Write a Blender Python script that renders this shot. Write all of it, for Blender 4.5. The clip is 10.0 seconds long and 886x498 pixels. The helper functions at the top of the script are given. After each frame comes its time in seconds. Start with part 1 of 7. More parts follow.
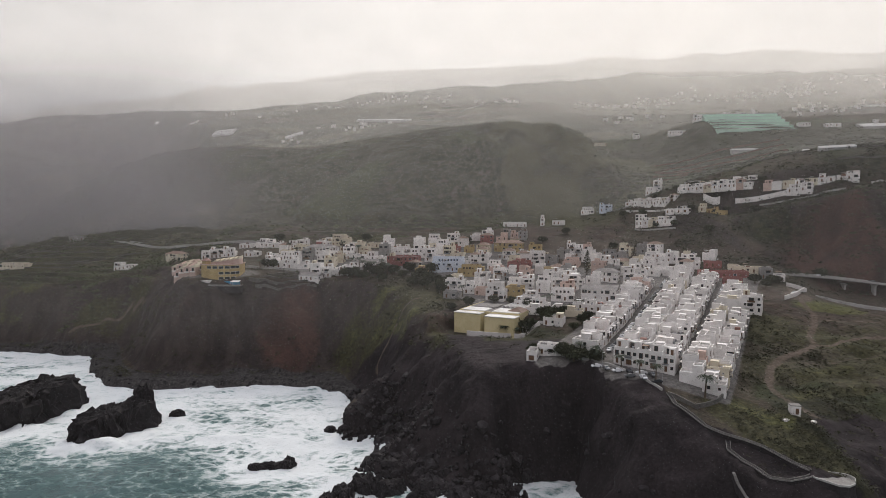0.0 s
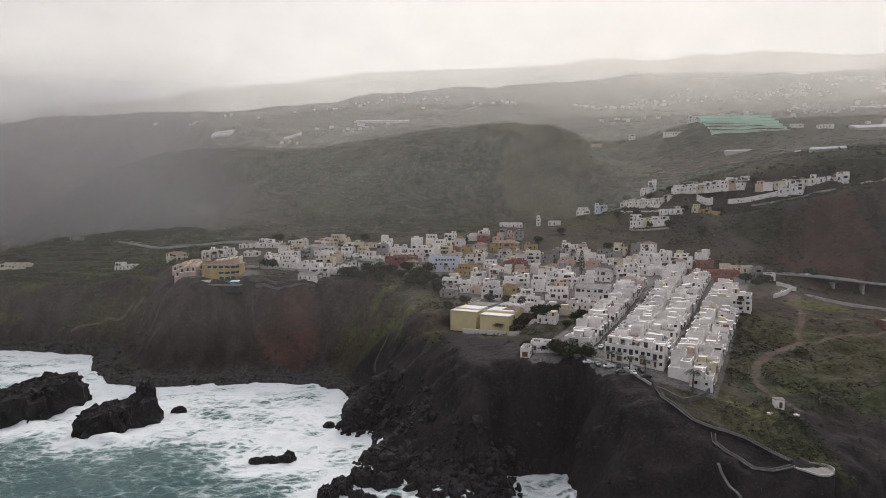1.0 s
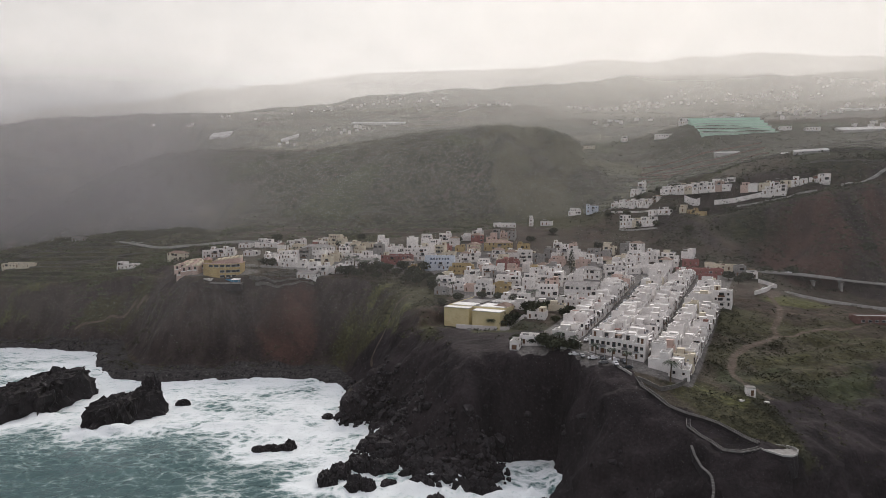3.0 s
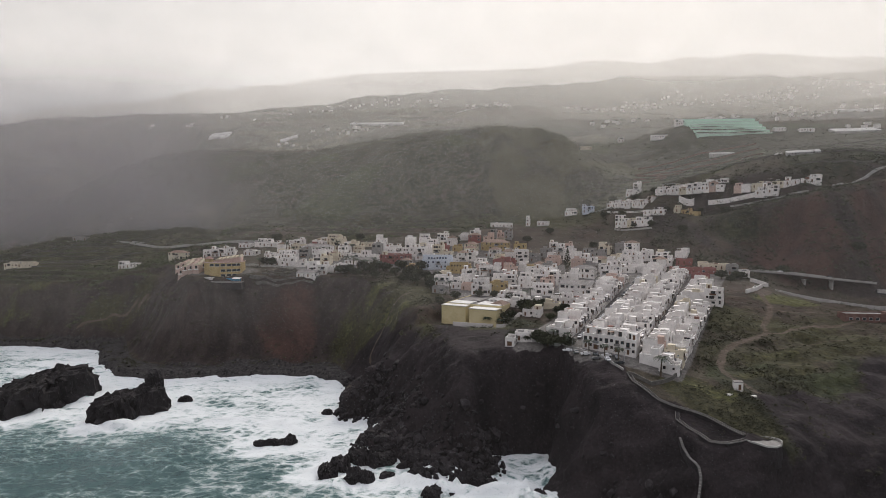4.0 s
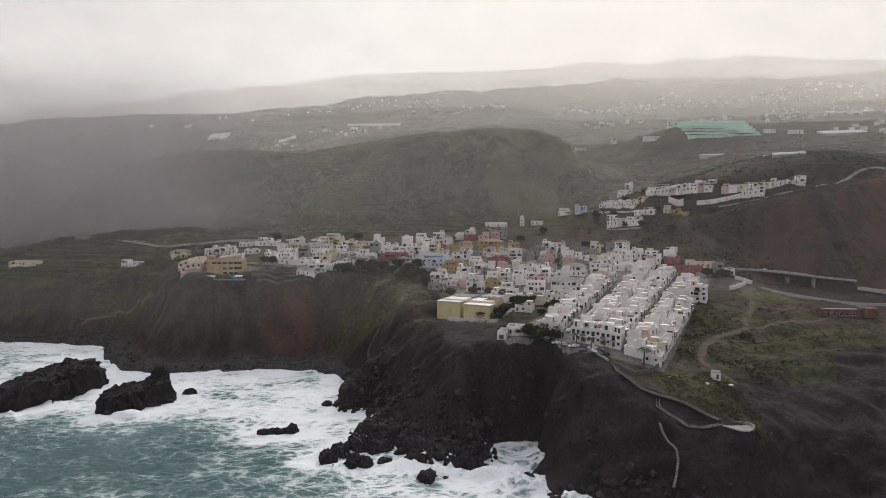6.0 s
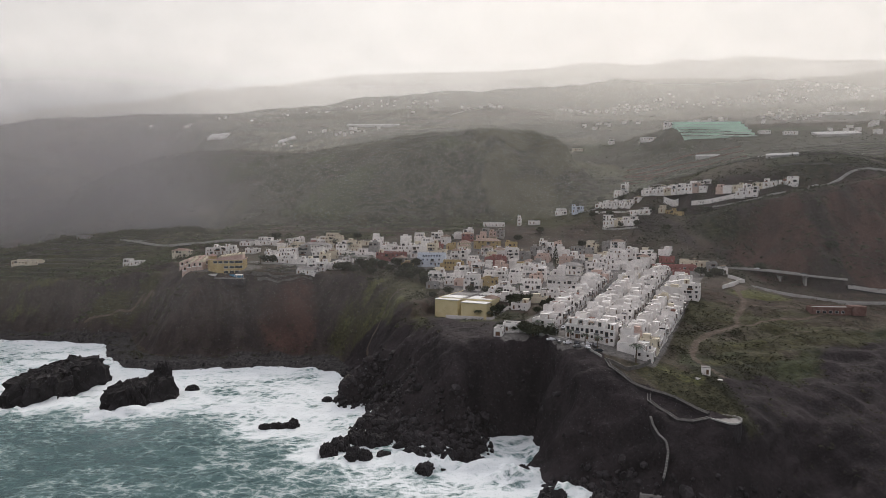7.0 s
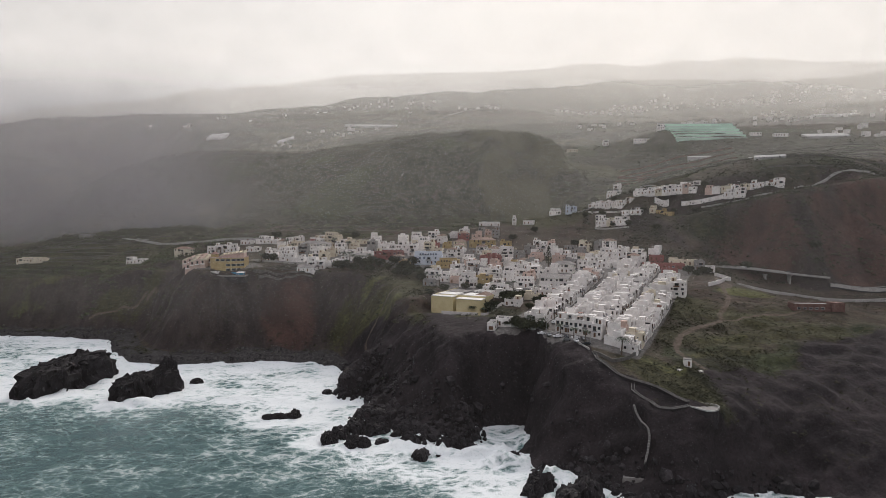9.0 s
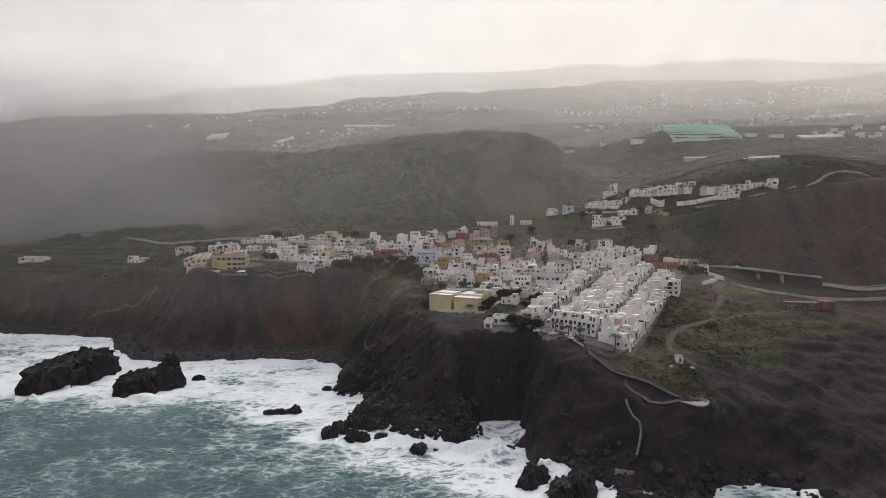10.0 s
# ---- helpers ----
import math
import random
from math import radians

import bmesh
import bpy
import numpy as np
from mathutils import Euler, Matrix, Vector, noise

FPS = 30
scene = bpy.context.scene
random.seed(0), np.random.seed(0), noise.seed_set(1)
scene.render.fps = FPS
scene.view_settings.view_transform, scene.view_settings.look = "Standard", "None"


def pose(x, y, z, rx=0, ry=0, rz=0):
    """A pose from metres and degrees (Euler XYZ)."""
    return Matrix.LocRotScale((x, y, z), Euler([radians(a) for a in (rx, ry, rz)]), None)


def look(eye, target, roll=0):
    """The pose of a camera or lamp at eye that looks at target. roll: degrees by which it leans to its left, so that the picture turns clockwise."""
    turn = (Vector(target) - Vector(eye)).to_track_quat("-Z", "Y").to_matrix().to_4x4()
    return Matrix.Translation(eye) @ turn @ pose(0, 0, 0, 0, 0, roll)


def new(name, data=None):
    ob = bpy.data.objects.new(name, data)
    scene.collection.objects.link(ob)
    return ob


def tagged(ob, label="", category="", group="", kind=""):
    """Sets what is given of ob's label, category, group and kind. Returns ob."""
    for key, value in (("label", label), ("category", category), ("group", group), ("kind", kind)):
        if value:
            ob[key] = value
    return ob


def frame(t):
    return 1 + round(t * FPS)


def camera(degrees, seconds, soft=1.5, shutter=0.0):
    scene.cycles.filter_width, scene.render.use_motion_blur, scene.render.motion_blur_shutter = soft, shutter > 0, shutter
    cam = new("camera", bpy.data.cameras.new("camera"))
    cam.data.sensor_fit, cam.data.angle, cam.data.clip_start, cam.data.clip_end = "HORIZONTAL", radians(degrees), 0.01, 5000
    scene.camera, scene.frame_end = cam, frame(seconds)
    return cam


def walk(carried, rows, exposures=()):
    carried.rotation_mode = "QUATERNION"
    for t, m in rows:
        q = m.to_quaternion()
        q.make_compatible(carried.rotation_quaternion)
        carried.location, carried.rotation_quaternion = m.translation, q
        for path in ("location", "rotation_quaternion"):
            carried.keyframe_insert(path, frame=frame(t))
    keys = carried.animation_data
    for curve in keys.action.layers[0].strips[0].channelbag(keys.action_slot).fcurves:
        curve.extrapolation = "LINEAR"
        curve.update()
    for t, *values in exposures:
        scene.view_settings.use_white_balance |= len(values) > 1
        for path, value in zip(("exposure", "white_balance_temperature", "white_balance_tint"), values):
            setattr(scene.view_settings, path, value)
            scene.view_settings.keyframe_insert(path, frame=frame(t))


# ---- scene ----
cam = camera(72.0, 10.0, soft=0.85)
# seconds, x, y, z, yaw, pitch, roll
PATH = [
    (0.0, 0.00, 0.00, 108.00, -0.000, -3.500, 0.000),
    (0.5, 0.51, -3.48, 108.01, -0.086, -3.475, -0.010),
    (1.0, 0.97, -6.98, 107.99, -0.171, -3.452, -0.017),
    (1.5, 1.38, -10.47, 107.95, -0.255, -3.431, -0.022),
    (2.0, 1.75, -13.97, 107.89, -0.336, -3.412, -0.025),
    (2.5, 2.08, -17.48, 107.81, -0.417, -3.394, -0.025),
    (3.0, 2.38, -20.98, 107.71, -0.495, -3.378, -0.022),
    (3.5, 2.65, -24.49, 107.61, -0.573, -3.364, -0.017),
    (4.0, 2.88, -28.00, 107.49, -0.648, -3.351, -0.010),
    (4.5, 3.10, -31.51, 107.37, -0.722, -3.341, -0.001),
    (5.0, 3.29, -35.01, 107.25, -0.795, -3.332, 0.012),
    (5.5, 3.46, -38.51, 107.13, -0.866, -3.325, 0.026),
    (6.0, 3.62, -42.01, 107.02, -0.935, -3.319, 0.043),
    (6.5, 3.78, -45.50, 106.92, -1.003, -3.316, 0.063),
    (7.0, 3.92, -48.98, 106.82, -1.070, -3.314, 0.085),
    (7.5, 4.06, -52.46, 106.74, -1.135, -3.313, 0.109),
    (8.0, 4.20, -55.93, 106.68, -1.198, -3.315, 0.136),
    (8.5, 4.35, -59.39, 106.64, -1.260, -3.318, 0.165),
    (9.0, 4.51, -62.83, 106.62, -1.320, -3.323, 0.197),
    (9.5, 4.67, -66.27, 106.63, -1.379, -3.330, 0.232),
    (10.0, 4.85, -69.69, 106.68, -1.436, -3.338, 0.268),
]
walk(cam, [(t, pose(x, y, z, 90 + pitch, 0, yaw) @ pose(0, 0, 0, 0, 0, roll)) for t, x, y, z, yaw, pitch, roll in PATH])


# ---- world and sun: an overcast sky, brightest where the sun stands behind the cloud ----
def nodes_of(owner):
    owner.use_nodes = True
    tree = owner.node_tree
    tree.nodes.clear()

    def add(kind, **values):
        node = tree.nodes.new(kind)
        for key, value in values.items():
            if key == "inputs":
                for name, v in value.items():
                    node.inputs[name].default_value = v
            else:
                setattr(node, key, value)
        return node

    def join(a, b):
        tree.links.new(a, b)
    return tree, add, join


SUN_AZIMUTH, SUN_HEIGHT = 16.0, 38.0
sun_way = Vector((math.sin(radians(SUN_AZIMUTH)) * math.cos(radians(SUN_HEIGHT)), math.cos(radians(SUN_AZIMUTH)) * math.cos(radians(SUN_HEIGHT)), math.sin(radians(SUN_HEIGHT))))

world = bpy.data.worlds.new("overcast_sky")
scene.world = world
tree, add, join = nodes_of(world)
out = add("ShaderNodeOutputWorld")
ground_bg = add("ShaderNodeBackground", inputs={"Strength": 1.0})
sky = add("ShaderNodeTexSky", sky_type="NISHITA", sun_disc=False, sun_elevation=radians(SUN_HEIGHT), sun_rotation=radians(SUN_AZIMUTH))
dim = add("ShaderNodeVectorMath", operation="SCALE", inputs={"Scale": 0.08})
join(sky.outputs[0], dim.inputs[0])
place = add("ShaderNodeTexCoord")
stretch = add("ShaderNodeMapping", inputs={"Scale": (1.0, 1.0, 3.2)})
join(place.outputs["Generated"], stretch.inputs[0])
cloud = add("ShaderNodeTexNoise", inputs={"Scale": 1.1, "Detail": 2.0, "Roughness": 0.4})
join(stretch.outputs[0], cloud.inputs[0])
glow = add("ShaderNodeVectorMath", operation="DOT_PRODUCT")
glow.inputs[1].default_value = sun_way
join(place.outputs["Generated"], glow.inputs[0])
near_sun = add("ShaderNodeMapRange", inputs={"From Min": 0.62, "From Max": 1.0, "To Min": 0.0, "To Max": 1.0})
join(glow.outputs["Value"], near_sun.inputs[0])
shade = add("ShaderNodeValToRGB")
shade.color_ramp.elements[0].position, shade.color_ramp.elements[0].color = 0.3, (0.278, 0.284, 0.314, 1)
shade.color_ramp.elements[1].position, shade.color_ramp.elements[1].color = 0.7, (0.322, 0.325, 0.354, 1)
join(cloud.outputs[0], shade.inputs[0])
# the cloud thins and thickens round the sky: bright round the sun, a greyer bank beside it, paler again behind
bank = add("ShaderNodeValToRGB")
for place_at, tint in ((0.0, (0.75, 0.70, 0.675, 1)), (0.34, (0.73, 0.685, 0.66, 1)), (0.60, (0.47, 0.485, 0.515, 1)), (0.90, (0.97, 0.97, 0.97, 1))):
    stop = bank.color_ramp.elements.new(place_at) if 0.0 < place_at < 0.9 else bank.color_ramp.elements[0 if place_at == 0.0 else -1]
    stop.position, stop.color = place_at, tint
join(glow.outputs["Value"], bank.inputs[0])
thick = add("ShaderNodeVectorMath", operation="MULTIPLY")
join(shade.outputs[0], thick.inputs[0])
join(bank.outputs[0], thick.inputs[1])
# an overcast sky is brightest overhead
height = add("ShaderNodeSeparateXYZ")
join(place.outputs["Generated"], height.inputs[0])
overhead = add("ShaderNodeMapRange", interpolation_type="SMOOTHSTEP", inputs={"From Min": 0.25, "From Max": 0.95, "To Min": 1.0, "To Max": 3.8})
join(height.outputs["Z"], overhead.inputs[0])
vault = add("ShaderNodeVectorMath", operation="SCALE")
join(thick.outputs[0], vault.inputs[0])
join(overhead.outputs[0], vault.inputs["Scale"])
lit = add("ShaderNodeMix", data_type="RGBA", blend_type="ADD")
lit.inputs["B"].default_value = (0.40, 0.360, 0.297, 1)
join(near_sun.outputs[0], lit.inputs["Factor"])
join(vault.outputs[0], lit.inputs["A"])
both = add("ShaderNodeMix", data_type="RGBA", inputs={"Factor": 0.93})
join(dim.outputs[0], both.inputs["A"])
join(lit.outputs["Result"], both.inputs["B"])
join(both.outputs["Result"], ground_bg.inputs["Color"])
join(ground_bg.outputs[0], out.inputs[0])

sun_data = bpy.data.lights.new("sun", "SUN")
sun_data.energy, sun_data.angle, sun_data.color = 1.55, radians(14), (1.0, 0.93, 0.83)
sun = new("sun", sun_data)
sun.matrix_world = look(sun_way * 100, (0, 0, 0))
scene.view_settings.exposure = 0.455


# ---- materials ----
def surface(name, colours, rough_to=0.85, scale=0.4, fine=6.0, bump=0.15, metallic=0.0, vary=0.0, specular=0.35, bump_scale=None, stretch_z=1.0):
    """A procedural surface: colours mixed by coarse and fine noise in metres, with relief and, with vary, a shift of tone from object to object."""
    m = bpy.data.materials.new(name)
    tree, add, join = nodes_of(m)
    out, bsdf = add("ShaderNodeOutputMaterial"), add("ShaderNodeBsdfPrincipled")
    bsdf.inputs["Roughness"].default_value, bsdf.inputs["Metallic"].default_value = rough_to, metallic
    bsdf.inputs["Specular IOR Level"].default_value = specular
    where = add("ShaderNodeNewGeometry")
    flat = add("ShaderNodeMapping", inputs={"Scale": (1, 1, stretch_z)})
    join(where.outputs["Position"], flat.inputs[0])
    big = add("ShaderNodeTexNoise", inputs={"Scale": scale, "Detail": 4.0, "Roughness": 0.6})
    small = add("ShaderNodeTexNoise", inputs={"Scale": fine, "Detail": 3.0, "Roughness": 0.6})
    join(flat.outputs[0], big.inputs[0])
    join(flat.outputs[0], small.inputs[0])
    mixed = add("ShaderNodeMath", operation="MULTIPLY_ADD", inputs={1: 0.45})
    join(small.outputs[0], mixed.inputs[0])
    lower = add("ShaderNodeMath", operation="MULTIPLY_ADD", inputs={1: 0.75, 2: -0.1})
    join(big.outputs[0], lower.inputs[0])
    join(lower.outputs[0], mixed.inputs[2])
    ramp = add("ShaderNodeValToRGB")
    steps = ramp.color_ramp.elements
    while len(steps) < len(colours):
        steps.new(0.5)
    for n, c in enumerate(colours):
        steps[n].position, steps[n].color = 0.3 + 0.4 * n / max(1, len(colours) - 1), (*c, 1)
    join(mixed.outputs[0], ramp.inputs[0])
    colour = ramp.outputs[0]
    if vary:
        info = add("ShaderNodeObjectInfo")
        spread = add("ShaderNodeMapRange", inputs={"To Min": 1 - vary, "To Max": 1 + vary * 0.4})
        join(info.outputs["Random"], spread.inputs[0])
        toned = add("ShaderNodeHueSaturation")
        join(spread.outputs[0], toned.inputs["Value"])
        join(colour, toned.inputs["Color"])
        colour = toned.outputs[0]
    join(colour, bsdf.inputs["Base Color"])
    if bump:
        relief = add("ShaderNodeBump", inputs={"Strength": bump, "Distance": 0.3 if bump_scale is None else bump_scale})
        join(mixed.outputs[0], relief.inputs["Height"])
        join(relief.outputs[0], bsdf.inputs["Normal"])
    join(bsdf.outputs[0], out.inputs[0])
    return m


M = {
    "white": surface("white_render", [(0.60, 0.57, 0.54), (0.79, 0.76, 0.73), (0.87, 0.84, 0.815)], 0.85, 0.25, 2.2, 0.08, vary=0.15),
    "cream": surface("cream_render", [(0.50, 0.44, 0.34), (0.62, 0.56, 0.44), (0.70, 0.64, 0.52)], 0.85, 0.25, 2.2, 0.08, vary=0.10),
    "yellow": surface("pale_yellow_render", [(0.55, 0.47, 0.25), (0.66, 0.57, 0.33), (0.72, 0.64, 0.40)], 0.85, 0.2, 2.2, 0.08),
    "ochre": surface("ochre_render", [(0.30, 0.225, 0.105), (0.40, 0.30, 0.14), (0.47, 0.37, 0.19)], 0.85, 0.25, 2.2, 0.08, vary=0.12),
    "red": surface("dull_red_render", [(0.20, 0.08, 0.07), (0.27, 0.11, 0.10), (0.33, 0.14, 0.12)], 0.85, 0.25, 2.2, 0.08, vary=0.12),
    "pink": surface("salmon_render", [(0.46, 0.34, 0.29), (0.56, 0.42, 0.36), (0.62, 0.49, 0.43)], 0.85, 0.25, 2.2, 0.08, vary=0.12),
    "blue": surface("pale_blue_render", [(0.50, 0.55, 0.63), (0.60, 0.65, 0.72), (0.66, 0.71, 0.78)], 0.85, 0.25, 2.2, 0.08),
    "grey": surface("bare_cement_block", [(0.20, 0.19, 0.18), (0.28, 0.27, 0.26), (0.34, 0.33, 0.31)], 0.92, 0.3, 3.0, 0.12, vary=0.15),
    "deck": surface("grey_roof_deck", [(0.14, 0.13, 0.12), (0.22, 0.205, 0.195), (0.32, 0.30, 0.285)], 0.8, 0.25, 2.5, 0.08, vary=0.25),
    "deck_red": surface("red_tiled_roof_deck", [(0.17, 0.09, 0.07), (0.24, 0.13, 0.105), (0.31, 0.19, 0.155)], 0.75, 0.3, 2.5, 0.08, vary=0.2),
    "deck_white": surface("white_roof_coating", [(0.52, 0.51, 0.49), (0.64, 0.63, 0.61), (0.74, 0.73, 0.71)], 0.6, 0.3, 2.5, 0.05, vary=0.12),
    "tiles": surface("terracotta_tiles", [(0.13, 0.085, 0.065), (0.19, 0.13, 0.10), (0.26, 0.19, 0.155)], 0.85, 0.5, 4.0, 0.3, vary=0.2),
    "glass": surface("dark_window_glass", [(0.02, 0.022, 0.025), (0.035, 0.04, 0.045)], 0.12, 0.3, 1.0, 0.0, specular=0.6),
    "frame": surface("white_window_frame", [(0.55, 0.55, 0.54), (0.70, 0.70, 0.69)], 0.5, 1.0, 8.0, 0.02),
    "frame_blue": surface("blue_window_frame", [(0.06, 0.13, 0.32), (0.09, 0.19, 0.42)], 0.5, 1.0, 8.0, 0.02),
    "wood": surface("brown_painted_wood", [(0.10, 0.055, 0.03), (0.17, 0.09, 0.05)], 0.6, 1.0, 8.0, 0.05),
    "metal": surface("galvanised_metal", [(0.35, 0.35, 0.36), (0.50, 0.50, 0.51)], 0.45, 1.0, 8.0, 0.02, metallic=0.7),
    "tank": surface("grey_tank_plastic", [(0.16, 0.16, 0.17), (0.30, 0.30, 0.31)], 0.6, 1.0, 8.0, 0.02),
    "asphalt": surface("asphalt", [(0.040, 0.040, 0.042), (0.060, 0.060, 0.062), (0.085, 0.083, 0.08)], 0.9, 0.3, 5.0, 0.1),
    "concrete": surface("pale_concrete", [(0.30, 0.29, 0.27), (0.42, 0.41, 0.39), (0.50, 0.49, 0.47)], 0.88, 0.3, 4.0, 0.12, vary=0.1),
    "stone_wall": surface("grey_stone_wall", [(0.07, 0.065, 0.06), (0.12, 0.115, 0.105), (0.19, 0.18, 0.165)], 0.9, 0.8, 5.0, 0.3),
    "parapet": surface("weathered_parapet", [(0.12, 0.115, 0.105), (0.19, 0.18, 0.17), (0.26, 0.25, 0.235)], 0.9, 0.8, 5.0, 0.2),
    "kerb": surface("grey_concrete_barrier", [(0.14, 0.135, 0.125), (0.21, 0.20, 0.19), (0.28, 0.27, 0.255)], 0.9, 0.5, 4.0, 0.15),
    "lava": surface("black_lava", [(0.010, 0.0082, 0.0092), (0.021, 0.0172, 0.019), (0.042, 0.035, 0.037)], 0.75, 0.12, 1.1, 0.9, bump_scale=1.2, specular=0.3),
    "wet_lava": surface("wet_black_lava", [(0.009, 0.0075, 0.0085), (0.016, 0.0135, 0.015), (0.029, 0.025, 0.027)], 0.7, 0.2, 1.3, 0.9, bump_scale=1.0, specular=0.18),
    "bark": surface("palm_bark", [(0.07, 0.05, 0.035), (0.13, 0.10, 0.07)], 0.9, 1.0, 6.0, 0.3),
    "palm": surface("palm_fronds", [(0.010, 0.018, 0.007), (0.024, 0.038, 0.014)], 0.6, 0.8, 5.0, 0.1),
    "leaf": surface("dark_foliage", [(0.016, 0.020, 0.009), (0.034, 0.038, 0.018), (0.058, 0.062, 0.028)], 0.75, 0.10, 1.2, 0.3),
    "scrub": surface("dry_scrub", [(0.018, 0.019, 0.009), (0.040, 0.040, 0.019), (0.066, 0.062, 0.030)], 0.85, 0.05, 0.8, 0.3),
    "turf": surface("green_banana_leaves", [(0.030, 0.040, 0.016), (0.060, 0.074, 0.030), (0.10, 0.115, 0.05)], 0.75, 0.08, 1.0, 0.2),
    "pool": surface("pool_water", [(0.06, 0.22, 0.36), (0.10, 0.30, 0.45)], 0.15, 0.3, 2.0, 0.05, specular=0.5),
    "ruin": surface("bare_ruined_masonry", [(0.11, 0.06, 0.05), (0.17, 0.10, 0.085), (0.24, 0.16, 0.14)], 0.92, 0.4, 3.0, 0.2),
    "net": surface("green_shade_net", [(0.42, 0.58, 0.48), (0.50, 0.70, 0.58), (0.58, 0.76, 0.66)], 0.8, 0.06, 0.6, 0.1),
    "sheeting": surface("grey_greenhouse_sheeting", [(0.28, 0.27, 0.26), (0.40, 0.39, 0.375), (0.50, 0.49, 0.475)], 0.5, 0.05, 0.6, 0.1),
    "car_white": surface("white_car_paint", [(0.70, 0.70, 0.71), (0.78, 0.78, 0.79)], 0.25, 1.0, 5.0, 0.0, specular=0.6),
    "car_grey": surface("grey_car_paint", [(0.16, 0.165, 0.17), (0.22, 0.225, 0.23)], 0.25, 1.0, 5.0, 0.0, specular=0.6, vary=0.5),
    "car_dark": surface("dark_car_paint", [(0.02, 0.022, 0.028), (0.035, 0.038, 0.045)], 0.25, 1.0, 5.0, 0.0, specular=0.6),
    "car_red": surface("red_car_paint", [(0.25, 0.02, 0.02), (0.32, 0.03, 0.03)], 0.25, 1.0, 5.0, 0.0, specular=0.6),
    "rubber": surface("black_rubber", [(0.012, 0.012, 0.012), (0.02, 0.02, 0.02)], 0.9, 1.0, 5.0, 0.0),
}


def ground_material():
    """Land: scrub, soil, lava, red tuff, pebbles, grass and tracks, each where the plan's masks put it."""
    m = bpy.data.materials.new("island_ground")
    tree, add, join = nodes_of(m)
    out, bsdf = add("ShaderNodeOutputMaterial"), add("ShaderNodeBsdfPrincipled", inputs={"Roughness": 0.92, "Specular IOR Level": 0.2})
    where = add("ShaderNodeNewGeometry")

    def noise_at(scale, detail=5.0, rough_by=0.6, stretch=(1, 1, 1)):
        flat = add("ShaderNodeMapping", inputs={"Scale": stretch})
        join(where.outputs["Position"], flat.inputs[0])
        n = add("ShaderNodeTexNoise", inputs={"Scale": scale, "Detail": detail, "Roughness": rough_by})
        join(flat.outputs[0], n.inputs[0])
        return n.outputs[0]

    coarse, middle, fine = noise_at(0.012), noise_at(0.07, stretch=(1, 1, 0.5)), noise_at(0.5, 6.0, 0.7)

    def blend(fac, a, b):
        mix = add("ShaderNodeMix", data_type="RGBA")
        for socket, value in (("A", a), ("B", b)):
            if isinstance(value, tuple):
                mix.inputs[socket].default_value = (*value, 1)
            else:
                join(value, mix.inputs[socket])
        if isinstance(fac, float):
            mix.inputs["Factor"].default_value = fac
        else:
            join(fac, mix.inputs["Factor"])
        return mix.outputs["Result"]

    def band(value, low, high):
        r = add("ShaderNodeMapRange", interpolation_type="SMOOTHSTEP", inputs={"From Min": low, "From Max": high})
        join(value, r.inputs[0])
        return r.outputs[0]

    def mask(name, ragged=0.5):
        a = add("ShaderNodeAttribute", attribute_name=name)
        n = add("ShaderNodeMath", operation="MULTIPLY_ADD", inputs={1: ragged, 2: -0.5 * ragged})
        join(middle, n.inputs[0])
        f = add("ShaderNodeMath", operation="MULTIPLY_ADD", inputs={1: ragged, 2: -0.5 * ragged})
        join(fine, f.inputs[0])
        s = add("ShaderNodeMath", operation="ADD")
        join(n.outputs[0], s.inputs[0])
        join(f.outputs[0], s.inputs[1])
        t = add("ShaderNodeMath", operation="ADD")
        join(a.outputs["Fac"], t.inputs[0])
        join(s.outputs[0], t.inputs[1])
        return band(t.outputs[0], 0.35, 0.65)

    rill = noise_at(0.11, 5.0, 0.65, (1, 1, 0.16))
    clump = noise_at(0.22, 5.0, 0.72)
    scrub = blend(band(middle, 0.40, 0.62), (0.036, 0.0255, 0.0205), (0.059, 0.042, 0.032))
    scrub = blend(band(coarse, 0.42, 0.60), scrub, blend(band(fine, 0.4, 0.6), (0.042, 0.0365, 0.025), (0.070, 0.0575, 0.042)))
    scrub = blend(band(clump, 0.52, 0.64), scrub, (0.024, 0.025, 0.014))
    bush = blend(band(clump, 0.42, 0.60), (0.0125, 0.0145, 0.0075), (0.033, 0.032, 0.0175))
    bush = blend(band(rill, 0.54, 0.68), bush, (0.048, 0.038, 0.030))
    bush = blend(band(coarse, 0.50, 0.62), bush, blend(band(clump, 0.4, 0.6), (0.018, 0.024, 0.009), (0.037, 0.043, 0.0175)))
    grass = blend(band(fine, 0.35, 0.65), (0.028, 0.029, 0.014), (0.058, 0.054, 0.025))
    tuff = blend(band(middle, 0.35, 0.65), (0.046, 0.028, 0.024), (0.076, 0.043, 0.035))
    pebble = blend(band(fine, 0.35, 0.65), (0.020, 0.0185, 0.0185), (0.062, 0.057, 0.055))
    cliff = blend(band(rill, 0.38, 0.62), (0.031, 0.0245, 0.0235), (0.051, 0.040, 0.036))
    cliff = blend(band(clump, 0.54, 0.66), cliff, (0.030, 0.027, 0.020))
    lava = blend(band(middle, 0.36, 0.70), (0.016, 0.0125, 0.0136), (0.030, 0.0234, 0.025))
    lava = blend(band(clump, 0.56, 0.70), lava, (0.034, 0.028, 0.029))
    track = blend(band(fine, 0.3, 0.7), (0.066, 0.050, 0.040), (0.106, 0.082, 0.065))
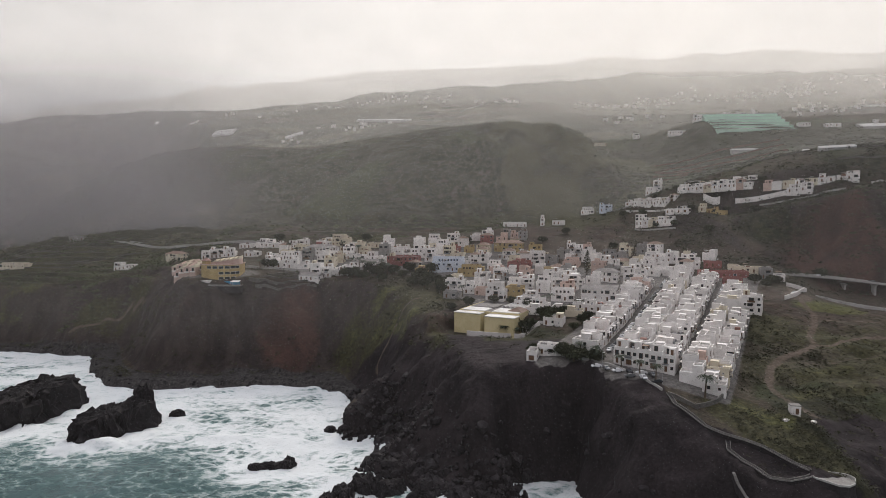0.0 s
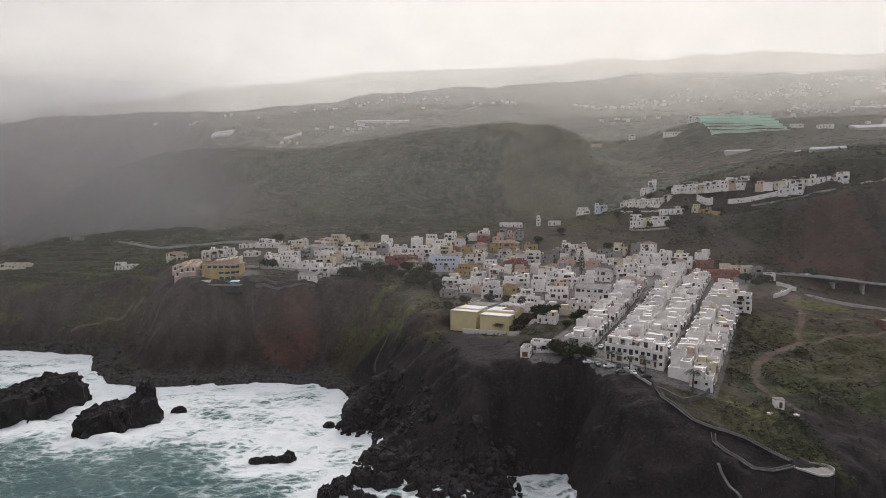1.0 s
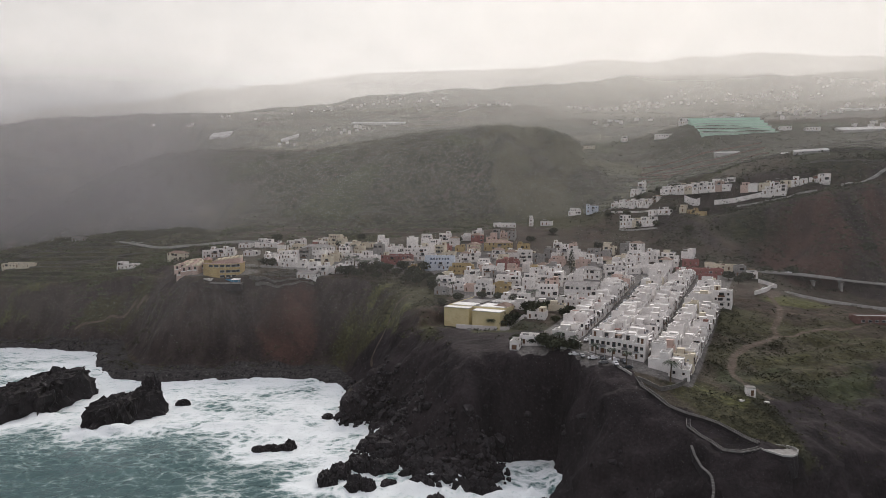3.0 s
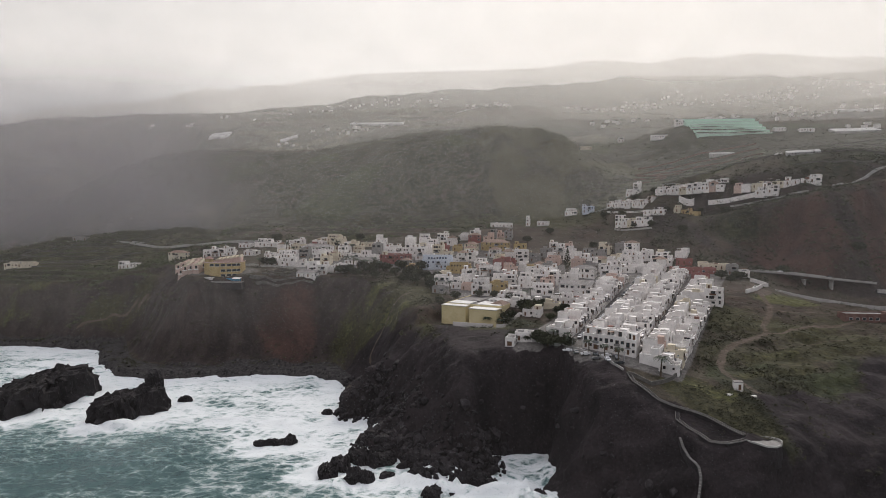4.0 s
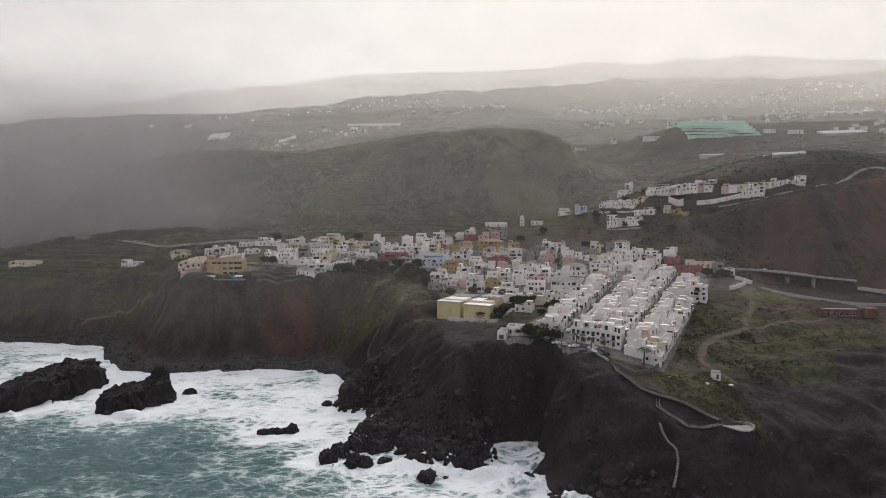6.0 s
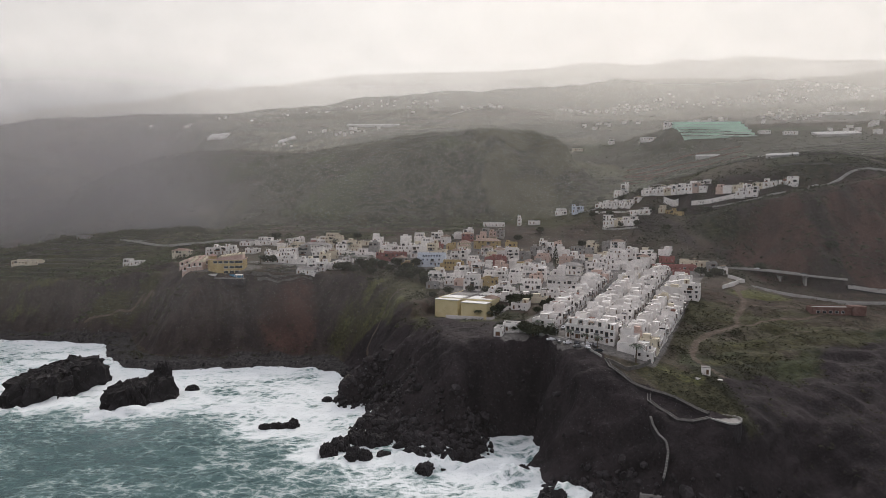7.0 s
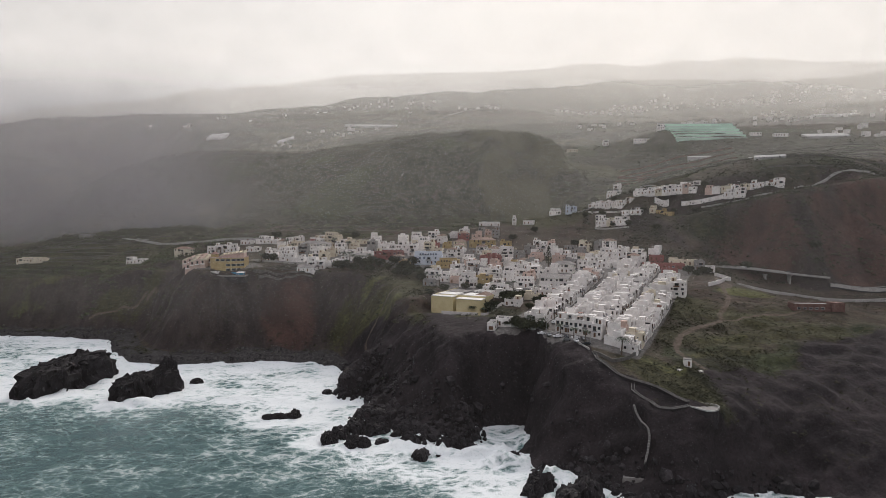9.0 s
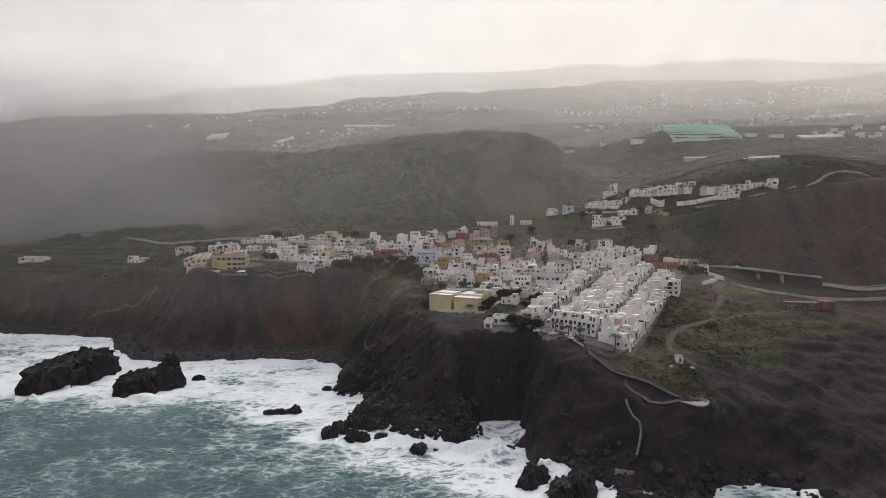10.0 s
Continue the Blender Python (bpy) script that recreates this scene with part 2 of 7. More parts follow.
    paving = blend(band(fine, 0.3, 0.7), (0.085, 0.079, 0.074), (0.165, 0.155, 0.145))
    colour = blend(mask("cliff"), scrub, cliff)
    colour = blend(mask("bush"), colour, bush)
    colour = blend(mask("grass"), colour, grass)
    # old terrace walls show as faint level lines on the slopes
    lines = noise_at(0.05, 4.0, 0.62, (0.16, 0.16, 4.5))
    shelf = add("ShaderNodeMath", operation="MULTIPLY")
    join(band(lines, 0.58, 0.68), shelf.inputs[0])
    join(add("ShaderNodeAttribute", attribute_name="terraced").outputs["Fac"], shelf.inputs[1])
    colour = blend(shelf.outputs[0], colour, (0.066, 0.056, 0.046))
    plots = add("ShaderNodeTexVoronoi", inputs={"Scale": 0.022, "Randomness": 0.85})
    lie = add("ShaderNodeMapping", inputs={"Scale": (0.55, 1.0, 2.2), "Rotation": (0, 0, 0.35)})
    join(where.outputs["Position"], lie.inputs[0])
    join(lie.outputs[0], plots.inputs["Vector"])
    tone_of = add("ShaderNodeSeparateColor")
    join(plots.outputs["Color"], tone_of.inputs[0])
    sown = add("ShaderNodeMath", operation="MULTIPLY")
    join(add("ShaderNodeAttribute", attribute_name="farmed").outputs["Fac"], sown.inputs[0])
    join(band(tone_of.outputs[0], 0.25, 0.45), sown.inputs[1])
    crops = blend(band(tone_of.outputs[1], 0.3, 0.7), (0.026, 0.028, 0.014), (0.080, 0.073, 0.046))
    colour = blend(sown.outputs[0], colour, blend(band(clump, 0.45, 0.6), crops, (0.030, 0.029, 0.017)))
    thicket = noise_at(0.03, 6.0, 0.68)
    wooded = add("ShaderNodeMath", operation="MULTIPLY")
    join(add("ShaderNodeAttribute", attribute_name="farmed").outputs["Fac"], wooded.inputs[0])
    join(band(thicket, 0.50, 0.60), wooded.inputs[1])
    colour = blend(wooded.outputs[0], colour, (0.020, 0.021, 0.012))
    meadow = blend(band(fine, 0.35, 0.65), (0.050, 0.054, 0.020), (0.092, 0.092, 0.034))
    colour = blend(mask("meadow"), colour, meadow)
    colour = blend(mask("tuff"), colour, tuff)
    colour = blend(mask("lava"), colour, lava)
    colour = blend(mask("pebble", 0.3), colour, pebble)
    colour = blend(mask("track", 0.3), colour, track)
    colour = blend(mask("paving", 0.05), colour, paving)
    grain = add("ShaderNodeMapRange", inputs={"From Min": 0.3, "From Max": 0.7, "To Min": 0.58, "To Max": 1.38})
    join(noise_at(0.9, 5.0, 0.78), grain.inputs[0])
    grained = add("ShaderNodeVectorMath", operation="SCALE")
    join(colour, grained.inputs[0])
    join(grain.outputs[0], grained.inputs["Scale"])
    join(grained.outputs[0], bsdf.inputs["Base Color"])
    tall = add("ShaderNodeMath", operation="MULTIPLY_ADD", inputs={1: 2.2})
    join(middle, tall.inputs[0])
    low = add("ShaderNodeMath", operation="MULTIPLY", inputs={1: 0.45})
    join(fine, low.inputs[0])
    join(low.outputs[0], tall.inputs[2])
    relief = add("ShaderNodeBump", inputs={"Strength": 0.7, "Distance": 1.6})
    join(tall.outputs[0], relief.inputs["Height"])
    join(relief.outputs[0], bsdf.inputs["Normal"])
    join(bsdf.outputs[0], out.inputs[0])
    return m


def sea_material():
    """Green-grey water with foam where the plan's surf mask and the swell's own streaks put it."""
    m = bpy.data.materials.new("sea_water")
    tree, add, join = nodes_of(m)
    out, bsdf = add("ShaderNodeOutputMaterial"), add("ShaderNodeBsdfPrincipled", inputs={"Specular IOR Level": 0.5})
    where = add("ShaderNodeNewGeometry")
    warp = add("ShaderNodeTexNoise", inputs={"Scale": 0.06, "Detail": 3.0})
    join(where.outputs["Position"], warp.inputs[0])
    push = add("ShaderNodeVectorMath", operation="MULTIPLY_ADD")
    push.inputs[1].default_value = (9, 9, 0)
    join(warp.outputs["Color"], push.inputs[0])
    join(where.outputs["Position"], push.inputs[2])
    squeeze = add("ShaderNodeMapping", inputs={"Scale": (0.6, 1.0, 1.0), "Rotation": (0, 0, radians(14))})
    join(push.outputs[0], squeeze.inputs[0])

    def noise_at(scale, detail, rough_by, source):
        n = add("ShaderNodeTexNoise", inputs={"Scale": scale, "Detail": detail, "Roughness": rough_by})
        join(source, n.inputs[0])
        return n.outputs[0]

    def calc(op, a, b, c=None):
        n = add("ShaderNodeMath", operation=op)
        for i, v in enumerate((a, b, c)):
            if v is None:
                continue
            if isinstance(v, (int, float)):
                n.inputs[i].default_value = v
            else:
                join(v, n.inputs[i])
        return n.outputs[0]

    def band(value, low, high):
        r = add("ShaderNodeMapRange", interpolation_type="SMOOTHSTEP", inputs={"From Min": low, "From Max": high})
        join(value, r.inputs[0])
        return r.outputs[0]

    streak, froth = noise_at(0.085, 8.0, 0.68, squeeze.outputs[0]), noise_at(0.9, 7.0, 0.74, squeeze.outputs[0])
    lace_at = add("ShaderNodeTexVoronoi", feature="DISTANCE_TO_EDGE", inputs={"Scale": 0.22})
    join(squeeze.outputs[0], lace_at.inputs["Vector"])
    lace = band(lace_at.outputs["Distance"], 0.26, 0.0)
    chop = noise_at(1.7, 6.0, 0.7, where.outputs["Position"])
    patches = noise_at(0.035, 5.0, 0.6, where.outputs["Position"])
    surf = add("ShaderNodeAttribute", attribute_name="surf").outputs["Fac"]
    cover = calc("ADD", surf, calc("MULTIPLY_ADD", streak, 2.2, -1.10))
    cover = calc("ADD", cover, calc("MULTIPLY_ADD", froth, 2.2, -1.12))
    cover = calc("ADD", cover, calc("MULTIPLY_ADD", lace, 0.42, -0.16))
    cover = calc("ADD", cover, calc("MULTIPLY_ADD", patches, 1.7, -0.85))
    cover = calc("ADD", cover, calc("MULTIPLY_ADD", chop, 0.9, -0.45))
    foam = band(cover, 0.34, 1.15)
    thin = band(cover, -0.05, 0.62)
    deep = add("ShaderNodeMix", data_type="RGBA")
    deep.inputs["A"].default_value, deep.inputs["B"].default_value = (0.105, 0.186, 0.190, 1), (0.27, 0.41, 0.40, 1)
    join(thin, deep.inputs["Factor"])
    white = add("ShaderNodeMix", data_type="RGBA")
    white.inputs["B"].default_value = (0.68, 0.715, 0.72, 1)
    join(deep.outputs["Result"], white.inputs["A"])
    join(foam, white.inputs["Factor"])
    join(white.outputs["Result"], bsdf.inputs["Base Color"])
    gloss = add("ShaderNodeMapRange", inputs={"To Min": 0.15, "To Max": 0.9})
    join(foam, gloss.inputs[0])
    join(gloss.outputs[0], bsdf.inputs["Roughness"])
    ripple = noise_at(0.32, 8.0, 0.76, squeeze.outputs[0])
    relief = add("ShaderNodeBump", inputs={"Strength": 1.0, "Distance": 3.6})
    calm = add("ShaderNodeMapRange", inputs={"To Min": 1.0, "To Max": 0.30})
    join(foam, calm.inputs[0])
    join(calm.outputs[0], relief.inputs["Strength"])
    join(calc("ADD", calc("ADD", ripple, calc("MULTIPLY", chop, 0.16)), calc("MULTIPLY", foam, 0.25)), relief.inputs["Height"])
    join(relief.outputs[0], bsdf.inputs["Normal"])
    join(bsdf.outputs[0], out.inputs[0])
    return m


def haze_sheet_material(name, most, low, high, top, seed, west=None, spread_x=90.0, tint=(0.95, 0.94, 0.93)):
    """A sheet that stands in for distance haze: mostly clear, it scatters some of the light that falls on it, denser
    between two heights and in patches.
    """
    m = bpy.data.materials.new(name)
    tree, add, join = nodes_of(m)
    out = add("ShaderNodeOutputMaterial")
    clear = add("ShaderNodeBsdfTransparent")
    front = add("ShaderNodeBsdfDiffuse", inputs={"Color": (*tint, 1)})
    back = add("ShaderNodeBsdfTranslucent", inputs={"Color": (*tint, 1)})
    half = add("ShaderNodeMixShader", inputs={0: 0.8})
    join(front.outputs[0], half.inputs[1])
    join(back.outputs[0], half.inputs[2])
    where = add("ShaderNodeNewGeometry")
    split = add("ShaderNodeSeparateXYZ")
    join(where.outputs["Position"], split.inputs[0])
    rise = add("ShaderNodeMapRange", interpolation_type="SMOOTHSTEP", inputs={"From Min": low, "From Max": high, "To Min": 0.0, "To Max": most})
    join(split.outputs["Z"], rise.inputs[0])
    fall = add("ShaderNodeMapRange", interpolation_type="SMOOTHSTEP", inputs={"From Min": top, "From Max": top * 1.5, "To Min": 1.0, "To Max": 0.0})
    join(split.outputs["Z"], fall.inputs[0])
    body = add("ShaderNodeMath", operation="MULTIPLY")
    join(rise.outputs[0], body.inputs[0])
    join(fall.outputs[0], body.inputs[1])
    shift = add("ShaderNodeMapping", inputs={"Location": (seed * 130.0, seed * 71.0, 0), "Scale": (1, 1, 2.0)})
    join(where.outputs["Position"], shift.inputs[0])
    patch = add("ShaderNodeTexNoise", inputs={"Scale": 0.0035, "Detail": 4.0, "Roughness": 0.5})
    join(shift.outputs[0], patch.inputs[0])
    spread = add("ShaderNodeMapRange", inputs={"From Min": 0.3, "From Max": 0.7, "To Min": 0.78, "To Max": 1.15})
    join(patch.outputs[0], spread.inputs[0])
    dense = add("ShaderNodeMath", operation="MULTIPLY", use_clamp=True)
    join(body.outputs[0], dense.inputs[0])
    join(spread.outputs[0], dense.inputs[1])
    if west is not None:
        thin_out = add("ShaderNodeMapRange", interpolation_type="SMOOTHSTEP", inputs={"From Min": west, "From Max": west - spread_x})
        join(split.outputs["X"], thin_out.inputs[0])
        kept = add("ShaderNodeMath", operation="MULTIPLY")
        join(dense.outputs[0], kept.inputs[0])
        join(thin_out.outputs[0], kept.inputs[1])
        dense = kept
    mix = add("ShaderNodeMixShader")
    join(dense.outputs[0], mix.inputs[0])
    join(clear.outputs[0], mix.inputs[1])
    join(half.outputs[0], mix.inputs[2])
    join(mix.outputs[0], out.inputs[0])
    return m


# ---- terrain: guide levels, coast and cliffs ----
TERRACE_LEVELS = [(82, 214, 43), (36, 250, 46), (5, 305, 47), (-30, 330, 49), (60, 330, 52), (110, 300, 51), (165, 318, 55),
    (104, 403, 62), (213, 358, 59), (7, 431, 64), (-60, 400, 58), (-35, 488, 70), (-110, 440, 62), (-172, 428, 62), (-110, 545, 78),
    (-224, 575, 79), (-235, 458, 58), (100, 480, 72), (64, 560, 93), (218, 377, 61), (150, 420, 64), (-345, 508, 48), (-285, 552, 60), (-430, 535, 48), (-410, 566, 60),
    (-480, 720, 76), (-620, 640, 58), (-30, 560, 84)]
FIELD_LEVELS = [(122, 211, 37), (109, 228, 42), (119, 172, 30), (93, 188, 32), (86, 158, 14), (130, 190, 33), (258, 306, 49),
    (225, 285, 48), (165, 230, 37), (190, 262, 42), (150, 182, 22), (190, 165, 14), (230, 215, 32), (300, 250, 40), (340, 330, 50),
    (260, 150, 10), (330, 400, 62), (265, 372, 52), (252, 396, 57), (274, 387, 54), (430, 420, 75), (500, 300, 60)]
HILL_LEVELS = [(227, 470, 104), (200, 541, 121), (157, 577, 106), (171, 528, 92), (303, 440, 126), (298, 407, 88), (250, 410, 72),
    (370, 560, 163), (384, 770, 208), (392, 842, 237), (445, 780, 216), (380, 430, 128), (480, 480, 140), (300, 650, 156), (330, 715, 172), (180, 700, 140), (560, 640, 190), (342, 800, 221), (445, 865, 240)]
SLOPE_LEVELS = [(0, 640, 99), (-150, 640, 95), (-300, 680, 92), (90, 640, 104), (-100, 860, 205), (40, 845, 216), (150, 835, 212), (215, 860, 195),
    (-275, 851, 187), (-390, 868, 184), (-60, 720, 128), (-250, 760, 112), (-480, 880, 150), (-700, 880, 92), (-560, 900, 105), (-830, 1150, 240), (-620, 1110, 246), (-450, 980, 190),
    (250, 900, 205), (215, 780, 150)]
UPLAND_LEVELS = [(-239, 960, 220), (-443, 1080, 236), (-57, 1101, 264), (-158, 1167, 278), (162, 1518, 372), (509, 1672, 410),
    (-700, 1300, 275), (-900, 1500, 325), (420, 1100, 275), (700, 1000, 275), (900, 1500, 380), (200, 1250, 305), (-1200, 1200, 200),
    (-1294, 1800, 357), (-1128, 1800, 385), (-963, 1800, 384), (-798, 1800, 390), (-633, 1800, 400), (-468, 1800, 410), (-303, 1800, 423), (-171, 1800, 444), (-72, 1800, 452), (158, 1800, 460), (355, 1800, 468), (602, 1800, 488), (849, 1800, 496), (1095, 1800, 505), (1275, 1800, 512)]
# coast: x, y, width of the beach, run of the cliff behind it
COAST_BAY = [(-4800, 2600, 10, 60), (-1700, 1150, 10, 60), (-900, 650, 10, 40), (-620, 550, 12, 34), (-440, 492, 12, 26), (-353, 468, 12, 24), (-300, 458, 16, 34), (-266, 450, 20, 46), (-236, 405, 16, 55), (-212, 376, 18, 45),
    (-177, 366, 16, 42), (-131, 374, 16, 42), (-78, 374, 14, 40), (-53, 352, 8, 34)]
COAST = COAST_BAY + [(-47, 316, 2, 50), (-49, 284, 0, 50), (-30, 290, 0, 26),
    (-27, 266, 2, 40), (-33, 247, 3, 44), (-13.5, 232.5, 4, 42), (5, 217, 3, 40), (22.5, 211.5, 3, 34), (28, 220, 1, 20), (27, 233, 1, 12), (39, 239.5, 0, 8), (53, 239.5, 0, 7), (50, 224, 0, 16),
    (46.5, 207, 0, 28), (44, 198, 0, 32), (48, 186, 0, 32), (60, 180, 1, 28), (71, 170, 2, 28), (78, 150, 6, 30), (96, 145, 5, 34)]
COAST_EAST = [(107, 151, 3, 24), (113, 161, 1, 8), (124, 165, 1, 7), (134, 166, 2, 12), (146, 163, 3, 26), (156, 149, 3, 36), (185, 132, 4, 40), (240, 105, 4, 50), (420, 60, 4, 50), (900, -60, 4, 50), (5200, -1200, 4, 60)]
FAR_RIDGE = [(-4200, 400), (-3286, 486), (-2372, 585), (-2068, 627), (-1916, 654), (-1613, 681), (-1370, 719), (-1188, 755), (-856, 782), (-705, 794), (-494, 829), (-12, 856), (409, 868), (650, 898), (890, 915), (1101, 898), (1251, 903), (1326, 933), (1521, 939), (1641, 954), (1851, 948), (2062, 933), (2302, 945), (3056, 903), (4600, 840)]


def spline_surface(guides):
    """A thin-plate surface over guide levels: a function of arrays x and y."""
    g = np.array(guides, float)
    s = 300.0
    p = g[:, :2] / s

    def kernel(a, b):
        r2 = ((a[:, None, :] - b[None, :, :]) ** 2).sum(-1) + 1e-9
        return 0.5 * r2 * np.log(r2)

    n = len(g)
    m = np.zeros((n + 3, n + 3))
    m[:n, :n] = kernel(p, p) + 0.004 * np.eye(n)
    m[:n, n] = 1
    m[:n, n + 1:] = p
    m[n:, :n] = m[:n, n:].T
    w = np.linalg.solve(m, np.concatenate([g[:, 2], np.zeros(3)]))

    def surface(x, y):
        q = np.stack([np.ravel(x), np.ravel(y)], -1) / s
        out = np.empty(len(q))
        for i in range(0, len(q), 20000):
            c = q[i:i + 20000]
            out[i:i + 20000] = kernel(c, p) @ w[:n] + w[n] + c @ w[n + 1:]
        return out.reshape(np.shape(x))
    return surface


land_level = spline_surface(TERRACE_LEVELS + FIELD_LEVELS + HILL_LEVELS + SLOPE_LEVELS + UPLAND_LEVELS)


def smooth(a, b, v):
    t = np.clip((v - a) / (b - a), 0, 1)
    return t * t * (3 - 2 * t)


def hashed(ix, iy, seed):
    h = (ix * 374761393 + iy * 668265263 + seed * 974634773) & 0x7FFFFFFF
    h = ((h ^ (h >> 13)) * 1274126177) & 0x7FFFFFFF
    return ((h ^ (h >> 16)) & 0xFFFF) / 65535.0


def value_noise(x, y, size, seed=0):
    """Smooth noise from -1 to 1 with cells of that size in metres."""
    u, v = np.asarray(x, float) / size, np.asarray(y, float) / size
    iu, iv = np.floor(u).astype(np.int64), np.floor(v).astype(np.int64)
    fu, fv = u - iu, v - iv
    fu, fv = fu * fu * (3 - 2 * fu), fv * fv * (3 - 2 * fv)
    a, b = hashed(iu, iv, seed), hashed(iu + 1, iv, seed)
    c, d = hashed(iu, iv + 1, seed), hashed(iu + 1, iv + 1, seed)
    return 2 * ((a * (1 - fu) + b * fu) * (1 - fv) + (c * (1 - fu) + d * fu) * fv) - 1


def rough(x, y, size, octaves, seed=0):
    out, amp = 0, 1.0
    for k in range(octaves):
        out = out + amp * value_noise(x + 17.3 * k, y - 9.1 * k, size / 2 ** k, seed + k)
        amp *= 0.5
    return out


def craggy(x, y, size, octaves, seed=0):
    """Sharp-edged noise, 0 to 1, for lava."""
    out, amp, total = 0, 1.0, 0
    for k in range(octaves):
        out = out + amp * (1 - np.abs(value_noise(x + 5.7 * k, y + 3.3 * k, size / 2 ** k, seed + k)))
        total, amp = total + amp, amp * 0.55
    return out / total


def coast_distance(x, y):
    """Metres inland of the coast line, with the beach width and cliff run there."""
    line = np.array(COAST + COAST_EAST, float)
    x, y = np.asarray(x, float), np.asarray(y, float)
    best = np.full(x.shape, 1e9)
    beach, run, total = np.zeros(x.shape), np.zeros(x.shape), np.zeros(x.shape)
    inside = np.zeros(x.shape, bool)
    for a, b in zip(line[:-1], line[1:]):
        d = b[:2] - a[:2]
        t = np.clip(((x - a[0]) * d[0] + (y - a[1]) * d[1]) / (d @ d), 0, 1)
        dist = np.hypot(x - a[0] - t * d[0], y - a[1] - t * d[1])
        best = np.minimum(best, dist)
        near = np.hypot(d[0], d[1]) / (dist + 3.0) ** 4
        beach += near * (a[2] + t * (b[2] - a[2]))
        run += near * (a[3] + t * (b[3] - a[3]))
        total += near
        # crossings of the line along +y decide which side a place is on
        low, high = min(a[0], b[0]), max(a[0], b[0])
        cross = (x >= low) & (x < high)
        yc = a[1] + (x - a[0]) * (d[1] / (d[0] if abs(d[0]) > 1e-9 else 1e-9))
        inside ^= cross & (yc < y)
    return np.where(inside, best, -best), beach / total, run / total


# brows of the inland cliffs: x, y, height
HILL_BROW = [(-700, 1300, 150), (-536, 1056, 140), (-440, 997, 181), (-386, 957, 191), (-318, 917, 200), (-239, 880, 199), (-167, 854, 200), (-99, 834, 205), (-51, 818, 213), (12, 798, 219),
    (63, 772, 220), (125, 741, 216), (154, 721, 203), (175, 709, 187), (194, 712, 161), (212, 770, 172), (232, 880, 200), (262, 1040, 255), (300, 1700, 420), (-700, 1700, 360)]
HAMLET_BROW = [(214, 498, 92), (233, 485, 103), (267, 458, 116), (297, 430, 126), (345, 428, 134), (420, 440, 141), (520, 455, 146), (760, 480, 160), (760, 900, 240), (330, 600, 160), (230, 540, 120)]


def scarp_distance(x, y, brow):
    """Metres outside a closed brow line (negative inside it), and the height of its nearest point."""
    line = np.array(brow + brow[:1], float)
    best, level = np.full(x.shape, 1e9), np.zeros(x.shape)
    inside = np.zeros(x.shape, bool)
    for a, b in zip(line[:-1], line[1:]):
        d = b[:2] - a[:2]
        t = np.clip(((x - a[0]) * d[0] + (y - a[1]) * d[1]) / (d @ d), 0, 1)
        dist = np.hypot(x - a[0] - t * d[0], y - a[1] - t * d[1])
        nearer = dist < best
        best, level = np.where(nearer, dist, best), np.where(nearer, a[2] + t * (b[2] - a[2]), level)
        cross = (x >= min(a[0], b[0])) & (x < max(a[0], b[0]))
        inside ^= cross & (a[1] + (x - a[0]) * (d[1] / (d[0] if abs(d[0]) > 1e-9 else 1e-9)) < y)
    return np.where(inside, -best, best), level


def scarps(x, y, land):
    """The land with the steep hill front behind the village and the cliff under the hill hamlet cut into it, with spurs and gullies."""
    d, level = scarp_distance(x, y, HILL_BROW)
    spur = 1 - np.abs(value_noise(x + 0.2 * y, 0.35 * y, 74, 5))
    spur2 = 1 - np.abs(value_noise(x - 0.15 * y, 0.4 * y, 31, 9))
    d = d + 26 * (spur ** 2 - 0.35) + 11 * (spur2 ** 2 - 0.35) + 4 * rough(x, y, 16, 2, 15)
    run = np.interp(x, [-560, -320, -100, 60, 190], [300, 260, 200, 155, 110])
    w = np.where(d > 0, np.clip(1 - d / run, 0, 1) ** 1.3, smooth(-170, -10, d)) * smooth(1500, 1150, y)
    land = land + (level - land) * w
    d, level = scarp_distance(x, y, HAMLET_BROW)
    plain = d
    d = d + (7 * rough(x, y, 36, 3, 16) + 5 * (np.abs(value_noise(x + 0.3 * y, 0.5 * y, 19, 18)) - 0.4)) * smooth(0, 12, np.abs(d))
    low = land + (np.minimum(land, 65) - land) * smooth(4, 30, d) * smooth(215, 250, x) * smooth(110, 70, d) * smooth(500, 460, y)
    w = np.where(d > 0, np.clip(1 - d / 48.0, 0, 1) ** 1.2, smooth(-26, -3, plain)) * smooth(560, 500, y)
    return low + (level - low) * w * smooth(208, 240, x)


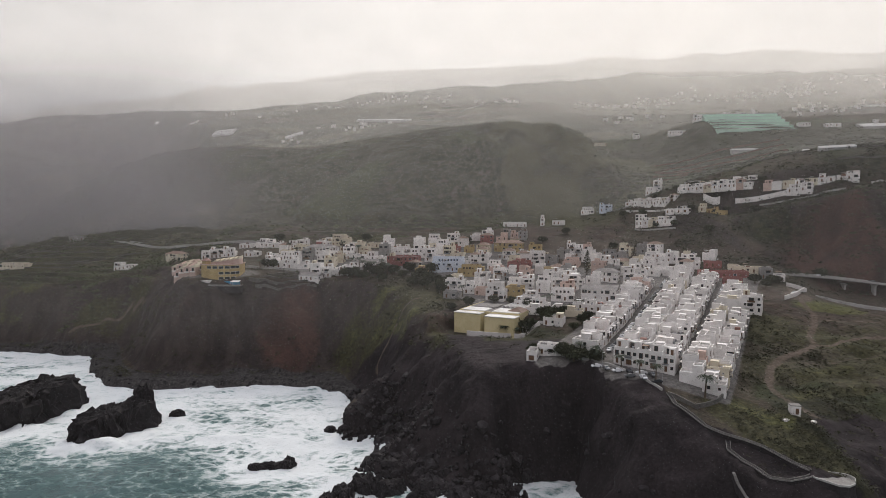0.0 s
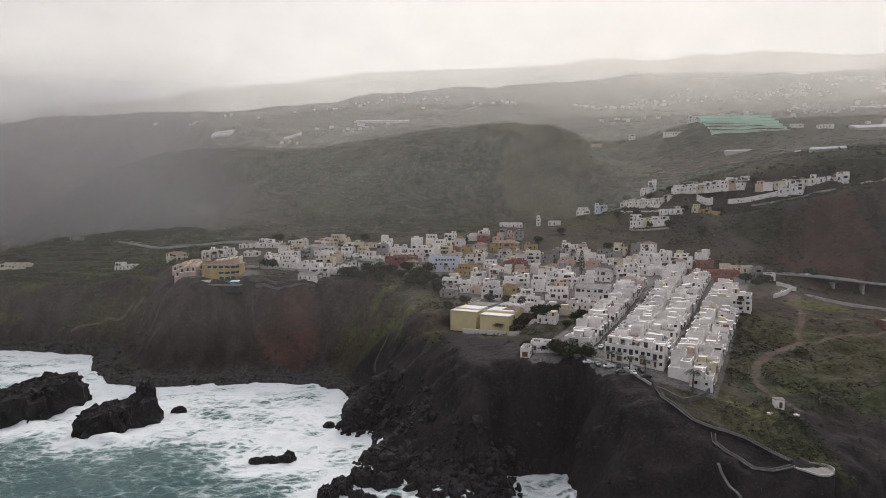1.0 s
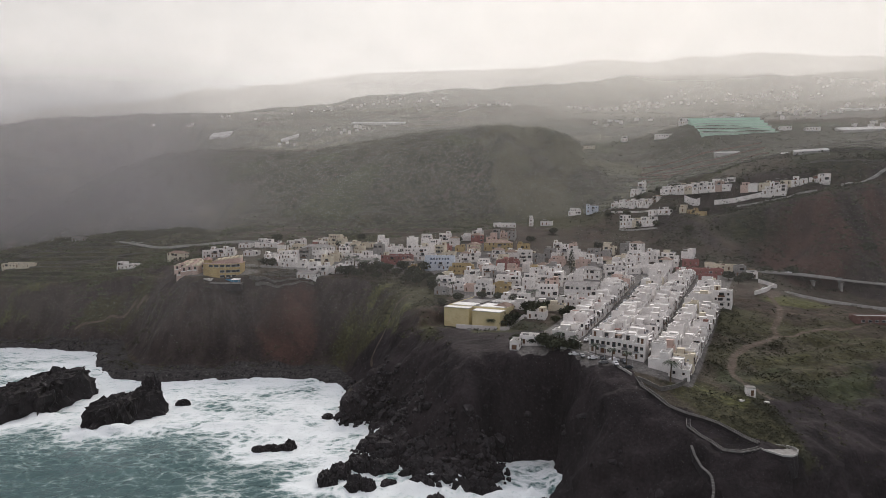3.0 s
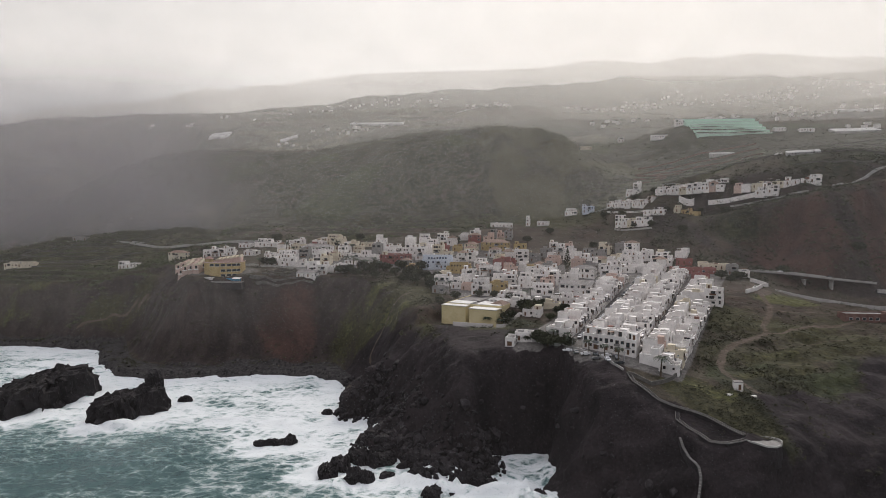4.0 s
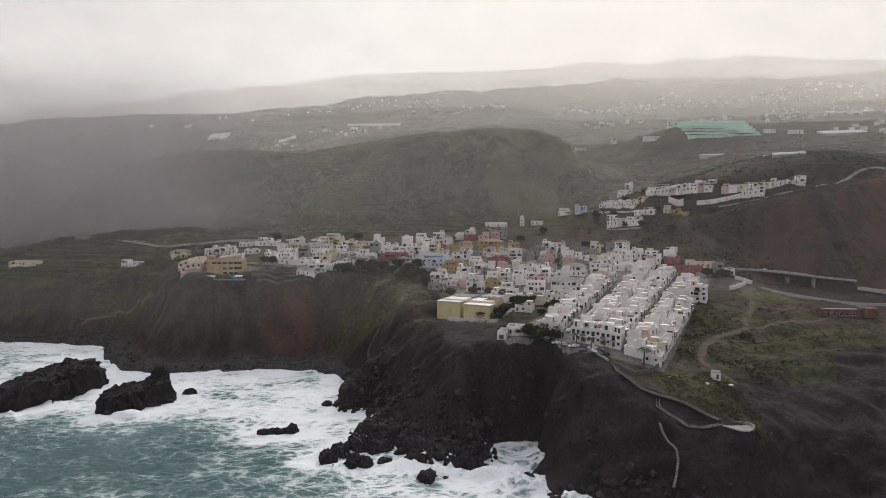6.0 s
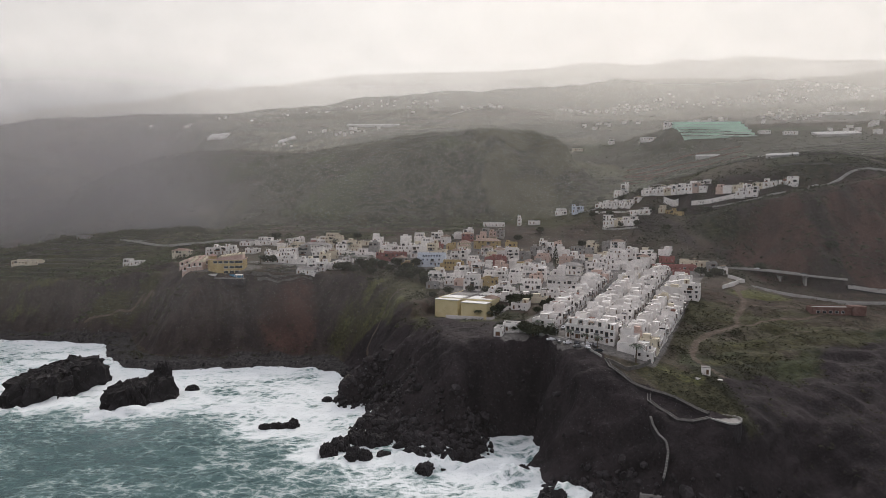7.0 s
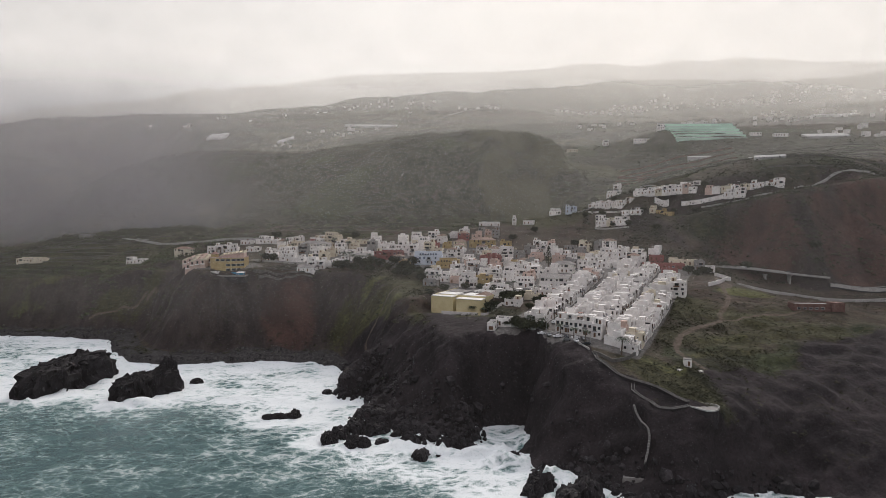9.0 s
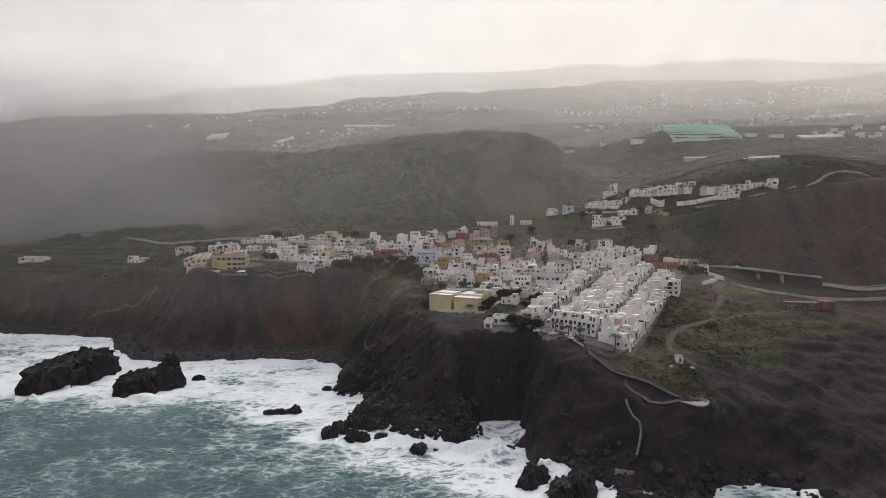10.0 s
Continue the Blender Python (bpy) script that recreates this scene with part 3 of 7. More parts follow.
def ground_level(x, y):
    """The height of the land over the sea, with its cliffs; below zero under water."""
    x, y = np.asarray(x, float), np.asarray(y, float)
    land = scarps(x, y, land_level(x, y))
    d, beach, run = coast_distance(x, y)
    d = d + (2.2 * rough(x, y, 14, 3, 40) + 1.6 * rough(x, y, 45, 2, 44)) * smooth(600, 420, y)
    shelf = 10.5 * smooth(1.3, 0.5, np.hypot((x + 38) / 24, (y - 302) / 22)) + 4.5 * smooth(1.3, 0.4, np.hypot((x + 6) / 44, (y - 248) / 22)) * (1 - smooth(1.3, 0.5, np.hypot((x + 38) / 24, (y - 302) / 22)))
    foot = 1.0 + 0.16 * beach + shelf
    up = smooth(0, 1, (d - beach) / np.maximum(run, 1)) ** 0.8
    h = np.where(d > 0, np.minimum((1.2 + 0.5 * shelf) * d, foot) * smooth(-1, 4 - 0.2 * shelf, d) + (land - foot) * up, np.maximum(0.8 * d, -9))
    h = h + 17 * smooth(1.3, 0.5, np.hypot((x + 268) / 46, (y - 480) / 19)) * smooth(2, 14, d) * smooth(62, 40, h)
    # distance rises to the far ridge
    ridge = np.array(FAR_RIDGE, float)
    top = np.interp(x, ridge[:, 0], ridge[:, 1]) + 10 * rough(x, y, 420, 3, 7) + 5 * rough(x, y, 130, 3, 8)
    far = np.where(y < 3300, 380 + (top - 380) * smooth(2250, 3300, y), top - 0.25 * (y - 3300))
    k = smooth(1900, 2150, y)
    return h * (1 - k) + far * k
# ---- end terrain ----


# ---- mesh helpers ----
def mesh_from(name, verts, faces, material, smooth_shade=False):
    me = bpy.data.meshes.new(name)
    me.from_pydata(verts, [], faces)
    me.update()
    if material:
        me.materials.append(material)
    if smooth_shade:
        me.polygons.foreach_set("use_smooth", [True] * len(me.polygons))
    return me


def grid_object(name, xs, ys, zs, material, masks=()):
    """One sheet from three equal 2-D arrays, with float masks stored on its points."""
    rows, cols = xs.shape
    idx = np.arange(rows * cols).reshape(rows, cols)
    quads = np.stack([idx[:-1, :-1], idx[:-1, 1:], idx[1:, 1:], idx[1:, :-1]], -1).reshape(-1, 4)
    me = bpy.data.meshes.new(name)
    me.vertices.add(rows * cols)
    me.vertices.foreach_set("co", np.stack([xs, ys, zs], -1).ravel())
    me.loops.add(quads.size)
    me.loops.foreach_set("vertex_index", quads.ravel())
    me.polygons.add(len(quads))
    me.polygons.foreach_set("loop_start", np.arange(0, quads.size, 4))
    me.update(calc_edges=True)
    me.polygons.foreach_set("use_smooth", np.ones(len(quads), bool))
    for key, values in masks:
        me.attributes.new(key, "FLOAT", "POINT").data.foreach_set("value", np.ravel(values).astype(np.float32))
    me.materials.append(material)
    me.validate()
    return new(name, me)


def line_distance(x, y, points):
    best = np.full(np.shape(x), 1e9)
    for (ax, ay), (bx, by) in zip(points[:-1], points[1:]):
        dx, dy = bx - ax, by - ay
        t = np.clip(((x - ax) * dx + (y - ay) * dy) / (dx * dx + dy * dy), 0, 1)
        best = np.minimum(best, np.hypot(x - ax - t * dx, y - ay - t * dy))
    return best


def box_mask(x, y, cx, cy, rx, ry, soft=0.35):
    return smooth(1 + soft, 1 - soft, np.hypot((x - cx) / rx, (y - cy) / ry))


# the new streets run along ALONG; ACROSS points to the field
ALONG, ACROSS = np.array((0.497, 0.868)), np.array((0.868, -0.497))


def street_point(e, n):
    p = e * ALONG + n * ACROSS
    return float(p[0]), float(p[1])


TRACK = [(212, 372), (204, 345), (195, 318), (187, 304), (175, 288), (172, 279), (161, 270), (147, 261), (136, 250), (128, 236), (126, 225), (128, 217), (130, 209)]
TRACK_B = [(172, 279), (181, 279), (198, 286), (213, 290), (245, 300)]
TRACK_C = [(195, 310), (218, 312), (245, 311)]
TRACK_D = [(145, 258), (165, 259), (190, 268), (215, 275), (245, 280)]
TRACK_E = [(150, 240), (172, 246), (200, 254), (235, 258)]
BAY_PATH = [(-52, 352), (-30, 366), (-14, 372)]

# ---- ground ----
fan = np.linspace(-1.2, 1.2, 600)
reach = [92.0]
while reach[-1] < 4600:
    reach.append(reach[-1] + (reach[-1] + 180) * (0.0040 if reach[-1] < 560 else 0.0062))
FY, FU = np.meshgrid(np.array(reach), fan, indexing="ij")
FX = FU * (FY + 180)
FZ = ground_level(FX, FY)
d, beach_w, run_w = coast_distance(FX, FY)
slope = np.hypot(np.gradient(FZ, axis=1) / np.gradient(FX, axis=1), np.gradient(FZ, axis=0) / np.gradient(FY, axis=0))
steep = smooth(0.45, 0.95, slope)
inland = smooth(0, 6, d)
# farmed terraces: steps in the land left of the village and on the right-hand hill
farm = np.maximum(box_mask(FX, FY, -380, 600, 230, 130), 0.9 * box_mask(FX, FY, 290, 590, 160, 60))
farm = np.maximum(farm, 0.8 * box_mask(FX, FY, -60, 600, 130, 40))
farm = np.maximum(farm, 0.55 * box_mask(FX, FY, 195, 258, 60, 50)) * inland
farm = np.maximum(farm, 0.6 * smooth(560, 600, FY) * smooth(700, 620, FY) * inland)
rise = np.where(FY > 560, 4.0, 3.0)
stepped = np.floor(FZ / rise) * rise + rise * smooth(0.65, 1.0, FZ / rise - np.floor(FZ / rise))
FZ = FZ + farm * (stepped - FZ)
FE, FN = FX * ALONG[0] + FY * ALONG[1], FX * ACROSS[0] + FY * ACROSS[1]
village = np.maximum.reduce([smooth(-94, -88, FN) * smooth(-15, -19, FN) * smooth(230, 236, FE) * smooth(446, 438, FE), box_mask(FX, FY, 62, 400, 62, 62, 0.15), box_mask(FX, FY, 20, 468, 62, 50, 0.15),
    0.75 * box_mask(FX, FY, -80, 485, 55, 42, 0.2), 0.6 * box_mask(FX, FY, -160, 440, 30, 16, 0.2)])
hamlet_pad = box_mask(FX, FY, 236, 510, 80, 70)
wild = inland * (1 - 0.85 * village) * (1 - farm) * (1 - 0.9 * hamlet_pad)
lava_top = np.interp(FX, [-64, -47, -22, 0, 30, 60, 110], [-8, 14, 30, 42, 57, 66, 60])
lava_mask = smooth(9, -7, FZ - lava_top + 7 * rough(FX, FY, 28, 3, 91)) * smooth(40, 20, d - beach_w - run_w * 0.62) * smooth(172, 120, FX - 0.2 * (FY - 200))
lava_mask = np.maximum(lava_mask, smooth(100, 116, FX) * smooth(22, 8, d))
lava_mask = np.maximum(lava_mask, 0.95 * smooth(96, 112, FX) * smooth(16, -10, FY - 184 - 0.62 * (FX - 112) + 12 * rough(FX, FY, 34, 3, 93)) * smooth(330, 260, FX))
walk_y = np.interp(FX, [75, 81, 87, 97, 105, 110, 121, 130, 150], [228, 212, 199, 194, 185, 179, 173, 168, 160])
lava_mask = lava_mask * (1 - smooth(79, 83, FX) * smooth(-1, 4, FY - walk_y + 2.5 * rough(FX, FY, 12, 2, 92)) * smooth(135, 118, FX))
FZ = FZ + lava_mask * inland * 6.0 * (craggy(FX + 0.6 * FZ, FY - 0.5 * FZ, 13, 4, 3) - 0.72) * smooth(0.15, 0.6, slope + 0.2)
FZ = FZ + wild * (1 - lava_mask) * (1.1 * rough(FX, FY, 26, 4, 11) + steep * 2.6 * rough(FX + FZ, FY - FZ, 17, 3, 21))
field_lumps = box_mask(FX, FY, 175, 250, 90, 90) * inland * (1 - village)
FZ = FZ + field_lumps * (1.1 * rough(FX, FY, 11, 3, 111) + 1.6 * rough(FX, FY, 30, 2, 113)) * smooth(4, 9, line_distance(FX, FY, TRACK))
hillside = smooth(560, 640, FY) * smooth(1500, 1000, FY)
FZ = FZ + smooth(640, 900, FY) * (2.5 * rough(FX, FY, 70, 4, 31) + smooth(1000, 1500, FY) * 9 * rough(FX, FY, 210, 4, 33))
# the levelled yard in front of the school
yard_u = (FX - 32.0) * math.cos(math.radians(27)) - (FY - 337.2) * math.sin(math.radians(27))
yard_v = (FX - 32.0) * math.sin(math.radians(27)) + (FY - 337.2) * math.cos(math.radians(27))
yard = smooth(30, 22, np.abs(yard_u)) * smooth(-9, -15, yard_v) * smooth(-46, -36, yard_v)
FZ = FZ + yard * (np.minimum(FZ, 43.4) - FZ)
# level streets, and the beds of the tracks
grass = np.clip(0.56 * box_mask(FX, FY, 165, 255, 85, 85) + 0.42 * rough(FX, FY * 2.2, 34, 3, 51), 0, 1) * smooth(190, 205, FY) * 0.8 * smooth(300, 240, FX)
grass = np.maximum(grass, 0.9 * box_mask(FX, FY, 213, 335, 22, 13))
grass = np.maximum(grass, 0.95 * smooth(17, 5, line_distance(FX, FY, [(102, 210), (108, 199), (113, 189), (117, 183)])))
grass = np.maximum(grass, 0.62 * smooth(7, 1.5, line_distance(FX, FY, [(146, 248), (159, 252), (172, 255)])))
grass = np.maximum(grass, 0.6 * smooth(8, 2, line_distance(FX, FY, [(131, 225), (146, 231), (161, 236), (172, 242)])))
grass = np.maximum(grass, 0.6 * smooth(7, 1.5, line_distance(FX, FY, [(176, 277), (196, 283), (215, 288)])))
grass = np.maximum(grass, (0.68 + 0.3 * rough(FX, FY, 22, 3, 53)) * box_mask(FX, FY, -36, 368, 52, 44))
grass = np.maximum(grass, (0.62 + 0.35 * rough(FX, FY, 16, 3, 54)) * box_mask(FX, FY, 5, 292, 50, 32))
grass = np.maximum(grass, (0.75 + 0.3 * rough(FX, FY, 14, 3, 61)) * box_mask(FX, FY, -262, 474, 44, 13))
grass = np.maximum(grass, farm * (0.5 + 0.5 * rough(FX, FY, 38, 3, 55)))
grass = np.maximum.reduce([grass, (0.55 + 0.4 * rough(FX, FY, 30, 3, 58)) * box_mask(FX, FY, -220, 905, 150, 45), (0.5 + 0.4 * rough(FX, FY, 34, 3, 60)) * box_mask(FX, FY, 225, 735, 45, 95)])
grass = np.maximum(grass, hillside * (0.15 + 0.42 * rough(FX, FY, 120, 4, 57)) * smooth(-420, 60, FX))
grass = np.maximum(grass, smooth(900, 1100, FY) * (0.30 + 0.5 * rough(FX, FY, 180, 5, 59)) * smooth(-900, 200, FX))
valley = box_mask(FX, FY, 150, 690, 120, 130)
grass = np.maximum(grass, valley * (0.55 + 0.5 * rough(FX, FY, 40, 4, 62)))
grass = np.maximum(grass, box_mask(FX, FY, -380, 560, 180, 70) * (0.6 + 0.5 * rough(FX, FY, 24, 3, 64)))
meadow = np.maximum.reduce([box_mask(FX, FY, -40, 366, 46, 42) * np.clip(0.24 + 0.5 * rough(FX, FY, 16, 3, 66), 0, 0.55), box_mask(FX, FY, 14, 280, 46, 34) * np.clip(0.2 + 0.4 * rough(FX, FY, 12, 3, 67), 0, 0.45), box_mask(FX, FY, -370, 530, 150, 55) * np.clip(0.15 + 0.6 * rough(FX, FY * 2.5, 30, 3, 65), 0, 0.5), 0.95 * box_mask(FX, FY, 214, 334, 19, 11), 0.40 * smooth(7, 1.5, line_distance(FX, FY, [(146, 248), (159, 252), (172, 255)])), 0.38 * smooth(7, 2, line_distance(FX, FY, [(131, 225), (146, 231), (161, 236)])), 0.55 * smooth(9, 2, line_distance(FX, FY, [(104, 213), (110, 207), (116, 203)])), 0.38 * smooth(8, 2, line_distance(FX, FY, [(176, 277), (196, 283), (215, 288)]))])
tuff = 0.38 * box_mask(FX, FY, 370, 440, 190, 60) + 0.8 * box_mask(FX, FY, 340, 408, 110, 30, 0.5) * np.clip(0.7 + 0.8 * rough(FX, FY, 30, 3, 103), 0, 1) + 0.6 * box_mask(FX, FY, -98, 404, 20, 24, 0.6) + 0.35 * box_mask(FX, FY, -150, 410, 40, 26)
track = np.maximum.reduce([0.62 * smooth(3.4, 1.0, line_distance(FX, FY, TRACK)), 0.75 * smooth(2.2, 0.8, line_distance(FX, FY, TRACK_B)), 0.6 * smooth(2.4, 0.8, line_distance(FX, FY, TRACK_C)), 0.5 * smooth(2.0, 0.6, line_distance(FX, FY, TRACK_D)), 0.42 * smooth(2.0, 0.6, line_distance(FX, FY, TRACK_E)),
    0.8 * smooth(2.0, 0.8, line_distance(FX, FY, [(-290, 469), (-263, 471), (-245, 474), (-231, 470)])), 0.8 * smooth(1.6, 0.6, line_distance(FX, FY, BAY_PATH)), 0.8 * box_mask(FX, FY, 206, 352, 8, 9)])
pebble = smooth(1.3, 0.9, d / np.maximum(beach_w, 0.1)) * smooth(4, 9, beach_w) * smooth(-48, -56, FX) * smooth(10, 6, FZ)
# crags: push the rock in and out along its own slope
gx, gy = np.gradient(FZ, axis=1) / np.gradient(FX, axis=1), np.gradient(FZ, axis=0) / np.gradient(FY, axis=0)
norm = np.sqrt(1 + gx ** 2 + gy ** 2)
crag = lava_mask * inland * (4.2 * (craggy(FX + 0.9 * FZ, FY + 1.1 * FZ, 17, 5, 61) - 0.7) + 1.6 * rough(FX - 1.3 * FZ, FY + FZ, 5, 3, 63)) * smooth(0.3, 1.2, slope)
crag = crag + (1 - lava_mask) * wild * steep * smooth(1100, 800, FY) * (3.6 + 2.5 * smooth(560, 640, FY)) * (craggy(FX + 0.4 * FZ, FY - 0.4 * FZ, 21, 4, 65) - 0.7)
GX, GY, GZ = FX - crag * gx / norm, FY - crag * gy / norm, FZ + crag / norm
ground = grid_object("ground", GX, GY, GZ, ground_material(), [("bush", 0.85 * box_mask(FX, FY, 335, 470, 150, 52) * np.clip(0.8 + 0.6 * rough(FX, FY, 40, 3, 101), 0, 1) + 0.7 * box_mask(FX, FY, 250, 700, 130, 130) + 0.4 * box_mask(FX, FY, -22, 385, 42, 34) + 0.75 * box_mask(FX, FY, 22, 278, 44, 32) + 0.62 * smooth(545, 575, FY) * smooth(720, 640, FY) * smooth(-560, -420, FX) * np.clip(0.75 + 0.7 * rough(FX, FY, 26, 3, 105), 0, 1) + 0.8 * box_mask(FX, FY, 150, 300, 26, 46) * np.clip(0.6 + 0.8 * rough(FX, FY, 18, 3, 104), 0, 1) + 0.9 * smooth(108, 124, FX) * smooth(22, -4, FY - 220 - 0.35 * (FX - 120) + 10 * rough(FX, FY, 30, 3, 99)) + hillside * smooth(0.16, 0.36, slope) * np.clip(0.95 + 0.4 * rough(FX, FY, 90, 3, 95), 0, 1)), ("terraced", np.clip(np.maximum(box_mask(FX, FY, 270, 620, 110, 60), smooth(840, 900, FY) * (0.3 + 0.6 * rough(FX, FY, 150, 3, 97))), 0, 1) * (1 - steep)), ("cliff", np.clip(steep * smooth(560, 480, FY) + 0.5 * steep * smooth(560, 640, FY), 0, 1)), ("grass", np.clip(grass, 0, 1) * (1 - steep * 0.25)), ("tuff", np.clip(tuff, 0, 1) * smooth(0.2, 0.5, slope)),
    ("farmed", np.maximum(smooth(850, 960, FY) * smooth(3000, 2400, FY), 0.85 * box_mask(FX, FY, -390, 610, 210, 115)) * (1 - 0.7 * steep)), ("meadow", meadow), ("lava", np.clip(lava_mask, 0, 1)), ("pebble", pebble), ("track", track), ("paving", village * (1 - steep) * 0.95)])
tagged(ground, "dark volcanic island land with scrub, lava cliffs and farmed terraces", "ground", kind="structure")


def ground_at(x, y):
    """Height of the built ground at one place."""
    v = np.interp(y, reach, np.arange(len(reach)))
    u = (x / (y + 180) + 1.2) / 2.4 * (len(fan) - 1)
    i, j = int(min(max(v, 0), len(reach) - 2)), int(min(max(u, 0), len(fan) - 2))
    a, b = v - i, u - j
    return float((FZ[i, j] * (1 - b) + FZ[i, j + 1] * b) * (1 - a) + (FZ[i + 1, j] * (1 - b) + FZ[i + 1, j + 1] * b) * a)


# ---- sea ----
def stretched(low, high, step, limit):
    mid = list(np.arange(low, high + 0.01, step))
    left, right, s = [mid[0]], [mid[-1]], step
    while right[-1] < limit:
        s *= 1.18
        right.append(right[-1] + s)
        left.append(left[-1] - s)
    return np.array(left[:0:-1] + mid + right[1:])


SY, SX = np.meshgrid(stretched(60, 500, 1.9, 4500), stretched(-430, 200, 1.9, 4500), indexing="ij")
sd = -coast_distance(SX, SY)[0]
ROCKS_AT = [(-217, 318, 30), (-160, 302, 20), (-73, 253, 12), (-38, 222, 12), (50, 158, 10)]
for rx, ry, rr in ROCKS_AT:
    sd = np.minimum(sd, np.maximum(np.hypot(SX - rx, SY - ry) - rr, 0) + 2)
bay = smooth(0, 1, (SY - 246 + 0.12 * (SX + 120)) / 42) * smooth(-20, -60, SX)
surf = 0.80 * np.exp(-np.maximum(sd, 0) / 17.0) + 0.68 * bay + 0.18 * np.exp(-np.maximum(sd, 0) / 60)
surf = surf + 0.35 * box_mask(SX, SY, -70, 252, 26, 16) - 0.3 * box_mask(SX, SY, -128, 318, 30, 12) + 0.50 * box_mask(SX, SY, 6, 198, 56, 38, 0.5)
surf = surf - 0.03 + 0.18 * rough(SX, SY, 60, 2, 77)
swell = 0.5 * rough(SX, SY * 2.0, 38, 3, 71) + 0.25 * rough(SX, SY, 7, 2, 73)
crest = np.exp(-((SY - 282 - 5 * np.sin(SX * 0.045)) / 3.0) ** 2) * smooth(-190, -160, SX) * smooth(-60, -85, SX)
swell = swell * smooth(900, 300, np.hypot(SX, SY - 250)) + 1.1 * crest + 0.6 * np.clip(surf, 0, 1) * rough(SX, SY, 9, 3, 75) + 1.8 * np.exp(-np.maximum(sd, 0) / 5.0) * np.clip(rough(SX, SY, 11, 3, 79) + 0.2, 0, 2) * smooth(-60, -40, SX)
surf = surf + 0.3 * crest + 0.35 * box_mask(SX, SY, 36, 180, 46, 30, 0.5)
# bursts of white water where the swell meets the rocks
for px, py, wide, tall in ((-222, 278, 9, 3.0), (-207, 300, 9, 3.0), (-200, 320, 8, 2.5), (-172, 270, 9, 3.0), (-157, 276, 9, 3.0), (-8, 211, 9, 3.0), (8, 203, 9, 4.0), (22, 201, 9, 4.0), (39, 190, 12, 6.0), (54, 171, 12, 6.0), (63, 164, 9, 4.5), (36, 200, 10, 4.0), (56, 158, 9, 3.5), (-46, 224, 7, 2.5)):
    burst = smooth(1.25, 0.2, np.hypot((SX - px) / wide, (SY - py) / (0.6 * wide)))
    swell = swell + burst * 1.7 * tall * np.clip(0.2 + 1.5 * (craggy(SX, SY, 7, 4, int(px) % 50) - 0.5), 0, 1)
    surf = surf + 0.9 * burst
sea = grid_object("water", SX, SY, swell - 0.2, sea_material(), [("surf", np.clip(surf, -0.2, 1.15))])
tagged(sea, "green-grey ocean with white surf breaking along the shore", "sea", kind="structure")


# ---- see-through sheets added as distance haze between the ridges ----
def haze_sheet(y_mid, z_mid, most, low, high, top, seed, west=None, spread_x=90.0, tint=(0.95, 0.94, 0.93)):
    """An added sheet in place of distance haze; it leans towards the sea, densest between high and top and gone below
    low.
    """
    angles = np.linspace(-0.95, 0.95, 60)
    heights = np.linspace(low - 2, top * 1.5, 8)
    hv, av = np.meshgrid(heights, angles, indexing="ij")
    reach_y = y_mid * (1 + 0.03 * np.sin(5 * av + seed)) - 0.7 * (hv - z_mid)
    return tagged(grid_object("mist", reach_y * np.tan(av), reach_y, hv, haze_sheet_material("stand_in_haze", most, low, high, top, seed, west, spread_x, tint)), "see-through sheet standing in for distance haze", "mist", kind="stuff")


haze_sheet(335, 55, 0.030, 22, 58, 150, 6, tint=(0.97, 0.95, 0.93))
haze_sheet(575, 110, 0.080, 52, 135, 280, 1, tint=(0.97, 0.948, 0.89))
haze_sheet(905, 240, 0.20, 120, 280, 380, 2, tint=(0.73, 0.716, 0.70))
haze_sheet(1500, 380, 0.46, 330, 500, 620, 3, tint=(0.975, 0.95, 0.91))
haze_sheet(2250, 560, 0.40, 300, 520, 620, 4, tint=(0.97, 0.955, 0.935))
# faint near sheet, added to lift the darkest tones like haze in the air
haze_sheet(110, 40, 0.006, -30, -12, 120, 10)
# haze sheets with the brightness put into the tint: dark over the western cliffs, brighter under the sun over the
# eastern uplands
haze_sheet(628, 130, 0.62, 25, 105, 185, 5, -130.0, 200.0, (0.17, 0.165, 0.188))
haze_sheet(1180, 300, 0.20, 215, 380, 500, 12, -100.0, -500.0, (1.0, 0.95, 0.87))


# ---- buildings ----
def box_geo(x0, x1, y0, y1, z0, z1, skip=""):
    v = [(x, y, z) for z in (z0, z1) for y in (y0, y1) for x in (x0, x1)]
    f = {"b": (0, 2, 3, 1), "t": (4, 5, 7, 6), "f": (0, 1, 5, 4), "k": (2, 6, 7, 3), "l": (0, 4, 6, 2), "r": (1, 3, 7, 5)}
    return v, [q for k, q in f.items() if k not in skip]


def joined(geos):
    verts, faces = [], []
    for v, f in geos:
        n = len(verts)
        verts += v
        faces += [tuple(i + n for i in q) for q in f]
    return verts, faces


def part_of(parent, name, geo, material, at=None, label="", mesh=None):
    ob = new(name, mesh or mesh_from(name, *geo, material))
    ob.parent = parent
    if at is not None:
        ob.matrix_local = at
    if label:
        ob["label"] = label
    return ob


def shell_geo(w, dp, h, parapet, foot=3.0, thick=0.25):
    """Outer walls with a parapet; the deck inside is a part of its own."""
    a, b = w / 2, dp / 2
    v, f = [], []
    for x, y in ((-a, -b), (a, -b), (a, b), (-a, b)):
        i, j = x - math.copysign(thick, x), y - math.copysign(thick, y)
        v += [(x, y, -foot), (x, y, h + parapet), (i, j, h + parapet), (i, j, h - 0.05)]
    for k in range(4):
        o, p = 4 * k, 4 * ((k + 1) % 4)
        f += [(o, p, p + 1, o + 1), (o + 1, p + 1, p + 2, o + 2), (o + 2, p + 2, p + 3, o + 3)]
    return v, f


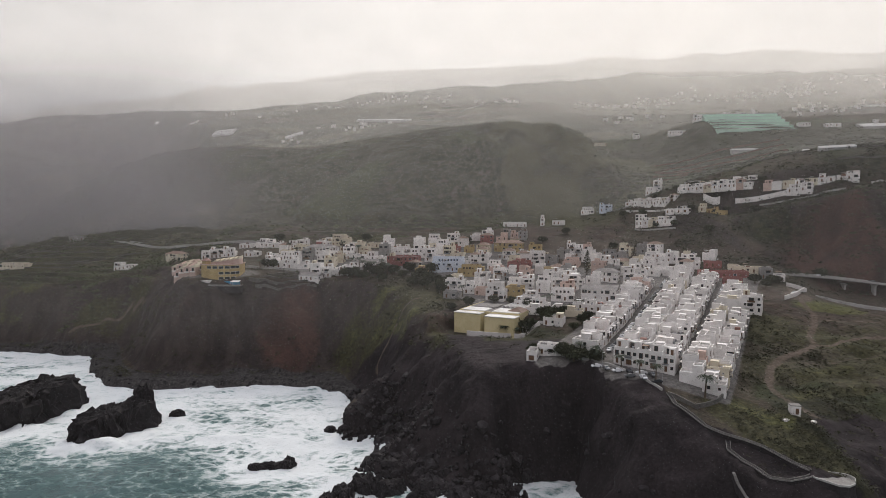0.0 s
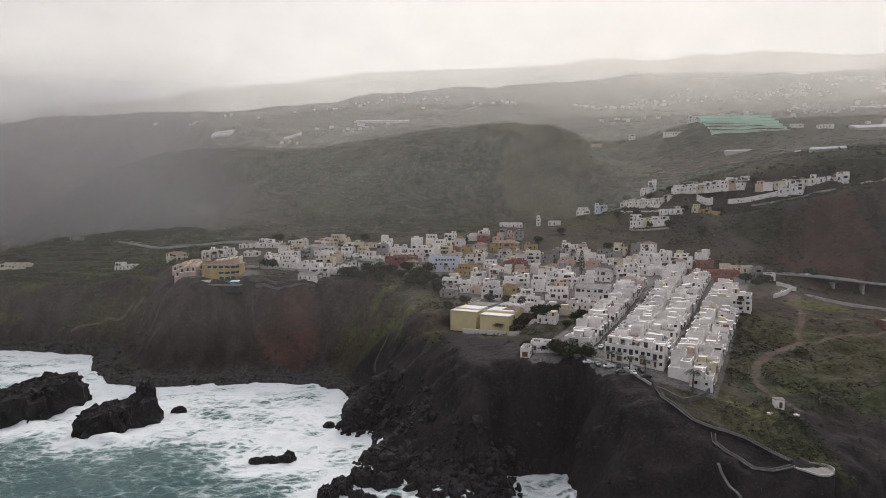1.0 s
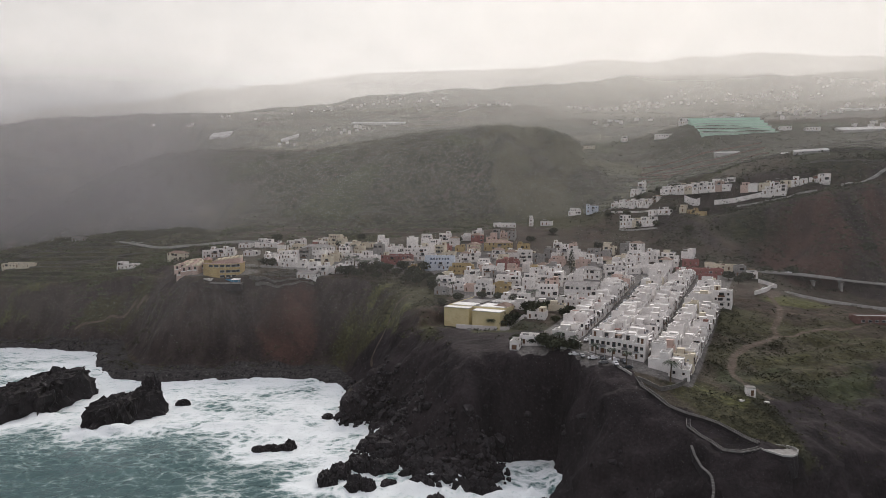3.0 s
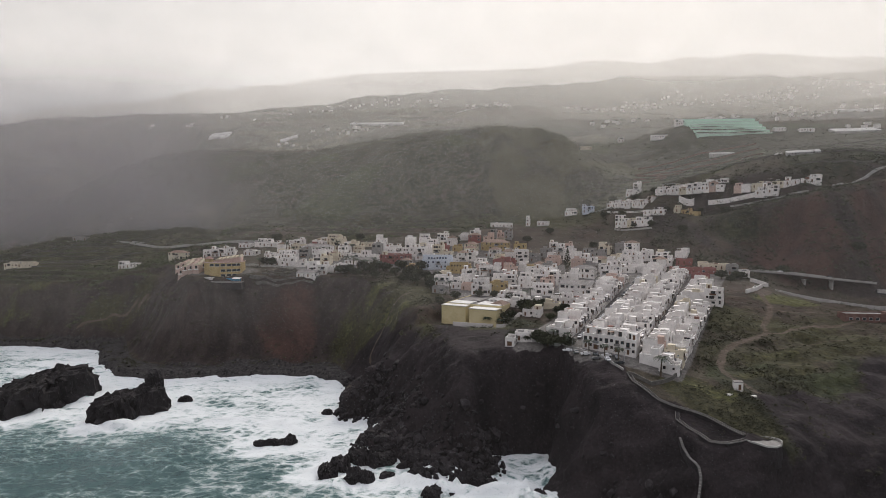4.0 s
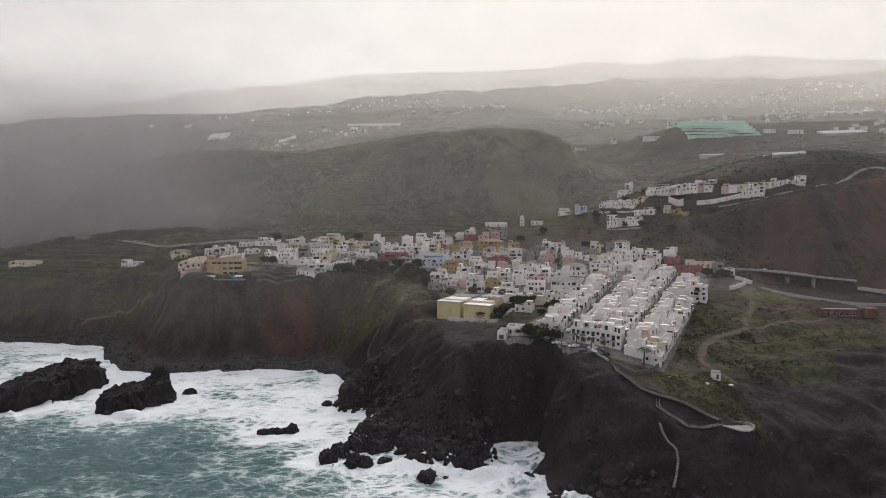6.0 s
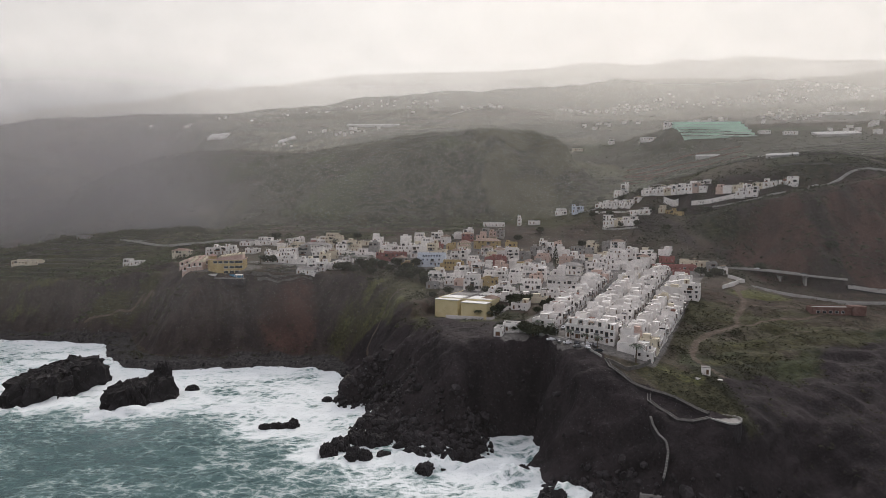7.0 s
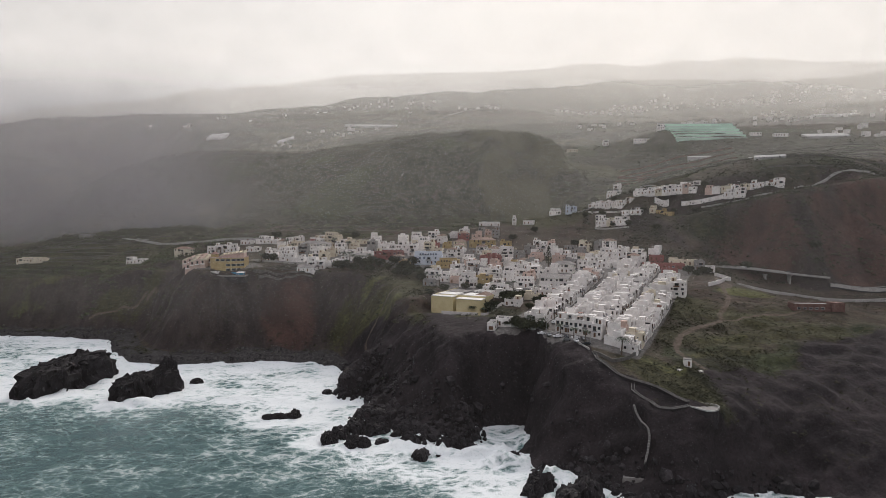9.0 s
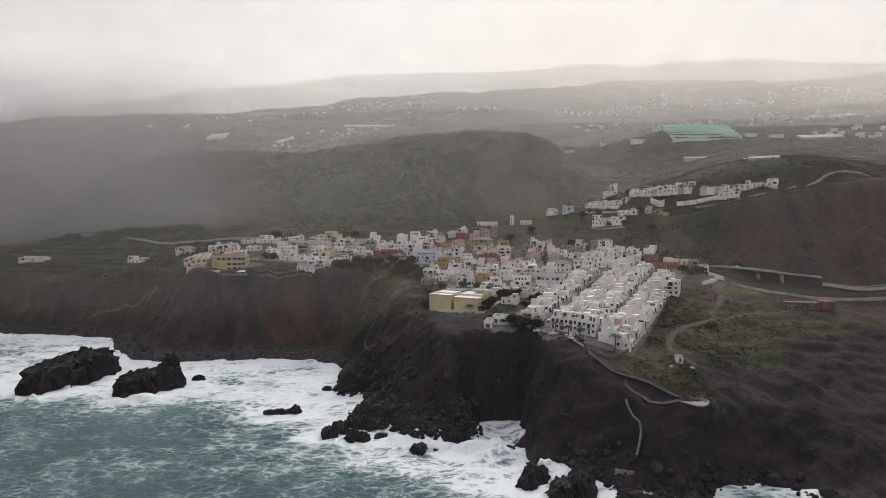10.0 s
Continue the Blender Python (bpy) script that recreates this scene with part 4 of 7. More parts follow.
def pane_mesh(key, w, h, frame_mat, door=False):
    """A window in its reveal: a frame proud of the wall with the glass, or a door leaf, set back in it. Faces -y."""
    t = 0.1
    v = []
    for inset, y in ((0, 0.02), (0, -0.07), (t, -0.07), (t, -0.015)):
        v += [(-w / 2 + inset, y, inset), (w / 2 - inset, y, inset), (w / 2 - inset, y, h - inset), (-w / 2 + inset, y, h - inset)]
    f = [(4 * r + k, 4 * r + (k + 1) % 4, 4 * r + 4 + (k + 1) % 4, 4 * r + 4 + k) for r in range(3) for k in range(4)] + [(12, 13, 14, 15)]
    me = mesh_from(key, v, f, frame_mat)
    me.materials.append(M["wood"] if door else M["glass"])
    me.polygons[12].material_index = 1
    return me


def rings_geo(cx, cy, rings):
    """A closed upright body of rectangular rings (half width, half depth, height), all joined."""
    v, f = [], []
    for hx, hy, z in rings:
        v += [(cx - hx, cy - hy, z), (cx + hx, cy - hy, z), (cx + hx, cy + hy, z), (cx - hx, cy + hy, z)]
    for r in range(len(rings) - 1):
        f += [(4 * r + k, 4 * r + (k + 1) % 4, 4 * r + 4 + (k + 1) % 4, 4 * r + 4 + k) for k in range(4)]
    n = 4 * len(rings)
    return v, f + [(3, 2, 1, 0), (n - 4, n - 3, n - 2, n - 1)]


PANES = {"window": [pane_mesh("window", 1.3, 1.4, M["wood"]), pane_mesh("window", 1.1, 1.3, M["wood"]), pane_mesh("window", 1.9, 1.4, M["frame"]), pane_mesh("window", 0.9, 1.0, M["wood"]), pane_mesh("window", 0.7, 0.7, M["frame"]), pane_mesh("window", 1.0, 2.0, M["wood"]), pane_mesh("window", 2.6, 1.9, M["wood"])],
    "blue": [pane_mesh("window", 1.2, 1.4, M["frame_blue"])], "glazed": [pane_mesh("balcony_door", 1.5, 2.2, M["wood"]), pane_mesh("balcony_door", 2.4, 2.25, M["wood"])], "door": [pane_mesh("door", 1.0, 2.1, M["wood"], True), pane_mesh("garage_door", 2.4, 2.2, M["metal"], True)]}
dice = random.Random(7)


TERRACES = "white terraced houses of the new quarter"


def facade(house, w, y_face, turn, storeys, sill=1.0, gap=3.1, kinds="window", doors=True, storey=3.0, chance=0.9):
    """Windows and doors along one face of a house; turn is the face's heading about z."""
    bays = max(1, int(w / gap))
    spin = Matrix.Rotation(turn, 4, "Z")
    for s in range(storeys):
        for b in range(bays):
            x = (b + 0.5) / bays * w - w / 2
            if dice.random() > chance:
                continue
            if s == 0 and doors and (b == 0 or dice.random() < 0.25):
                me = dice.choice(PANES["door"][:1] if bays > 1 or w < 4 else PANES["door"])
                part_of(house, "door", None, None, spin @ Matrix.Translation((x, y_face, 0.05)), mesh=me)
            else:
                part_of(house, "window", None, None, spin @ Matrix.Translation((x + dice.uniform(-0.4, 0.4), y_face, s * storey + sill + dice.uniform(-0.12, 0.12))), mesh=dice.choice(PANES[kinds]))


def house(x, y, yaw, w, dp, storeys, wall="white", deck="deck", hut=True, faces="fblr", label="", group="", roof="flat", kinds="window", z=None, clutter=True, storey=3.0, chance=0.88, setback=0.55):
    """A rendered island house at a place on the ground; yaw turns its front, which faces -y, in degrees."""
    z = ground_at(x, y) if z is None else z
    home = new("terraced_house" if group == TERRACES else "house")
    home.matrix_world = pose(x, y, z, 0, 0, yaw)
    h = storeys * storey
    base_faces, upper = storeys, None
    if roof == "flat" and setback and storeys >= 2 and dice.random() < setback:
        # the top storey covers only part of the house, behind an open terrace
        share, h = dice.uniform(0.42, 0.68), (storeys - 1) * storey
        base_faces, ud = storeys - 1, dp * share
        uy = dice.choice((-1, 1, 1)) * (dp - ud) / 2 * 0.985
        top_h = storey * dice.uniform(0.9, 1.05)
        upper = part_of(home, "upper_storey", shell_geo(w * dice.uniform(0.72, 0.985), ud, top_h, dice.choice((0.3, 0.6, 0.9)), 0.03), M[wall], Matrix.Translation((dice.uniform(-0.05, 0.05) * w * 0, uy, h)))
        part_of(upper, "roof", box_geo(-w * 0.34, w * 0.34, -ud / 2 + 0.2, ud / 2 - 0.2, top_h - 0.25, top_h), M[deck])
        for k in range(max(1, int(w / 3.0))):
            part_of(upper, "window", None, None, Matrix.Translation(((k + 0.5) / max(1, int(w / 3.0)) * w * 0.66 - w * 0.33, -ud / 2, 0.9)), mesh=dice.choice(PANES[kinds]))
    if roof == "flat":
        part_of(home, "wall", shell_geo(w, dp, h, dice.choice((0.5, 0.8, 1.0))), M[wall])
        part_of(home, "roof", box_geo(-w / 2 + 0.2, w / 2 - 0.2, -dp / 2 + 0.2, dp / 2 - 0.2, h - 0.25, h), M[deck])
    else:
        v, f = box_geo(-w / 2, w / 2, -dp / 2, dp / 2, -3, h, "t")
        part_of(home, "wall", (v, f), M[wall])
        e, r, k = 0.4, min(w, dp) * 0.22, 0.0 if roof == "gable" else min(w, dp) * 0.45
        a, b = w / 2 + e, dp / 2 + e
        if w >= dp:
            ends = [(-a + k, 0, h + r), (a - k, 0, h + r)]
            vv = [(-a, -b, h), (a, -b, h), (a, b, h), (-a, b, h)] + ends
            ff = [(0, 1, 5, 4), (2, 3, 4, 5), (1, 2, 5), (3, 0, 4), (3, 2, 1, 0)]
        else:
            ends = [(0, -b + k, h + r), (0, b - k, h + r)]
            vv = [(-a, -b, h), (a, -b, h), (a, b, h), (-a, b, h)] + ends
            ff = [(0, 1, 4), (1, 2, 5, 4), (2, 3, 5), (3, 0, 4, 5), (3, 2, 1, 0)]
        part_of(home, "roof", (vv, ff), M[deck])
    if hut and roof == "flat" and (upper is None or dice.random() < 0.75):
        hw, hd, hh = min(w * 0.5, dice.uniform(2.4, 3.4)), min(dp * 0.5, dice.uniform(2.6, 4.5)), dice.uniform(2.1, 2.7)
        hx, hy = dice.choice((-1, 1)) * (w / 2 - hw / 2 - 0.3), dice.uniform(-0.3, 0.9) * (dp / 2 - hd / 2 - 0.3)
        block = part_of(home, "stair_hut", rings_geo(hx, hy, [(hw / 2, hd / 2, h - 0.02), (hw / 2, hd / 2, h + hh), (hw / 2 + 0.12, hd / 2 + 0.12, h + hh), (hw / 2 + 0.12, hd / 2 + 0.12, h + hh + 0.14)]), M[wall if dice.random() < 0.93 else "cream"])
        part_of(block, "door", None, None, Matrix.Translation((hx, hy - hd / 2, h + 0.02)), mesh=PANES["door"][0])
    if clutter and roof == "flat":
        if w > 5 and dice.random() < 0.7:
            rx, ry, rw, rd, rh = dice.uniform(-0.25, 0.25) * w, dice.uniform(-0.4, 0.3) * dp, dice.uniform(0.8, 1.6), dice.uniform(0.6, 1.8), dice.uniform(0.7, 1.8)
            part_of(home, "roof_block", rings_geo(rx, ry, [(rw, rd, h - 0.02), (rw, rd, h + rh)]), M[dice.choice((wall, wall, "deck", "deck_red", "grey", wall))])
        if w > 4.5 and dice.random() < 0.18:
            ax, ay, aw, ad = dice.uniform(-0.2, 0.2) * w, dice.uniform(-0.38, 0.3) * dp, dice.uniform(1.0, 1.8), dice.uniform(0.9, 1.6)
            cover = part_of(home, "canopy", rings_geo(ax, ay, [(aw, ad, h + 2.15), (aw, ad, h + 2.27)]), M[dice.choice(("deck", "metal", "wood", "deck_white"))])
            for qx, qy in ((-1, -1), (1, -1), (1, 1), (-1, 1)):
                part_of(cover, "post", rings_geo(ax + qx * (aw - 0.1), ay + qy * (ad - 0.1), [(0.06, 0.06, h - 0.02), (0.06, 0.06, h + 2.15)]), M["wood"])
        if dice.random() < 0.6:
            py = dice.uniform(-0.3, 0.35) * dp
            part_of(home, "terrace_wall", rings_geo(0, py, [(w / 2 - 0.26, 0.1, h - 0.02), (w / 2 - 0.26, 0.1, h + dice.uniform(0.9, 1.9))]), M[wall])
        if dice.random() < 0.5:
            tx, ty, n = dice.uniform(-0.3, 0.3) * w, dice.uniform(-0.35, 0.1) * dp, 10
            ring = [(tx + 0.5 * math.cos(6.283 * k / n), ty + 0.5 * math.sin(6.283 * k / n)) for k in range(n)]
            v = [(px, py, h) for px, py in ring] + [(px, py, h + 1.1) for px, py in ring] + [(tx, ty, h + 1.25)]
            part_of(home, "water_tank", (v, [(k, (k + 1) % n, n + (k + 1) % n, n + k) for k in range(n)] + [(n + k, n + (k + 1) % n, 2 * n) for k in range(n)]), M["tank"])
        if dice.random() < 0.45:
            cx, cy = dice.uniform(-0.35, 0.35) * w, dice.uniform(-0.3, 0.4) * dp
            part_of(home, "chimney", rings_geo(cx, cy, [(0.3, 0.3, h - 0.02), (0.3, 0.3, h + 1.3), (0.4, 0.4, h + 1.3), (0.4, 0.4, h + 1.45)]), M[wall])
    for s in range(1, base_faces):
        if "f" not in faces or w < 4.4 or dice.random() > 0.62:
            continue
        bx, bw, at_z = dice.uniform(-0.12, 0.12) * w, min(w * 0.36, dice.uniform(1.2, 2.6)), s * storey
        ledge = part_of(home, "balcony", rings_geo(bx, -dp / 2 - 0.5, [(bw, 0.5, at_z - 0.12), (bw, 0.5, at_z + 0.02)]), M["deck"])
        part_of(ledge, "railing", rings_geo(bx, -dp / 2 - 0.97, [(bw, 0.04, at_z + 0.02), (bw, 0.04, at_z + 0.85)]), M[dice.choice((wall, "wood", "metal", "tank"))])
        part_of(ledge, "canopy", rings_geo(bx, -dp / 2 - 0.55, [(bw + 0.1, 0.55, at_z + 2.55), (bw + 0.1, 0.55, at_z + 2.68)]), M[wall])
        part_of(home, "balcony_door", None, None, Matrix.Translation((bx, -dp / 2 - 0.09, at_z + 0.05)), mesh=PANES["glazed"][1])
    for face in faces:
        if face == "f":
            facade(home, w, -dp / 2, 0, base_faces, kinds=kinds, storey=storey, chance=chance)
        elif face == "b":
            facade(home, w, -dp / 2, math.pi, base_faces, kinds=kinds, storey=storey, chance=0.5 * chance)
        elif face == "l":
            facade(home, dp, -w / 2, -math.pi / 2, base_faces, kinds=kinds, doors=False, storey=storey, chance=0.6 * chance)
        elif face == "r":
            facade(home, dp, -w / 2, math.pi / 2, base_faces, kinds=kinds, doors=False, storey=storey, chance=0.6 * chance)
    names = {"white": "white-rendered", "cream": "cream-rendered", "ochre": "ochre-yellow", "red": "dull red", "pink": "salmon-pink", "grey": "bare cement-block", "blue": "pale blue", "yellow": "pale yellow"}
    tagged(home, label or f"{names[wall]} {('one', 'two', 'three', 'four', 'five')[storeys - 1]}-storey house with a {'flat roof terrace' if roof == 'flat' else 'pitched roof'}", "house", group)
    return home


def tone(weights):
    return dice.choices([w for w, _ in weights], [k for _, k in weights])[0]


WHITES = [("white", 15), ("cream", 0.5), ("pink", 0.5)]
MIXED = [("white", 10), ("cream", 2.2), ("ochre", 0.5), ("red", 0.5), ("pink", 1.0), ("grey", 2.0)]
OLD_TONES = [("white", 5), ("cream", 2.6), ("ochre", 1.5), ("red", 1.3), ("pink", 1.6), ("grey", 2.6)]
DECKS = [("deck", 6), ("deck_white", 3.6), ("deck_red", 1.3)]
YAW_STREET = -29.8


def terrace_row(e0, e1, n0, n1, depth, heading, group, top=3, first="fb"):
    """A row of joined houses along the street; heading is the yaw of their fronts."""
    e = e0
    while e < e1:
        w = dice.uniform(4.8, 7.0)
        x, y = street_point(e + w / 2, n0 + (n1 - n0) * (e - e0) / (e1 - e0))
        storeys = min(top, dice.choices((1, 2, 3), (0.7, 6, 5))[0])
        z = ground_at(x, y) + dice.uniform(-0.3, 0.6)
        sides = first if e == e0 else ("fbr" if heading < YAW_STREET else "fbl")
        house(x, y, heading, w - 0.03, depth * dice.uniform(0.84, 1.0), storeys, tone(WHITES), tone(DECKS), True, sides, group=group, z=z, setback=1.0 if storeys == 3 else 0.4, storey=2.8)
        e += w


# the joined rows of the new quarter: the short front row looks out to sea, the others run inland
for k in range(5):
    x, y = street_point(248.5, -58.4 + 4.65 * k)
    home = house(x, y, YAW_STREET, 4.62, 9.0, 2, "white", tone(DECKS), k % 2 == 0, "", group=TERRACES, z=ground_at(x, y) + 0.5, chance=1.0, setback=0)
    attic = part_of(home, "upper_storey", shell_geo(4.5, 4.6, 2.5, 0.35, 0.03), M["white"], Matrix.Translation((0, 1.6, 6.0)))
    part_of(attic, "roof", box_geo(-2.1, 2.1, -2.1, 2.1, 2.2, 2.45), M[tone(DECKS)])
    part_of(attic, "window", None, None, Matrix.Translation((-0.6, -2.3, 0.2)), mesh=PANES["glazed"][0])
    for s in range(2):
        if s == 0:
            part_of(home, "garage_door" if k % 2 else "door", None, None, Matrix.Translation((-0.9, -4.5, 0.05)), mesh=PANES["door"][k % 2])
            part_of(home, "window", None, None, Matrix.Translation((1.3, -4.5, 0.9)), mesh=PANES["window"][1])
        else:
            part_of(home, "window", None, None, Matrix.Translation((1.25, -4.5, 3.0 * s + 0.8)), mesh=PANES["window"][0])
            part_of(home, "balcony_door", None, None, Matrix.Translation((-1.0, -4.5, 3.0 * s + 0.1)), mesh=PANES["glazed"][0])
            part_of(home, "balcony", rings_geo(-1.0, -4.95, [(1.2, 0.45, 3.0 * s - 0.15), (1.2, 0.45, 3.0 * s + (0.8 if k % 2 else 0.05))]), M[("white", "grey", "tank")[(k + s) % 3]])
terrace_row(254, 432, -55.3, -62.0, 11.0, YAW_STREET - 90, TERRACES)
terrace_row(254, 430, -44.0, -46.0, 12.0, YAW_STREET + 90, TERRACES)
terrace_row(240, 338, -31.2, -30.4, 8.6, YAW_STREET - 90, TERRACES, 3, "fbr")
terrace_row(237, 336, -22.8, -21.8, 8.2, YAW_STREET + 90, TERRACES, 2, "fbl")
terrace_row(352, 405, -27.5, -27.5, 13.0, YAW_STREET - 90, TERRACES, 2, "fb")
terrace_row(250, 400, -74.5, -80.5, 11.5, YAW_STREET + 90, TERRACES, 3, "fbl")

# x, y, yaw, width, depth, storeys, wall, roof
OLD_CORE = [(4, 442, -5, 23.0, 12, 3, 'blue', 'flat'), (20, 428, -5, 18.8, 12, 2, 'ochre', 'flat'), (9, 481, -15, 16.3, 11, 2, 'cream', 'flat'), (36, 464, -15, 18.7, 12, 2, 'grey', 'flat'), (54, 497, -15, 22.8, 12, 2, 'ochre', 'hip'), (63, 532, -15, 20.5, 12, 2, 'grey', 'flat'), (71, 457, -15, 10.9, 8, 3, 'white', 'flat'), (109, 487, -15, 19.2, 12, 4, 'white', 'flat'), (45, 380, -15, 8.4, 7, 3, 'white', 'flat'), (53, 379, -15, 8.0, 7, 3, 'white', 'flat'), (63, 380, -15, 8.7, 7, 3, 'white', 'flat'), (78, 388, -15, 17.7, 12, 3, 'white', 'flat')]
OLD_EAST = [(71, 360, -15, 13.8, 10, 2, 'white', 'flat'), (93, 358, -25, 20.2, 12, 2, 'white', 'gable'), (109, 406, -25, 16.3, 11, 2, 'white', 'hip'), (132, 448, -25, 14.0, 10, 2, 'cream', 'hip'), (126, 398, -25, 14.2, 10, 3, 'white', 'flat'), (111, 357, -28, 13.0, 9, 3, 'white', 'flat'), (27, 378, -15, 13.1, 9, 1, 'pink', 'flat'), (17, 382, -15, 6.7, 7, 2, 'white', 'flat'), (8, 391, -15, 11.5, 8, 2, 'white', 'flat'), (5, 371, -15, 8.2, 7, 1, 'grey', 'flat'), (82, 337, -20, 19.0, 12, 1, 'white', 'flat'), (150, 453, -28, 16.6, 12, 2, 'white', 'flat')]
WEST_ROW = [(-186, 507, 5, 26.9, 12, 2, 'white', 'flat'), (-118, 465, -4, 32.8, 12, 2, 'white', 'flat'), (-87, 438, -8, 15.2, 11, 3, 'white', 'flat'), (-72, 441, -8, 15.4, 11, 2, 'white', 'flat'), (-93, 430, -15, 15.0, 10, 1, 'white', 'gable'), (-101, 509, -15, 25.6, 12, 2, 'white', 'hip'), (-105, 543, -15, 14.0, 10, 2, 'white', 'flat'), (-127, 539, -15, 15.8, 11, 2, 'white', 'flat'), (-153, 541, -15, 22.8, 12, 2, 'white', 'flat'), (-174, 542, -15, 11.5, 8, 1, 'white', 'flat'), (-227, 519, -15, 14.8, 10, 2, 'cream', 'hip'), (-158, 506, -15, 11.6, 8, 1, 'white', 'flat')]
WEST_MID = [(-77, 523, -15, 20.1, 12, 2, 'cream', 'flat'), (-40, 516, -15, 22.7, 12, 2, 'white', 'flat'), (-61, 490, -15, 33.6, 12, 1, 'white', 'flat'), (-25, 494, -15, 28.0, 12, 2, 'white', 'flat'), (-30, 469, -15, 23.6, 12, 2, 'red', 'flat'), (-57, 470, -15, 27.5, 12, 1, 'white', 'hip'), (-60, 534, -15, 10.8, 8, 1, 'cream', 'flat'), (-279, 535, -15, 17.2, 12, 1, 'white', 'flat'), (-91, 541, -15, 12.4, 9, 3, 'cream', 'flat')]
HAMLET_A = [(201, 583, -30, 14.0, 9, 2, 'white', 'flat'), (142, 600, -15, 12.5, 8, 2, 'white', 'flat'), (157, 589, -15, 12.0, 8, 2, 'blue', 'flat')]
EDGE = [(162, 317, -30, 9.5, 9, 3, 'white', 'flat'), (183, 384, -20, 11.3, 8, 1, 'red', 'flat'), (188, 424, -20, 11.5, 8, 1, 'red', 'flat'), (215, 397, -20, 14.5, 10, 1, 'white', 'flat'), (204, 411, -20, 20.6, 12, 1, 'cream', 'flat'), (186, 404, -12, 30, 9, 1, 'red', 'flat'), (164, 446, -28, 16.3, 11, 2, 'white', 'flat'), (174, 431, -28, 15.8, 11, 2, 'white', 'flat'), (38, 254, -20, 4.2, 7, 1, 'white', 'flat'), (45, 258, -20, 8.2, 7, 1, 'white', 'flat')]
SCATTER = [(-393, 557, 0, 25.5, 12, 1, 'cream', 'flat'), (-394, 659, 0, 15.0, 9, 1, 'grey', 'flat'), (68, 579, 0, 21.2, 12, 1, 'white', 'flat'), (95, 582, -15, 3.8, 7, 3, 'white', 'flat'), (110, 580, -15, 11.7, 8, 1, 'white', 'flat'), (318, 826, -8, 30, 10, 1, 'white', 'flat'), (352, 838, -8, 22, 10, 2, 'white', 'flat'), (455, 778, -10, 14, 9, 1, 'white', 'flat'), (480, 760, -10, 17, 9, 1, 'white', 'flat'), (284, 905, -8, 9, 8, 2, 'white', 'flat'), (225, 880, -8, 16, 8, 1, 'cream', 'flat')]
BUILT = []
for rows, name in ((OLD_CORE, "houses of the old village"), (OLD_EAST, "houses of the old village"), (WEST_ROW, "houses of the west side"), (WEST_MID, "houses of the west side"), (HAMLET_A, "houses of the hill hamlet"), (EDGE, "houses of the old village"), (SCATTER, "outlying houses")):
    for x, y, yaw, w, dp, storeys, wall, roof in rows:
        pieces = 1 if roof != "flat" or w < 14 or wall in ("red", "blue", "ochre") or rows is SCATTER else int(round(w / 7.5))
        for k in range(pieces):
            off, cut = (k + 0.5) / pieces * w - w / 2, w / pieces
            px, py = x + off * math.cos(radians(yaw)), y + off * math.sin(radians(yaw))
            tall = storeys if pieces == 1 else min(3, max(1, storeys + dice.choice((-1, 0, 0, 0, 1))))
            paint = wall if pieces == 1 or dice.random() < 0.75 else tone(MIXED)
            house(px, py, yaw, cut - 0.04 * (pieces > 1), dp * (1 if pieces == 1 else dice.uniform(0.75, 1.0)), tall, paint, "tiles" if roof == "hip" and wall != "white" else ("deck" if roof != "flat" else tone(DECKS)), storeys > 1 and cut > 5.5, "fblr" if pieces == 1 else "fb" + ("l" if k == 0 else "") + ("r" if k == pieces - 1 else ""), group=name, roof=roof, kinds="blue" if wall == "blue" else "window")
            BUILT.append((px, py, 0.62 * max(cut, dp)))


def hill_row(a, b, weights, storeys, gap=0.0, depth=7.5, tiers=1, wide=(5.0, 8.5)):
    """A row of small houses on one even shelf of the hill, from a to b, with further tiers stepping up behind it."""
    length = math.hypot(b[0] - a[0], b[1] - a[1])
    yaw = math.degrees(math.atan2(b[1] - a[1], b[0] - a[0]))
    back = (-(b[1] - a[1]) / length, (b[0] - a[0]) / length)
    za, zb = ground_at(*a), ground_at(*b)
    for tier in range(tiers):
        s = 3.0 * tier
        while s < length - 2:
            w = dice.uniform(*wide)
            t = min(1.0, (s + w / 2) / length)
            x, y = a[0] + (b[0] - a[0]) * t + back[0] * (depth * 0.95 * tier + dice.uniform(-0.6, 0.6)), a[1] + (b[1] - a[1]) * t + back[1] * depth * 0.95 * tier
            pitched = dice.random() < 0.14
            house(x, y, yaw + dice.uniform(-2, 2), w - 0.05, depth * dice.uniform(0.8, 0.95), dice.choices((1, 2, 3), storeys)[0], tone(weights), "tiles" if pitched else tone(DECKS), dice.random() < 0.3, "fblr", group="houses of the hill hamlet", roof="hip" if pitched else "flat", storey=2.8, setback=0.8, z=za + (zb - za) * t + 2.7 * tier)
            BUILT.append((x, y, w * 0.6))
            s += w + gap * dice.random()


BROWNISH = [("white", 8), ("cream", 2.0), ("pink", 0.5), ("grey", 1.0)]
hill_row((210, 543), (253, 497), WHITES, (3, 4, 0), 0.3, tiers=2)
hill_row((257, 491), (303, 452), BROWNISH, (7, 2, 0), 0.5, depth=7.0, tiers=2)
hill_row((268, 476), (282, 463), [("white", 1)], (0, 1, 0), depth=8.5, wide=(8.0, 9.0))
hill_row((176, 580), (197, 534), BROWNISH, (6, 2, 0), 2.5, tiers=2)
hill_row((171, 535), (189, 508), [("white", 3), ("cream", 2)], (0, 2, 4))
hill_row((192, 524), (205, 505), BROWNISH, (5, 1, 0), 3, depth=5.0)
